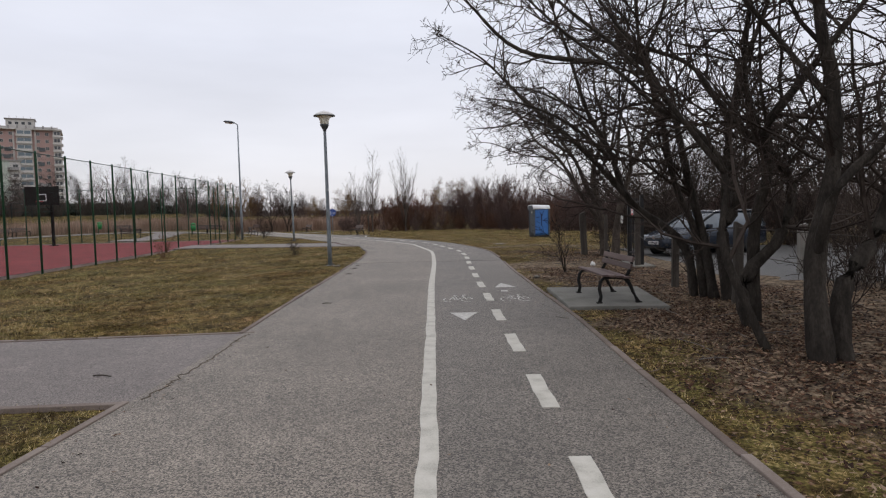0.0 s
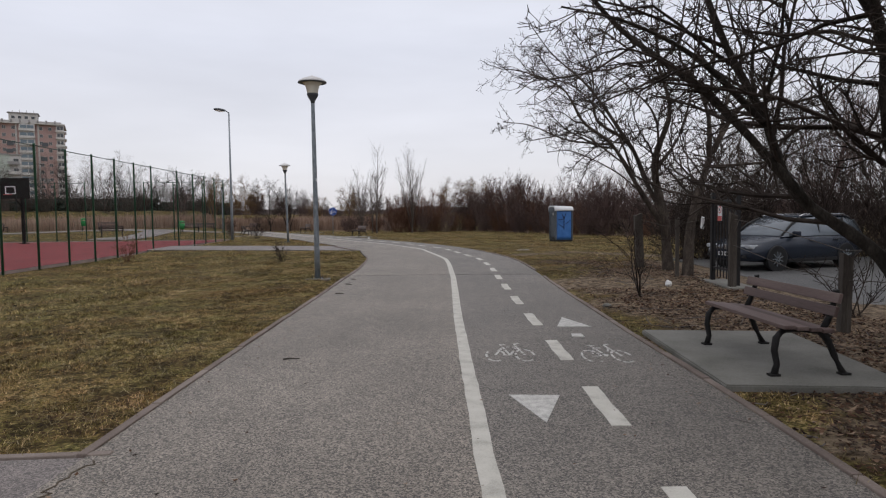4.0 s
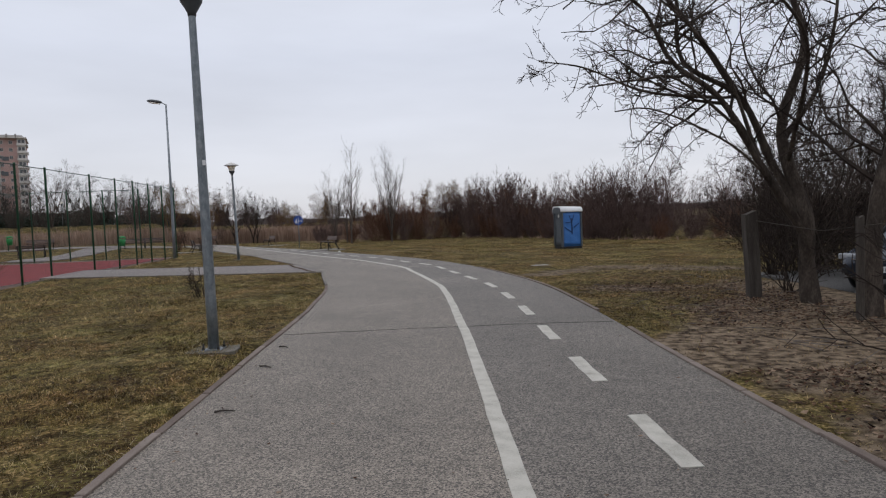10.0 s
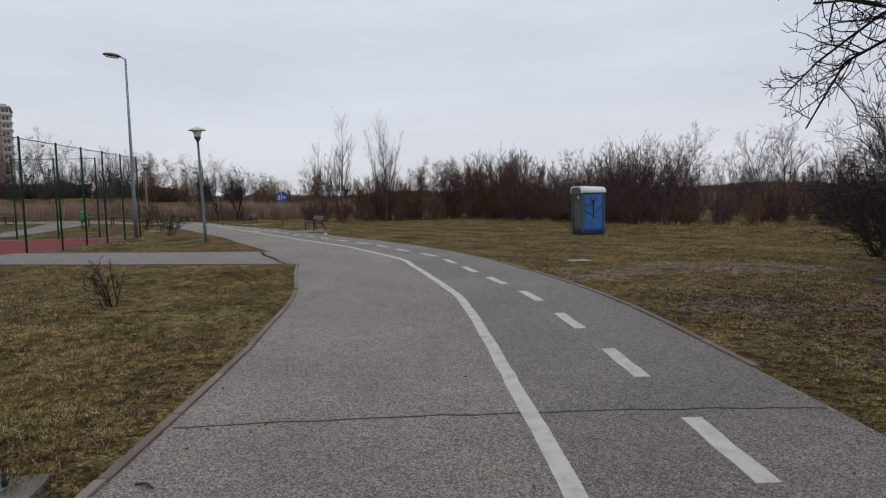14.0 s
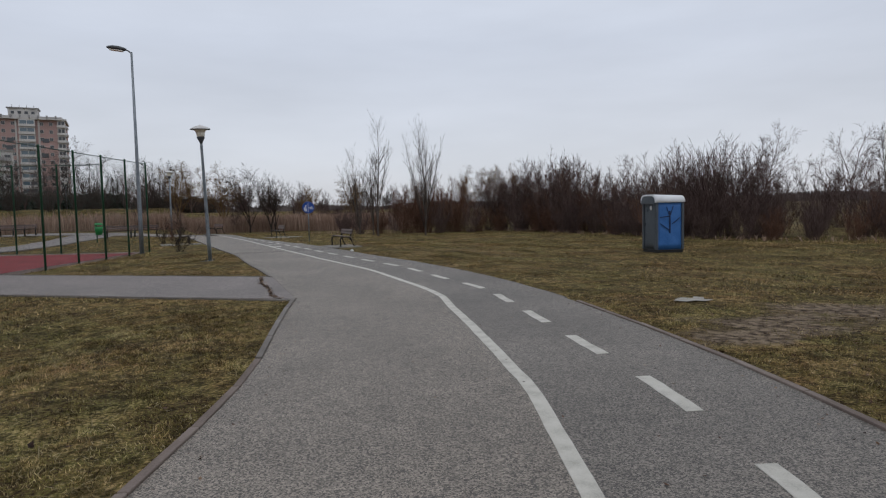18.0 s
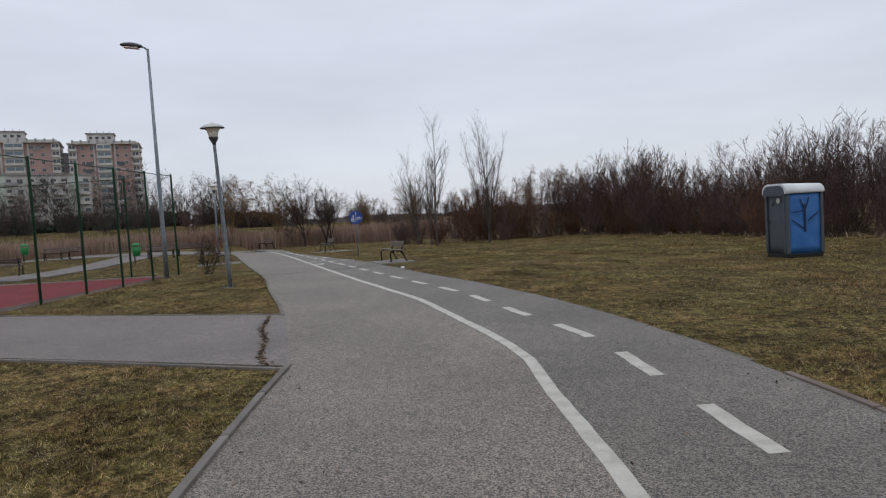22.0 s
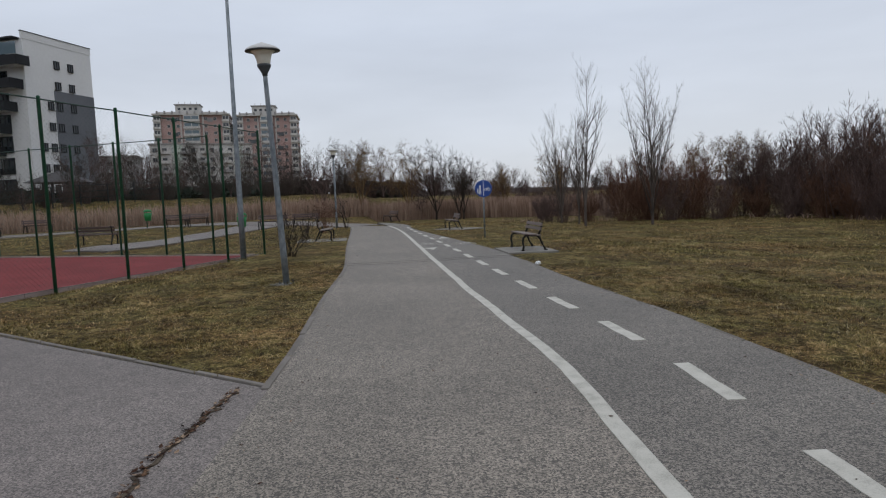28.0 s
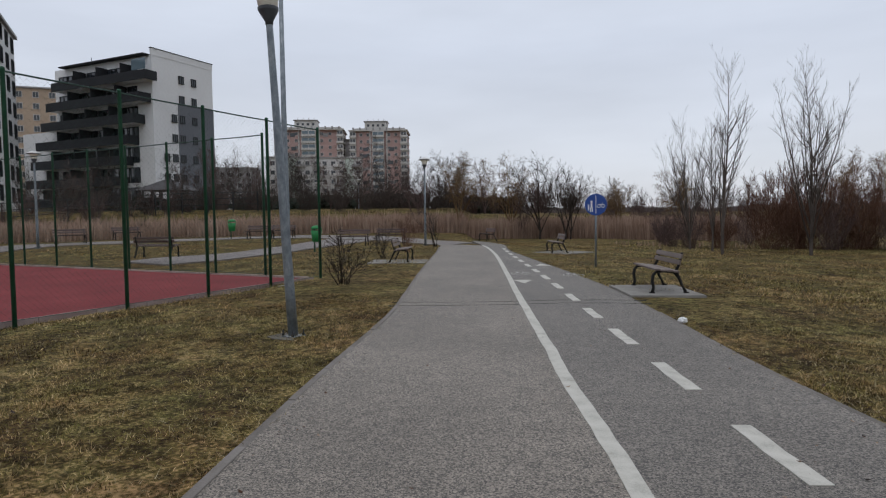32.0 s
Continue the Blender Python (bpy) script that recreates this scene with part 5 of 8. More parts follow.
def car(x, y, z, turn):
    """A dark estate car, its nose towards its own +x."""
    root = thing("estate_car", "dark blue-grey estate car parked behind the gate", "car", Matrix.Translation((x, y, z)) @ Matrix.Rotation(turn, 4, "Z"))
    st = [(-2.28, 0.42, 0.75, 0.66), (-2.22, 0.32, 0.92, 0.76), (-1.6, 0.24, 0.96, 0.88), (-0.6, 0.22, 0.955, 0.9), (0.5, 0.22, 0.945, 0.9), (1.0, 0.22, 0.93, 0.89), (1.6, 0.24, 0.83, 0.87), (2.05, 0.26, 0.73, 0.8), (2.25, 0.3, 0.64, 0.66), (2.3, 0.34, 0.55, 0.5)]
    bm = bmesh.new()
    rings = []
    for px, lo, hi, w in st:
        sec = [(-w * 0.86, lo), (-w, lo + 0.1), (-w, (lo + hi) / 2), (-w * 0.97, hi - 0.07), (-w * 0.86, hi), (0, hi + 0.025), (w * 0.86, hi), (w * 0.97, hi - 0.07), (w, (lo + hi) / 2), (w, lo + 0.1), (w * 0.86, lo)]
        rings.append([bm.verts.new((px, yy, zz)) for yy, zz in sec])
    for a, b in zip(rings, rings[1:]):
        for i in range(len(a)):
            j = (i + 1) % len(a)
            bm.faces.new((a[i], a[j], b[j], b[i])).smooth = True
    bm.faces.new(rings[0])
    bm.faces.new(rings[-1][::-1])
    bmesh.ops.recalc_face_normals(bm, faces=bm.faces)
    part("body", bm, M_CAR, root, "dark glossy car body")
    gh = [(-2.2, 0.95, 0.95, 0.78), (-1.85, 0.93, 1.40, 0.70), (-1.5, 0.93, 1.455, 0.66), (-0.4, 0.93, 1.485, 0.66), (0.25, 0.93, 1.44, 0.66), (0.6, 0.93, 1.28, 0.70), (1.1, 0.92, 0.95, 0.78)]
    bm = bmesh.new()
    rings = []
    for px, lo, hi, w in gh:
        sec = [(-0.84, lo), (-w, max(lo + 0.01, hi - 0.05)), (-w * 0.85, hi), (w * 0.85, hi), (w, max(lo + 0.01, hi - 0.05)), (0.84, lo)]
        rings.append([bm.verts.new((px, yy, zz)) for yy, zz in sec])
    for a, b in zip(rings, rings[1:]):
        for i in range(5):
            bm.faces.new((a[i], a[i + 1], b[i + 1], b[i])).smooth = True
    bm.faces.new(rings[0])
    bm.faces.new(rings[-1][::-1])
    bmesh.ops.recalc_face_normals(bm, faces=bm.faces)
    part("glasshouse", bm, M_GLASSCAR, root, "tinted car windows")
    bm = bmesh.new()
    rr = [(-1.95, 1.38, 0.6), (-1.5, 1.462, 0.64), (-0.4, 1.492, 0.645), (0.2, 1.455, 0.63)]
    R1 = [[bm.verts.new((px, s * w, zz)) for s in (-1, -0.5, 0.5, 1)] for px, zz, w in rr]
    for a, b in zip(R1, R1[1:]):
        for i in range(3):
            bm.faces.new((a[i], a[i + 1], b[i + 1], b[i])).smooth = True
    r = bmesh.ops.extrude_face_region(bm, geom=list(bm.faces))
    bmesh.ops.translate(bm, vec=(0, 0, 0.02), verts=[v for v in r["geom"] if isinstance(v, bmesh.types.BMVert)])
    bmesh.ops.recalc_face_normals(bm, faces=bm.faces)
    part("roof", bm, M_CAR, root)
    for s in (-1, 1):
        part("roof_rail", bar([(-1.9, s * 0.6, 1.42), (-1.6, s * 0.6, 1.52), (0.0, s * 0.6, 1.53), (0.2, s * 0.6, 1.47)], 0.016, 6), M_CHROME, root)
        for pts in ([(1.08, s * 0.785, 0.95), (0.62, s * 0.71, 1.28), (0.25, s * 0.66, 1.42)], [(-0.35, s * 0.79, 0.95), (-0.42, s * 0.68, 1.44)], [(-1.35, s * 0.8, 0.95), (-1.45, s * 0.68, 1.42)], [(-2.15, s * 0.77, 0.95), (-1.9, s * 0.7, 1.36)]):
            part("pillar", bar(pts, 0.035, 6), M_TRIM, root)
        part("mirror", boxed(0.72, s * 0.95, 1.0, 0.12, 0.2, 0.14, 0.03), M_CAR, root)
        part("headlamp", boxed(2.06, s * 0.6, 0.665, 0.3, 0.34, 0.11, 0.03, Matrix.Rotation(-s * 0.0, 4, "Z")), M_HEADLAMP, root, "clear glass headlamp")
        part("fog_lamp", boxed(2.24, s * 0.56, 0.4, 0.08, 0.2, 0.08, 0.015), M_TRIM, root)
        part("door_handle", boxed(0.05, s * 0.905, 0.8, 0.18, 0.03, 0.03, 0.008), M_TRIM, root)
        part("door_handle", boxed(-0.95, s * 0.905, 0.82, 0.18, 0.03, 0.03, 0.008), M_TRIM, root)
        part("sill_trim", boxed(-0.05, s * 0.87, 0.27, 2.0, 0.06, 0.1, 0.02), M_TRIM, root)
        for wx in (-1.36, 1.36):
            wm = Matrix.Translation((wx, s * 0.78, 0.325)) @ Matrix.Rotation(radians(90) * s, 4, "X")
            part("wheel_arch", lathe([(0.37, -0.06), (0.37, -0.125), (0.345, -0.127)], 24, wm), M_TRIM, root)
            wh = part("wheel", lathe([(0.2, -0.1), (0.3, -0.1), (0.325, -0.07), (0.325, 0.07), (0.3, 0.1)], 24, wm), M_RUBBER, root, "black tyre")
            part("rim", lathe([(0.215, -0.115), (0.2, -0.13), (0.03, -0.12), (0.02, -0.14)], 20, wm), M_TRIM, wh)
            for k in range(9):
                part("spoke", boxed(0.115, 0, -0.137, 0.17, 0.026, 0.02, 0.004, wm @ Matrix.Rotation(2 * math.pi * k / 9, 4, "Z")), M_GALV, wh)
    part("grille", boxed(2.25, 0, 0.6, 0.08, 0.8, 0.08, 0.01), M_TRIM, root)
    part("grille_strip", boxed(2.29, 0, 0.625, 0.02, 0.9, 0.015), M_CHROME, root)
    part("badge", lathe([(0.065, 0), (0.065, 0.015)], 18, Matrix.Translation((2.29, 0, 0.64)) @ Matrix.Rotation(radians(90), 4, "Y")), M_CHROME, root, "round bright badge")
    part("lower_grille", boxed(2.26, 0, 0.37, 0.06, 1.0, 0.12, 0.01), M_TRIM, root)
    plate = part("number_plate", boxed(2.3, 0, 0.46, 0.02, 0.52, 0.11, 0.004), M_SIGNWHITE, root, "white number plate")
    for k in range(6):
        part("plate_mark", boxed(2.312, -0.17 + 0.068 * k, 0.46, 0.004, 0.035, 0.06), M_TRIM, plate)
    for k in (-0.3, 0.35):
        part("wiper", bar([(1.06, k, 0.965), (0.9, k + 0.35, 1.06)], 0.01, 4), M_TRIM, root)
    return root


car(9.5, 25.88, -0.19, radians(205.6))

# ---- trees ----
def unit(v):
    return v / (np.linalg.norm(v) + 1e-9)


def ribbon_into(V, F, P, w, rng):
    """A thin tapering twig of few faces, for growth that stays far off."""
    d = unit(P[-1] - P[0])
    a = unit(np.cross(d, rng.randn(3)))
    i = len(V)
    n = len(P)
    for k, p in enumerate(P):
        r = w * (1 - 0.75 * k / (n - 1))
        V.append(tuple(p - a * r))
        V.append(tuple(p + a * r))
    for k in range(n - 1):
        F.append((i + 2 * k, i + 2 * k + 1, i + 2 * k + 3, i + 2 * k + 2))


class Wood:
    """Collects the tubes of a tree: main limbs in one mesh, the rest in another."""

    def __init__(self, seed, far=0.0):
        self.far = far
        self.rng = np.random.RandomState(seed)
        self.TV, self.TF, self.CV, self.CF = [], [], [], []
        self.paths = []

    def run(self, p, d, length, n, wobble, lift):
        pts = [p]
        for _ in range(n):
            d = unit(d + wobble * self.rng.randn(3) + np.array((0, 0, lift)))
            p = p + d * length / n
            pts.append(p)
        return pts

    def limb(self, pts, r0, r1, spec, level=0, trunk=True):
        pts = [np.array(q, float) for q in pts]
        if trunk and not self.far:
            # limbs grow out of the wood that is already there, and none is quite straight
            if self.paths and pts[0][2] > 0.3:
                wood_ = np.concatenate(self.paths)
                pts[0] = wood_[np.argmin(np.linalg.norm(wood_ - pts[0], axis=1))]
            for k in range(1, len(pts) - 1):
                pts[k] = pts[k] + 0.085 * np.linalg.norm(pts[k + 1] - pts[k]) * self.rng.randn(3)
            r1 = min(r1, 0.009)
        P = spline(pts, 1.1 if self.far else 0.2) if trunk else np.array(pts)
        n = len(P)
        tt = np.linspace(0, 1, n)
        rad = r0 + (r1 - r0) * tt**0.8
        if trunk:
            rad = rad * (1 + 0.06 * self.rng.randn(n))
            self.paths.append(P)
            tube_into(self.TV, self.TF, list(P), list(rad), (5 if r0 > 0.07 else 4) if self.far else 8)
        elif self.far:
            ribbon_into(self.CV, self.CF, P[:: max(1, (n - 1) // 2)] if level < 2 else P[[0, -1]], max(self.far, r0), self.rng)
        else:
            tube_into(self.CV, self.CF, list(P), list(rad), 4 if r0 > 0.012 else 3)
        if level >= len(spec):
            return
        dens, ratio, angle, lift, t0, wob, minlen = spec[level]
        L = np.sum(np.linalg.norm(np.diff(P, axis=0), axis=1))
        count = self.rng.poisson(dens * L * (1 - t0)) + (1 if level else 2)
        for _ in range(count):
            t = t0 + (1 - t0) * self.rng.rand() ** 0.8
            i = min(int(t * (n - 1)), n - 2)
            f = t * (n - 1) - i
            p = P[i] + (P[i + 1] - P[i]) * f
            d = unit(P[i + 1] - P[i])
            side = unit(np.cross(d, self.rng.randn(3)))
            a = radians(angle) * (0.7 + 0.6 * self.rng.rand())
            cd = unit(d * math.cos(a) + side * math.sin(a))
            cl = max(minlen, ratio * L * (1.15 - 0.7 * t) * (0.6 + 0.8 * self.rng.rand()))
            cr = max(0.0046, min(rad[i] * 0.62, 0.005 + 0.0105 * cl))
            sub = self.run(p, cd, cl, 5 if cl > 0.6 else 3 if cl > 0.3 or self.far else 2, wob, lift)
            self.limb(sub, cr, max(0.0034, cr * 0.35), spec, level + 1, False)

    def make(self, name, label, at=(0, 0, 0), bark=M_BARK, twig=M_TWIG, group="", category="tree"):
        root = thing(name, label, category, Matrix.Translation(at), group)
        raw("trunk", self.TV, self.TF, bark, root, True)
        raw("crown", self.CV, self.CF, twig, root, False)
        return root


# density a metre, length ratio, angle, lift, first place, wobble, least length
SPEC_NEAR = [(4.5, 0.30, 54, 0.03, 0.2, 0.22, 0.5), (6.2, 0.38, 52, 0.04, 0.08, 0.26, 0.2), (7.4, 0.42, 54, 0.05, 0.08, 0.3, 0.1)]
SPEC_GATE = [(4.5, 0.31, 58, 0.04, 0.24, 0.24, 0.5), (6.6, 0.37, 56, 0.04, 0.06, 0.29, 0.2), (7.6, 0.42, 56, 0.07, 0.06, 0.32, 0.1)]


def local(pts, y, depth):
    """Limb points from (x, z) pairs, drifting from y by the given depths."""
    return [(px, y + depth * k / max(1, len(pts) - 1), pz) for k, (px, pz) in enumerate(pts)]


tree = Wood(11)
tree.limb(local([(4.98, -0.15), (4.67, 0.9), (4.14, 1.65), (3.72, 2.4), (3.37, 3.27), (2.96, 4.32), (2.7, 5.4), (2.3, 6.4)], 13.7, 0.9), 0.085, 0.021, SPEC_NEAR)
tree.limb(local([(5.12, -0.15), (4.91, 0.96), (4.56, 1.58), (4.33, 2.32), (4.22, 3.06), (3.99, 3.98), (3.7, 5.2), (3.6, 6.6)], 13.6, -0.8), 0.081, 0.020, SPEC_NEAR)
tree.limb(local([(5.2, -0.15), (5.07, 1.08), (4.9, 1.81), (4.79, 2.41), (4.56, 3.13), (4.34, 3.91), (4.4, 5.0), (4.7, 6.8)], 13.4, 0.5), 0.101, 0.021, SPEC_NEAR)
tree.limb(local([(5.34, -0.15), (5.36, 1.0), (5.6, 1.6), (5.5, 2.6), (5.9, 3.8), (6.3, 5.2), (6.5, 6.6)], 13.2, 0.9), 0.127, 0.021, SPEC_NEAR)
tree.limb(local([(5.36, 1.0), (5.12, 2.3), (5.2, 3.65), (5.0, 5.0)], 13.3, -1.2), 0.054, 0.014, SPEC_NEAR)
tree.limb(local([(4.2, 1.6), (3.2, 2.6), (2.3, 3.4), (1.4, 4.2), (0.7, 4.7)], 13.8, 0.6), 0.062, 0.014, SPEC_NEAR)
tree.limb(local([(3.75, 2.4), (2.9, 3.0), (2.1, 3.2), (1.4, 3.3)], 13.9, -0.9), 0.044, 0.012, SPEC_NEAR)
tree.make("bare_tree", "bare multi-stemmed tree with dark leaning trunks behind the bench", group="path-side trees")

tree = Wood(12)
tree.limb(local([(4.78, -0.2), (4.62, 0.3), (4.9, 0.75), (5.2, 1.1), (5.26, 1.71), (5.08, 2.19), (4.94, 2.47), (4.58, 2.95), (4.21, 3.39), (3.5, 3.9), (2.9, 4.6)], 11.0, 0.9), 0.104, 0.021, SPEC_NEAR)
tree.limb(local([(4.95, -0.2), (4.95, 1.24), (4.89, 1.86), (4.98, 2.45), (5.31, 2.9), (5.72, 3.43), (6.3, 4.3), (6.8, 5.6)], 11.4, -0.6), 0.104, 0.021, SPEC_NEAR)
tree.limb(local([(4.93, 2.2), (4.7, 3.2), (4.75, 4.4), (4.4, 5.8)], 11.4, -0.9), 0.052, 0.014, SPEC_NEAR)
tree.make("bare_tree", "bare crooked tree with a dark forked trunk", group="path-side trees")

tree = Wood(13)
tree.limb(local([(4.6, -0.25), (4.64, 0.9), (4.79, 1.81), (4.75, 2.61), (4.82, 3.39), (4.6, 4.8), (4.7, 6.2)], 9.1, 0.6), 0.130, 0.032, SPEC_NEAR)
tree.limb(local([(4.85, -0.25), (5.02, 0.61), (5.2, 1.3), (5.6, 2.4), (6.0, 3.8), (6.2, 5.4)], 9.2, 0.7), 0.110, 0.025, SPEC_NEAR)
tree.limb(local([(4.4, -0.25), (4.07, 0.51), (3.9, 1.1), (4.0, 1.8), (3.78, 2.27), (3.39, 2.62), (2.82, 3.0), (2.1, 3.6), (1.5, 4.4)], 9.6, 0.8), 0.055, 0.017, SPEC_NEAR)
tree.limb(local([(4.66, 0.9), (4.69, 1.65), (5.0, 2.07), (5.3, 2.6), (5.4, 3.6), (5.2, 5.0)], 9.2, -0.8), 0.059, 0.017, SPEC_NEAR)
tree.limb(local([(4.75, 2.4), (4.3, 3.2), (3.6, 4.1), (3.0, 5.3)], 9.4, 0.6), 0.039, 0.014, SPEC_NEAR)
tree.limb(local([(4.0, 1.85), (3.2, 3.0), (2.3, 4.0), (1.6, 5.2)], 9.7, 1.2), 0.036, 0.014, SPEC_NEAR)
tree.limb(local([(2.8, 3.0), (1.9, 3.4), (1.1, 4.0), (0.5, 4.7)], 10.3, 0.4), 0.032, 0.012, SPEC_NEAR)
tree.make("bare_tree", "large bare tree with thick dark trunks beside the path", group="path-side trees")

tree = Wood(14)
tree.limb(local([(5.45, -0.2), (5.31, 0.47), (5.31, 1.35), (5.31, 2.76), (5.4, 4.07), (5.4, 5.54), (5.3, 7.2)], 23.4, 0.5), 0.155, 0.021, SPEC_GATE)
tree.limb(local([(5.31, 1.0), (4.61, 1.81), (3.91, 3.14), (3.3, 3.76), (2.61, 4.5), (1.8, 4.9), (1.1, 5.0)], 23.4, -0.7), 0.080, 0.014, SPEC_GATE)
tree.limb(local([(5.28, 1.35), (4.96, 2.24), (4.35, 3.22), (3.83, 4.01), (3.48, 4.98), (3.3, 6.2)], 23.4, 0.8), 0.084, 0.014, SPEC_GATE)
tree.limb(local([(5.31, 2.6), (5.7, 3.5), (6.1, 4.6), (6.3, 6.0)], 23.4, 0.8), 0.054, 0.014, SPEC_GATE)
tree.limb(local([(4.61, 1.9), (3.8, 2.6), (3.0, 3.0), (2.3, 2.95)], 23.3, -0.5), 0.024, 0.010, SPEC_GATE)
tree.limb(local([(4.4, 3.1), (3.4, 4.6), (2.6, 5.6), (2.0, 6.4)], 23.6, 0.4), 0.056, 0.014, SPEC_GATE)
tree.limb(local([(3.9, 3.1), (2.8, 3.4), (1.9, 3.8), (1.2, 3.7)], 23.3, -0.6), 0.03, 0.012, SPEC_GATE)
tree.limb(local([(4.9, 2.3), (4.0, 3.6), (3.0, 4.4), (2.1, 4.6), (1.5, 4.3)], 23.2, -0.9), 0.034, 0.012, SPEC_GATE)
tree.limb(local([(4.35, 2.6), (3.3, 3.2), (2.5, 3.35), (1.7, 3.1)], 23.0, -1.3), 0.026, 0.012, SPEC_GATE)
tree.limb(local([(5.3, 2.4), (4.6, 3.6), (3.9, 4.3), (3.2, 4.6)], 23.0, -2.0), 0.045, 0.012, SPEC_GATE)
tree.make("bare_tree", "bare spreading tree by the yard gate", bark=M_GATEBARK, group="path-side trees")

tree = Wood(15)
tree.limb(local([(5.46, -0.2), (5.63, 1.19), (5.95, 2.45), (6.18, 2.84), (6.72, 3.76), (7.34, 4.37), (8.11, 5.05), (8.8, 5.9)], 22.0, 0.8), 0.149, 0.021, SPEC_GATE)
tree.limb(local([(6.02, 2.6), (5.95, 3.55), (5.63, 4.49), (5.4, 5.27), (5.3, 6.6)], 22.2, -0.6), 0.062, 0.014, SPEC_GATE)
tree.limb(local([(6.0, 2.45), (6.73, 2.51), (7.35, 2.58), (7.82, 2.81), (8.48, 3.26)], 22.2, -0.9), 0.046, 0.014, SPEC_GATE)
tree.limb(local([(6.4, 3.2), (6.5, 4.2), (6.9, 5.4), (7.0, 6.8)], 22.4, 0.5), 0.054, 0.014, SPEC_GATE)
tree.make("bare_tree", "bare leaning tree beside the yard gate", bark=M_GATEBARK, group="path-side trees")

SPEC_SHRUB = [(7.0, 0.42, 42, 0.06, 0.15, 0.2, 0.15), (6.0, 0.4, 45, 0.04, 0.2, 0.25, 0.08)]


def shrub(seed, label, x, y, h, spread, stems, twig=M_TWIG, r=0.012, name="shrub", spec=SPEC_SHRUB, group="shrubs", z=None):
    w = Wood(seed)
    for _ in range(stems):
        d = unit(np.array((spread * w.rng.randn(), spread * w.rng.randn(), 1.0)))
        L = h * (0.6 + 0.5 * w.rng.rand())
        pts = w.run(np.array((0.06 * w.rng.randn(), 0.06 * w.rng.randn(), -0.05)), d, L, 5, 0.12, 0.06)
        w.limb(pts, r * (0.7 + 0.6 * w.rng.rand()), 0.003, spec)
    return w.make(name, label, (x, y, ground_z(x, y) if z is None else z), twig, twig, group, "shrub")


shrub(21, "low thorny bare shrub at the path edge", 3.44, 18.2, 1.6, 0.5, 4, r=0.017)
shrub(22, "small bare shrub in the lawn", -5.9, 27.1, 0.8, 0.35, 8)
shrub(23, "bare reddish shrub by the court fence", -12.3, 29.0, 0.95, 0.35, 11, M_REDTWIG)
shrub(24, "bare many-stemmed shrub in the lawn", -13.85, 46.3, 1.25, 0.4, 12)
shrub(25, "bare shrub beside a bench", -18.6, 53.4, 1.2, 0.35, 9)
shrub(26, "small russet shrub near the bend", -19.9, 56.6, 1.5, 0.2, 13, M_REDTWIG)
shrub(27, "bare thorny thicket at the lawn edge", 9.3, 30.2, 4.0, 0.6, 18, r=0.018)
shrub(36, "dense bare thicket at the lawn edge", 8.4, 29.0, 2.8, 0.55, 14, r=0.016)
shrub(37, "dense bare thicket at the lawn edge", 7.6, 28.9, 3.0, 0.5, 16, r=0.016)
shrub(28, "bare thorny thicket at the lawn edge", 10.5, 34.2, 2.6, 0.55, 18, r=0.018)
shrub(29, "tangle of bare brambles by the yard fence", 5.9, 24.9, 1.3, 0.7, 14)
shrub(30, "tangle of bare brambles under the trees", 6.2, 11.6, 1.6, 0.6, 8)
shrub(31, "tangle of bare brambles under the trees", 6.0, 9.2, 1.6, 0.6, 8)
shrub(32, "tangle of bare brambles under the trees", 5.9, 16.3, 1.2, 0.6, 8)
shrub(33, "young bare sapling in the lawn", -42.0, 58.0, 2.0, 0.2, 4)
shrub(34, "young bare sapling by the lamp", -21.6, 60.9, 2.4, 0.15, 3, r=0.025)
shrub(35, "bare thorny thicket at the lawn edge", 12.5, 30.0, 2.8, 0.55, 18, r=0.018)

# background shrubs and trees share a few shapes
SPEC_BUSH = [(5.2, 0.19, 30, 0.07, 0.34, 0.09, 0.6), (5.6, 0.44, 30, 0.07, 0.06, 0.12, 0.3)]


def far_bush(seed, h, stems, spread, twig, r=0.013, spec=SPEC_BUSH):
    """A domed bush: stems fan out low and then rise, the outer ones shorter, with fine upright twigs."""
    w = Wood(seed, 0.0095)
    for k in range(stems):
        f = w.rng.rand() ** 0.55
        a, tilt = k * 2.4 + w.rng.rand(), spread * f
        d = np.array((math.sin(tilt) * math.cos(a), math.sin(tilt) * math.sin(a), math.cos(tilt)))
        L = h * (0.9 + 0.1 * w.rng.rand()) * (1 - 0.36 * f * f) * (1 if k % 5 else 0.6)
        pts = w.run(np.array((0.5 * w.rng.randn(), 0.5 * w.rng.randn(), -0.1)), d, L, 6, 0.04, 0.025)
        w.limb(pts, r, 0.005, spec)
    # fine twigs fill the lower part
    for _ in range(620):
        a, q = w.rng.rand() * 6.28, w.rng.rand() ** 0.5
        z = h * 0.62 * w.rng.rand() * (1 - 0.5 * q * q)
        reach = (0.35 + 0.55 * z) * q
        p = np.array((reach * math.cos(a), reach * math.sin(a), z))
        d = unit(np.array((0.5 * math.cos(a), 0.5 * math.sin(a), 1.0)) + 0.5 * w.rng.randn(3))
        ribbon_into(w.CV, w.CF, np.array((p, p + d * (0.35 + 0.6 * w.rng.rand()))), 0.011, w.rng)
    return w.TV, w.TF, w.CV, w.CF


def bush_mesh(name, data, twig):
    TV, TF, CV, CF = data
    meshes = []
    for nm, V, F in (("trunk", TV, TF), ("crown", CV, CF)):
        me = bpy.data.meshes.new(name + "_" + nm)
        me.from_pydata(V, [], F)
        me.materials.append(twig)
        meshes.append((nm, me))
    return meshes


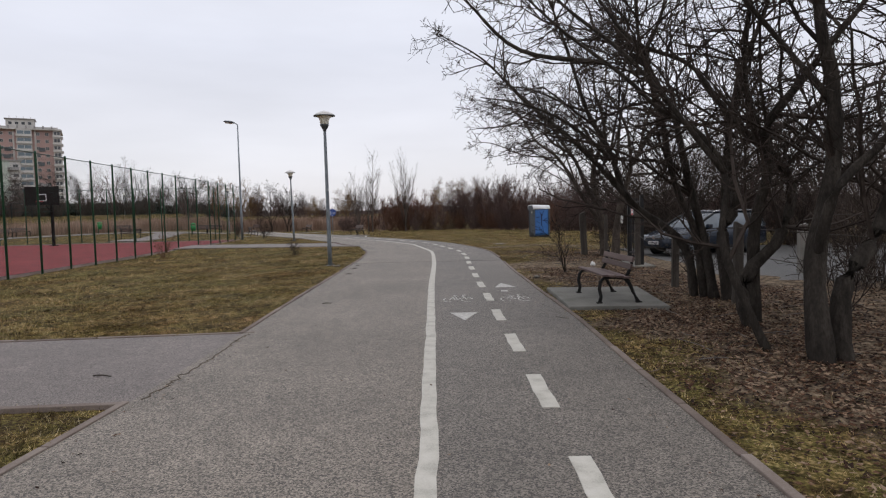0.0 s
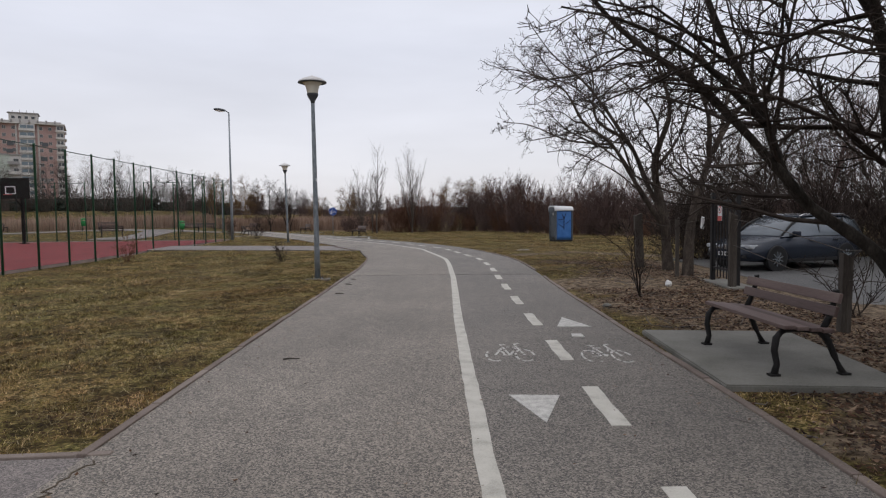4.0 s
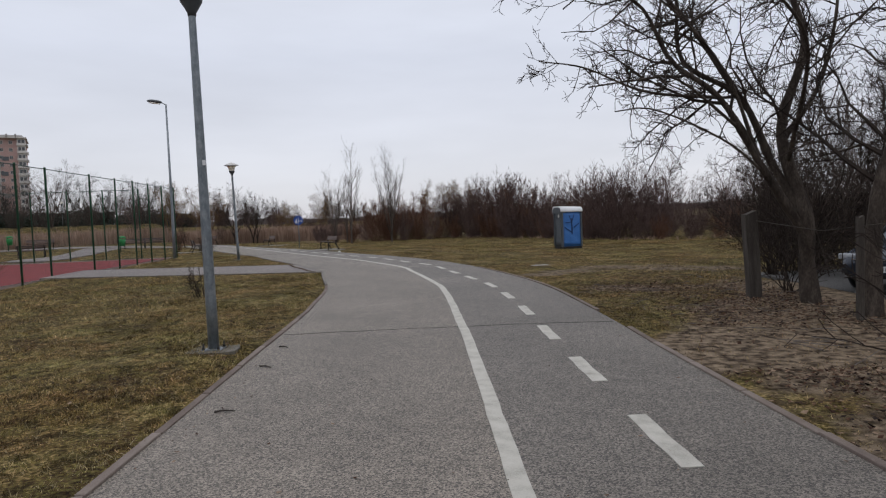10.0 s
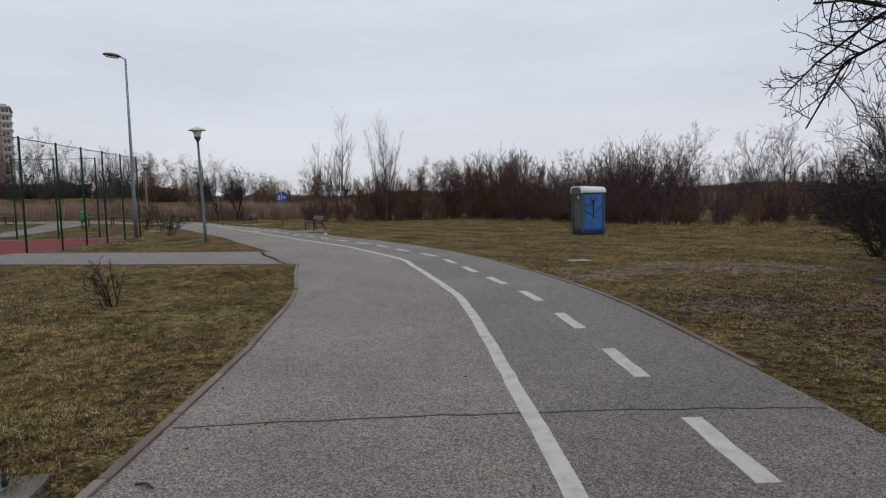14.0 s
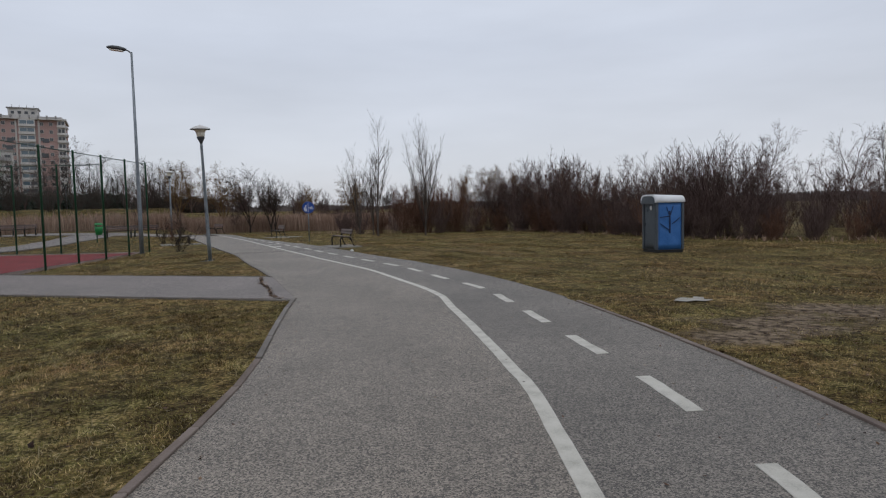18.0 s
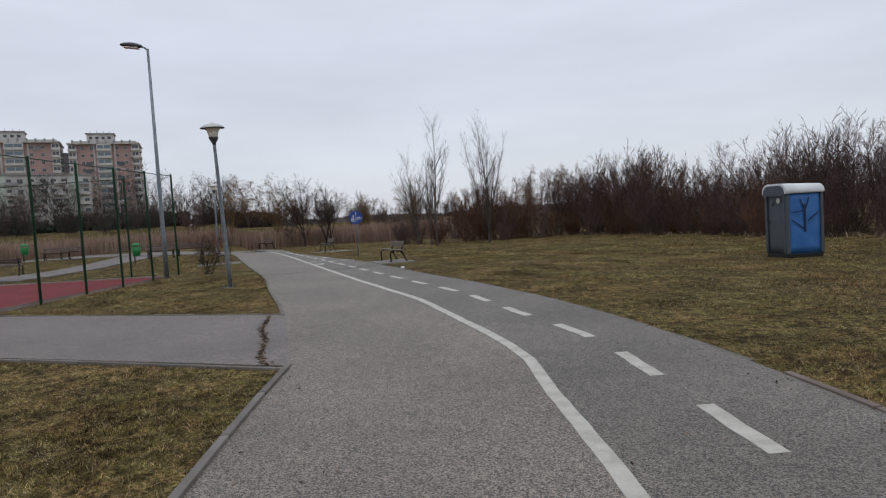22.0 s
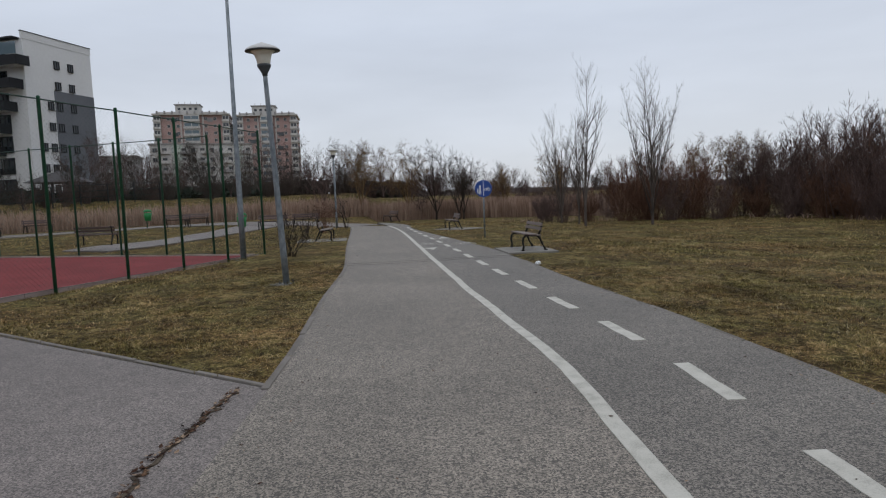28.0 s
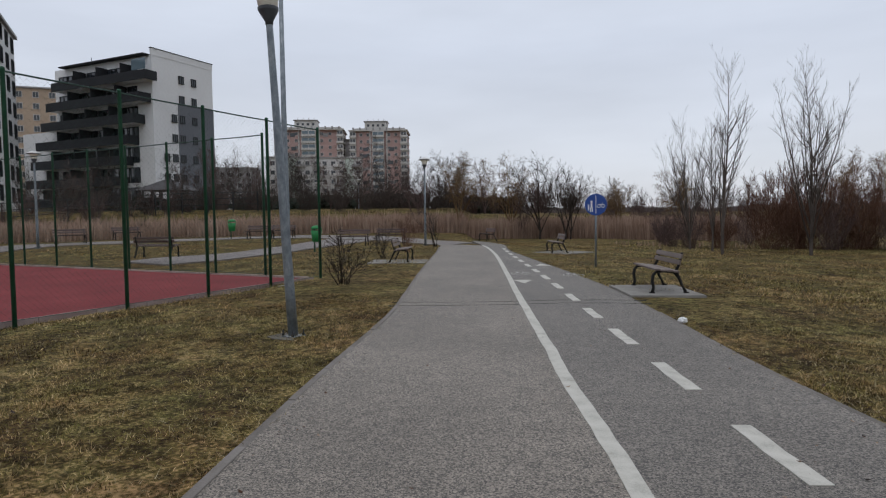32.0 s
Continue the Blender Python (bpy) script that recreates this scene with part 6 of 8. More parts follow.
def plant(meshes, name, label, x, y, s, turn, group, category="bush", sz=None, z=None):
    root = thing(name, label, category, Matrix.Translation((x, y, (ground_z(x, y) if z is None else z) - 0.05)) @ Matrix.Rotation(turn, 4, "Z") @ Matrix.Diagonal((s, s, sz or s, 1)), group)
    for nm, me in meshes:
        o = new(nm, me)
        o.parent = root
    return root


def poplar(seed, h, stems, lean):
    """A slender poplar: a straight leader with long limbs swept upwards, or several that part some way up."""
    w = Wood(seed, 0.0052)
    spec = [(5.5, 0.27, 34, 0.12, 0.24, 0.03, 0.7), (5.5, 0.36, 28, 0.12, 0.14, 0.05, 0.3)]
    w.limb(w.run(np.array((0, 0, -0.1)), np.array((0.0, 0, 1.0)), h, 9, 0.02, 0.02), 0.075, 0.006, spec)
    leader = len(w.TV), len(w.TF)
    for k in range(stems):
        a = k * 2.4 + 0.6 * w.rng.rand()
        foot = h * (0.03 + 0.3 * w.rng.rand())
        start = np.array((0.0, 0, foot))
        tilt = lean * (0.5 + w.rng.rand())
        w.limb(w.run(start, unit(np.array((tilt * math.cos(a), tilt * math.sin(a), 1.0))), (h - foot) * (0.6 + 0.34 * w.rng.rand()), 8, 0.025, 0.05), 0.04, 0.005,
               [(5.0, 0.2, 30, 0.12, 0.2, 0.04, 0.5), (5.0, 0.4, 28, 0.12, 0.14, 0.05, 0.3)])
    shift = len(w.CV) - leader[0]
    w.CV += w.TV[leader[0]:]
    w.CF += [tuple(i + shift for i in f) for f in w.TF[leader[1]:]]
    return w.TV[:leader[0]], w.TF[:leader[1]], w.CV, w.CF


def stem_tree(seed, h, stems, tilt, r, fork=0.12, droop=0.03, thick=1.0):
    """A bare tree that forks low into a few rising limbs with fine twigs."""
    w = Wood(seed, 0.008)
    top = w.run(np.array((0, 0, -0.1)), np.array((0.08 * w.rng.randn(), 0.08 * w.rng.randn(), 1.0)), h * fork + 0.1, 3, 0.06, 0.02)
    w.limb(top, r, r * 0.8, [])
    for k in range(stems):
        a, b = k * 6.28 / stems + w.rng.rand(), tilt * (0.4 + 0.8 * w.rng.rand())
        d = np.array((math.sin(b) * math.cos(a), math.sin(b) * math.sin(a), math.cos(b)))
        w.limb(w.run(top[-1] * np.array((1, 1, 0.8 + 0.2 * w.rng.rand())), d, h * (1 - fork) * (0.7 + 0.35 * w.rng.rand()), 7, 0.09, 0.05), r * 0.55, 0.01,
               [(3.8 * thick, 0.34, 38, 0.07, 0.14, 0.09, 0.6), (4.8 * thick, 0.42, 38, droop, 0.12, 0.12, 0.4), (3.8 * thick, 0.5, 38, droop, 0.15, 0.14, 0.3)])
    return w.TV, w.TF, w.CV, w.CF


B_BROWN = [bush_mesh("bush_brown", far_bush(s, 4.9, 32, 0.56, M_BROWNTWIG), M_BROWNTWIG) for s in (41, 42, 43)]
B_RED = [bush_mesh("bush_red", far_bush(s, 4.2, 34, 0.6, M_REDTWIG), M_REDTWIG) for s in (44, 45)]
B_TREE = [bush_mesh("far_tree", stem_tree(s, 7.4, 5, 0.42, 0.10, 0.08, 0.07), M_BROWNTWIG) for s in (46, 47, 54)]
B_YEL = [bush_mesh("willow", stem_tree(s, 6.2, 5, 0.5, 0.12, 0.2, -0.12, 1.6), M_YELLOWTWIG) for s in (48, 55)]
B_POP = [bush_mesh("poplar", poplar(s, 8.0, k, v), M_GREYTWIG) for s, k, v in ((49, 4, 0.16), (50, 11, 0.3))]
B_DARK = [bush_mesh("dark_tree", stem_tree(s, 6.5, 4, 0.32, 0.10, 0.1, 0.05, 1.05), M_TWIG) for s in (51, 56)]
B_DARKB = [bush_mesh("bush_dark", far_bush(s, 4.6, 22, 0.62, M_DUSKTWIG), M_DUSKTWIG) for s in (52, 53)]
rb = random.Random(7)

plant(B_POP[0], "poplar", "slender bare poplar with upright twigs", -9.1, 64.2, 1.0, 0.4, "poplars", "tree", 0.97)
plant(B_POP[1], "poplar", "slender bare poplar with several upright stems", -6.0, 66.0, 0.98, 2.0, "poplars", "tree", 0.94)
plant(B_POP[1], "poplar", "small bare poplar with many stems", -11.0, 67.0, 0.74, 0.7, "poplars", "tree")
plant(B_POP[0], "poplar", "small bare poplar with thin upright stems", -9.9, 66.4, 0.72, 3.0, "poplars", "tree")
for x, y, k, s in ((-30.8, 77.4, "y", 0.95), (-27.5, 80.5, "y", 1.0), (-24.3, 78.7, "d", 0.95), (-22.6, 79.6, "d", 0.85), (-22.0, 79.1, "d", 0.8), (-20.0, 84.0, "y", 0.7), (-17.5, 92, "y", 0.9), (-33.5, 75.5, "b", 0.7), (-26.0, 79.5, "b", 0.5)):
    meshes, nm = {"y": (rb.choice(B_YEL), "willow_tree"), "d": (rb.choice(B_DARK), "bare_tree"), "b": (B_TREE[0], "bare_tree")}[k]
    plant(meshes, nm, "bare straw-coloured willow beyond the path" if k == "y" else "bare dark tree at the reed edge", x, y, s, rb.uniform(0, 6.28), "reed-edge trees", "tree")

# single bushes behind the poplars
RUSSET, BROWN = "bare russet bush at the lawn's far edge", "bare brown bush at the lawn's far edge"
for x, y, s, red in ((-12.8, 71.0, 0.45, 0), (-11.6, 69.6, 0.5, 0), (-13.8, 73.5, 0.4, 0), (-10.3, 70.6, 0.6, 1), (-8.0, 70.4, 0.95, 1), (-6.6, 71.4, 1.05, 1), (-7.2, 73.0, 1.1, 1), (-5.2, 73.0, 1.1, 1), (-4.2, 71.8, 0.9, 1), (-5.4, 70.6, 0.6, 0), (-4.0, 74.0, 0.85, 0),
                     (-3.0, 70.8, 0.5, 0), (-2.4, 72.6, 0.55, 1), (-1.7, 74.4, 0.95, 0), (-0.7, 75.8, 1.0, 0), (-9.6, 75.0, 0.6, 0), (-14.8, 76.5, 0.42, 0)):
    plant(rb.choice(B_RED if red else B_BROWN), "bare_bush", RUSSET if red else BROWN, x, y, s, rb.uniform(0, 6.28), "thicket bushes")
plant(B_YEL[0], "willow_tree", "bare round willow behind the thicket", -5.0, 108.0, 1.15, 1.0, "thicket trees", "tree")
plant(B_YEL[1], "willow_tree", "bare round willow behind the thicket", -2.0, 107.0, 1.15, 2.2, "thicket trees", "tree")
plant(B_YEL[0], "willow_tree", "bare round willow behind the thicket", 1.0, 107.5, 1.15, 3.9, "thicket trees", "tree")

# the thicket: bushes in front, taller trees behind, round to the far side of the lawn
hedge = even([(-0.6, 73.0), (4.0, 68.0), (7.0, 62.0), (10.0, 55.8), (13.5, 54.3), (18.5, 53.0), (24.0, 49.0)], 1.75)
for k, (x, y) in enumerate(hedge):
    tall = np.interp(x, [-0.6, 0.6, 3.0, 4.8, 5.6, 7.9, 8.6, 10.2, 11.8, 13.4, 20, 32], [4.9, 6.0, 6.2, 5.6, 4.5, 4.2, 5.4, 5.9, 3.9, 2.9, 3.0, 3.4])
    for row in range(3):
        ox, oy = rb.uniform(-0.6, 0.6), row * 1.7 + rb.uniform(-0.6, 0.6)
        red = rb.random() < (0.3 if x < 8 else 0.12)
        size = tall / 4.9 * (rb.uniform(0.5, 0.68) if row == 0 else rb.uniform(0.86, 1.04))
        plant(rb.choice(B_RED if red else B_BROWN), "bare_bush", RUSSET if red else BROWN, x + ox + row * 0.9, y + oy, max(size, 0.42), rb.uniform(0, 6.28), "thicket bushes")
for k in range(16):
    plant(rb.choice(B_BROWN), "bare_bush", "bare brown bush behind the dry reeds", 14 + 2.1 * k + rb.uniform(-0.8, 0.8), 69 - 0.5 * k + rb.uniform(-1.5, 1.5), rb.uniform(0.72, 0.95), rb.uniform(0, 6.28), "thicket bushes")
for x, y, s in ((1.8, 75.5, 0.76), (4.6, 72.5, 0.78), (9.6, 63.5, 0.74), (12.2, 60.6, 0.72), (15.0, 62.5, 0.86), (17.5, 65.6, 0.8), (19.5, 60, 0.8), (22.5, 61.5, 0.86), (25, 57.5, 0.84), (28.5, 58, 0.86), (32, 53.5, 0.85), (36, 51, 0.85), (41, 49, 1.0), (45, 44, 1.0), (47, 38, 1.0)):
    plant(rb.choice(B_TREE), "bare_tree", "bare brown tree behind the thicket", x, y, s, rb.uniform(0, 6.28), "thicket trees", "tree")
for x, y, s in ((21, 47, 0.8), (23, 42, 0.9), (25, 37, 1.0), (26, 32, 1.0), (19, 50, 0.8)):
    plant(rb.choice(B_BROWN), "bare_bush", BROWN, x, y, s, rb.uniform(0, 6.28), "thicket bushes")
# dark growth beyond the parked car
for x, y, s in ((12.2, 28.8, 1.0), (14.4, 29.2, 1.1), (16.4, 28.6, 1.05), (18.6, 28.0, 1.1), (20.6, 26.5, 1.1), (22.0, 24.0, 1.1), (22.6, 21.0, 1.1), (23.0, 18.0, 1.1)):
    plant(rb.choice(B_DARKB), "bare_bush", "dense dark bare bush beyond the parked car", x, y, s, rb.uniform(0, 6.28), "yard bushes")
for x, y, s in ((13.0, 30.5, 1.0), (15.5, 31.0, 1.1), (18.0, 30.0, 1.15), (20.5, 29.0, 1.1), (23.0, 26.5, 1.15), (24.5, 22.5, 1.15), (10.6, 30.0, 0.85)):
    plant(rb.choice(B_DARK), "bare_tree", "bare dark tree beyond the parked car", x, y, s, rb.uniform(0, 6.28), "yard trees", "tree")
# growth behind the yard
for x, y in ((8.5, 29.6), (10.5, 31.2), (12.6, 31.0), (14.8, 31.6), (17.2, 31.4), (19.5, 31.8), (22, 31.5), (24.5, 29), (25.5, 26), (25.6, 22.5), (25.8, 19), (8.6, 15.2), (10.8, 14.6), (13.2, 14.8), (15.8, 14.2), (18.5, 14.6), (21.2, 14.3), (24, 15.5)):
    plant(rb.choice(B_DARKB), "bare_bush", "dark bare bush at the yard's edge", x + rb.uniform(-0.4, 0.4), y + rb.uniform(-0.4, 0.4), rb.uniform(0.7, 1.0), rb.uniform(0, 6.28), "yard bushes")
for k in range(20):
    plant(rb.choice(B_BROWN), "bare_bush", "bare brown bush beyond the reeds", -42 + 1.75 * k + rb.uniform(-1, 1), 96 + rb.uniform(-3, 4), rb.uniform(0.5, 0.75), rb.uniform(0, 6.28), "reed-edge bushes")
for k in range(8):
    x, y = rb.uniform(24, 34), rb.uniform(8, 34)
    plant(rb.choice(B_BROWN), "bare_bush", "bare brown bush behind the yard", x, y, rb.uniform(0.7, 1.1), rb.uniform(0, 6.28), "yard bushes")
for x, y, s in ((13, 12, 0.9), (17, 17, 1.0), (15, 22, 0.9), (20, 26, 1.0), (12.5, 30, 0.8), (11, 8, 0.9), (24, 14, 1.1), (24, 31, 1.1), (18, 34, 0.9)):
    plant(rb.choice(B_TREE), "bare_tree", "bare brown tree behind the yard", x, y, s, rb.uniform(0, 6.28), "yard trees", "tree")

# ---- reeds ----
def reeds(name, n, inside, xr, yr, seed, h=2.1):
    rr = np.random.RandomState(seed)
    x, y = rr.uniform(*xr, n), rr.uniform(*yr, n)
    keep = inside(x, y)
    x, y = x[keep], y[keep]
    n = len(x)
    z = land(x, y)
    hh = h * (0.7 + 0.4 * rr.rand(n)) * np.interp(x, [-60, -46, -36, -28], [0.65, 0.7, 0.8, 0.95])
    a = rr.rand(n) * 6.283
    w = 0.011 + 0.012 * rr.rand(n)
    lx, ly = 0.16 * rr.randn(n), 0.16 * rr.randn(n)
    cx, cy = np.cos(a) * w, np.sin(a) * w
    V = np.stack([np.stack([x - cx, y - cy, z], 1), np.stack([x + cx, y + cy, z], 1), np.stack([x + lx * 0.4 + cx, y + ly * 0.4 + cy, z + hh * 0.65], 1),
                  np.stack([x + lx * 0.4 - cx, y + ly * 0.4 - cy, z + hh * 0.65], 1), np.stack([x + lx, y + ly, z + hh], 1)], 1).reshape(-1, 3)
    k = np.arange(n) * 5
    F = [(i, i + 1, i + 2, i + 3) for i in k.tolist()] + [(i + 3, i + 2, i + 4) for i in k.tolist()]
    ob = raw(name, V.tolist(), F, M_REED)
    return tagged(ob, "dense dry straw-coloured reed bed", "reeds", kind="stuff")


def reed_area(x, y):
    edge = np.interp(x, [-90, -60, -44, -41, -36, -30, -24, -18, -10, 0], [30, 34, 44, 60, 70, 76.5, 80, 80, 79, 79])
    d = y - edge
    p = (x + 4) * -0.79 + (y - 36) * 0.61
    return (d > 0) & ((d < 6) | (np.random.RandomState(1).rand(len(x)) < 0.25)) & (p < 51) & (y < 100)


reeds("reed_bed", 300000, reed_area, (-62, -10), (34, 100), 61, 1.75)
reeds("dry_grass_fringe", 7000, lambda x, y: np.abs(y - np.interp(x, [-16, -8, -1.5, 4, 7, 10, 13.5, 18.5, 24, 40], [71, 72, 74, 67, 61, 54.8, 53.3, 52.0, 48.0, 44.0])) < 1.6, (-16, 34), (44, 77), 62, 0.3)

# ---- far buildings ----
def window_grid(root, m, w, h, storeys, bays, z0, storey_h, size, sill=0.95, skip=None, frame_mat=M_WALLWHITE, blind=0.2, seed=0):
    """Windows with frames, set into a wall that faces its own -y."""
    rr = random.Random(seed)
    fr = pn = None
    for s in range(storeys):
        for b in range(bays):
            if skip and skip(s, b):
                continue
            x = (b + 0.5) / bays * w - w / 2
            z = z0 + s * storey_h + sill + size[1] / 2
            mm = m @ Matrix.Translation((x, 0, z))
            if fr is None:
                bmf = bmesh.new()
                for cx, cz, sx, sz in ((0, size[1] / 2, size[0] + 0.16, 0.1), (0, -size[1] / 2, size[0] + 0.16, 0.1), (-size[0] / 2, 0, 0.1, size[1]), (size[0] / 2, 0, 0.1, size[1]), (0, 0, 0.06, size[1])):
                    box(bmf, cx, -0.02, cz, sx, 0.16, sz)
                fr = part("window", bmf, frame_mat, root)
                fr.matrix_basis = mm
                pn = part("pane", boxed(0, 0.0, 0, size[0], 0.06, size[1]), M_PANE, fr)
            else:
                f2 = again(fr, root, mm)
                again(pn, f2)


def apartment_white(x, y, z, turn):
    """A new white block: stepped dark balconies on its long side, a half-grey gable."""
    root = thing("apartment_building", "white and grey apartment block with long dark balconies", "building", Matrix.Translation((x, y, z)) @ Matrix.Rotation(turn, 4, "Z"))
    # own axes: corner at the origin, long side runs along -x and faces -y, gable faces +x
    LX, LY, SH = 22.0, 11.6, 3.0
    H = SH * 8 + 0.6
    part("wall", boxed(-LX / 2, LY / 2, H / 2 - 1, LX, LY, H + 2), M_WALLWHITE, root)
    part("low_wing", boxed(-LX - 4.5, LY / 2, SH * 2.5 - 1, 9.0, LY, SH * 5 + 2), M_WALLWHITE, root)
    part("roof_edge", boxed(-LX / 2 + 1, -0.3, H + 0.05, LX - 3, 1.6, 0.18), M_ANTHRA, root)
    part("parapet", boxed(-0.1, LY / 2, H + 0.5, 0.3, LY + 0.1, 1.0), M_WALLWHITE, root)
    part("parapet_cap", boxed(-0.1, LY / 2, H + 1.04, 0.42, LY + 0.3, 0.1), M_ANTHRA, root)
    part("grey_field", boxed(0.03, 8.05, SH * 3.15 + 1.2, 0.12, 7.1, SH * 5.0), M_WALLGREY, root, "grey rendered wall field")
    mg = Matrix.Translation((0.09, 0, 0)) @ Matrix.Rotation(radians(90), 4, "Z")
    for k, (cy, floors) in enumerate(((2.1, (2, 3)), (3.7, (1, 2, 3, 4, 5)), (5.2, range(8)), (7.6, range(8)))):
        window_grid(root, mg @ Matrix.Translation((cy, -0.03, 0)), 0.01, 1, 8, 1, -0.6, SH, (0.8, 1.1), 0.9, (lambda s, b, floors=floors: s not in floors), M_ANTHRA, seed=k)
    window_grid(root, Matrix.Translation((-LX / 2 - 1, -0.06, 0)), LX - 4, 1, 8, 8, -0.1, SH, (1.9, 2.2), 0.25, None, M_ANTHRA, seed=5)
    for s in range(1, 8):
        step = 7 - s
        hi, lo = 1.0 - 1.4 * min(step, 5), -20.0 - 1.5 * step
        L, cx, zz = hi - lo, (hi + lo) / 2, s * SH - 0.1
        bal = part("balcony", boxed(cx, -1.0, zz, L, 2.0, 0.22), M_WALLWHITE, root)
        part("balcony_panel", boxed(cx, -2.02, zz + 0.45, L, 0.08, 1.35), M_ANTHRA, bal, "dark balcony panel")
        part("balcony_end", boxed(hi, -1.0, zz + 0.45, 0.08, 2.0, 1.35), M_ANTHRA, bal)
        for k in range(3):
            part("partition", boxed(cx - L / 4 + k * L / 4, -1.0, zz + 1.4, 0.1, 1.9, 2.4), M_ANTHRA, bal)
    part("corner_screen", boxed(-0.4, -1.95, 7 * SH + 1.9, 2.8, 0.06, 1.6), M_BALGLASS, root)
    part("aerial", bar([(-20, 5, H), (-20, 5, H + 3)], 0.05, 5), M_DARKSTEEL, root)
    return root


apartment_white(-90.5, 88.2, 0.9, radians(9))


def block(name, label, x, y, z, turn, w, d, storeys, sh, wall, bays, size, frame_mat=M_CREAM, extra=None, group=""):
    root = thing(name, label, "building", Matrix.Translation((x, y, z)) @ Matrix.Rotation(turn, 4, "Z"), group)
    H = storeys * sh + 0.5
    part("wall", boxed(0, d / 2, H / 2 - 1.0, w, d, H + 2.0), wall, root)
    part("roof", boxed(0, d / 2, H + 0.2, w + 0.8, d + 0.8, 0.4), M_DULL, root)
    window_grid(root, Matrix.Translation((0, -0.05, 0)), w, 1, storeys, bays, 0.2, sh, size, 0.9, None, frame_mat, seed=storeys)
    side_bays = max(2, int(d / 4))
    window_grid(root, Matrix.Translation((w / 2 + 0.05, d / 2, 0)) @ Matrix.Rotation(radians(90), 4, "Z"), d, 1, storeys, side_bays, 0.2, sh, size, 0.9, None, frame_mat, seed=storeys + 1)
    if extra:
        extra(root, w, d, storeys, sh, H)
    return root


def pink_extra(root, w, d, storeys, sh, H):
    """Cream corner loggias and a cream bay between pink fields, a bracketed cornice and a set-back top."""
    rr = random.Random(int(w * 10))
    for k, (cx, cw, out) in enumerate(((-w / 2 + 1.2, 3.0, 0.9), (0.0, w * 0.21, 1.7), (w / 2 - 1.2, 3.0, 0.9))):
        part("bay", boxed(cx, -out / 2, H / 2, cw, out, H), M_CREAM, root, "cream rendered bay")
        slab = glaz = None
        for s in range(storeys):
            z = 0.5 + s * sh
            m = Matrix.Translation((cx, -out, z))
            if slab is None:
                slab = part("balcony", boxed(0, -0.35, 0.45, cw + 0.3, 0.7, 1.0), M_CREAM, root)
                slab.matrix_basis = m
                glaz = part("bay_glazing", boxed(0, -0.08, 1.75, cw - 0.7, 0.1, 1.45), M_BALGLASS if k == 1 else M_PANE, slab)
                mull = part("mullion", boxed(0, -0.14, 1.75, 0.22, 0.1, 1.45), M_CREAM, slab)
            else:
                s2 = again(slab, root, m)
                again(glaz, s2)
                again(mull, s2)
    for cx in (-w * 0.15, w * 0.15):
        part("pier", boxed(cx, -0.14, H / 2, 0.6, 0.28, H), M_CREAM, root)
    for cx in (-w * 0.25, w * 0.25):
        for s in range(storeys):
            if rr.random() < 0.4:
                part("loggia", boxed(cx + rr.uniform(-1, 1), -0.1, 1.3 + s * sh, 2.4, 0.24, 1.7), M_DULL if rr.random() < 0.5 else M_PANE, root)
    # the side walls carry loggias too
    for s in range(storeys):
        part("loggia", boxed(w / 2 + 0.12, d * 0.3, 1.3 + s * sh, 0.3, 2.6, 1.9), M_PANE, root)
        part("side_balcony", boxed(w / 2 + 0.5, d * 0.3, 0.9 + s * sh, 1.0, 3.2, 1.0), M_CREAM, root)
    part("cornice", boxed(0, d / 2 - 0.4, H + 0.1, w + 1.4, d + 2.6, 0.6), M_CREAM, root)
    part("parapet", boxed(0, d / 2, H + 0.9, w - 1.5, d - 1.5, 1.0), M_CREAM, root)
    for k in range(int(w / 3.2)):
        part("bracket", boxed(-w / 2 + 1.6 + 3.2 * k, -1.5, H + 0.9, 0.6, 1.4, 1.1), M_DULL, root)
    pent = part("penthouse", boxed(-w * 0.05, 4.5, H + 2.4, 10.5, 8.0, 4.2), M_CREAM, root)
    for k in range(4):
        part("penthouse_window", boxed(-w * 0.05 - 3.6 + 2.4 * k, 0.48, H + 2.7, 1.2, 0.1, 1.1), M_PANE, pent)
    part("penthouse_roof", boxed(-w * 0.05, 4.5, H + 4.65, 11.5, 9.0, 0.35), M_DULL, root)
    for k in range(4):
        part("aerial", bar([(-w * 0.05 - 4 + 2.6 * k, 3, H + 4.8), (-w * 0.05 - 4 + 2.6 * k, 3, H + 6.2)], 0.09, 4), M_DULL, root)


block("apartment_tower", "pink and cream apartment tower with glazed bays", -198.0, 268.0, 4.0, radians(33), 27, 18, 12, 3.2, M_PINK, 8, (1.3, 1.4), M_CREAM, pink_extra, "pink towers")
block("apartment_tower", "pink and cream apartment tower with glazed bays", -224.0, 247.5, 4.0, radians(38), 32, 18, 12, 3.25, M_PINK, 8, (1.3, 1.4), M_CREAM, pink_extra, "pink towers")


block("apartment_link", "grey stair link between the pink towers", -213.0, 262.0, 4.0, radians(36), 8, 10, 11, 3.15, M_DULL, 2, (2.2, 2.0), M_DULL, None)


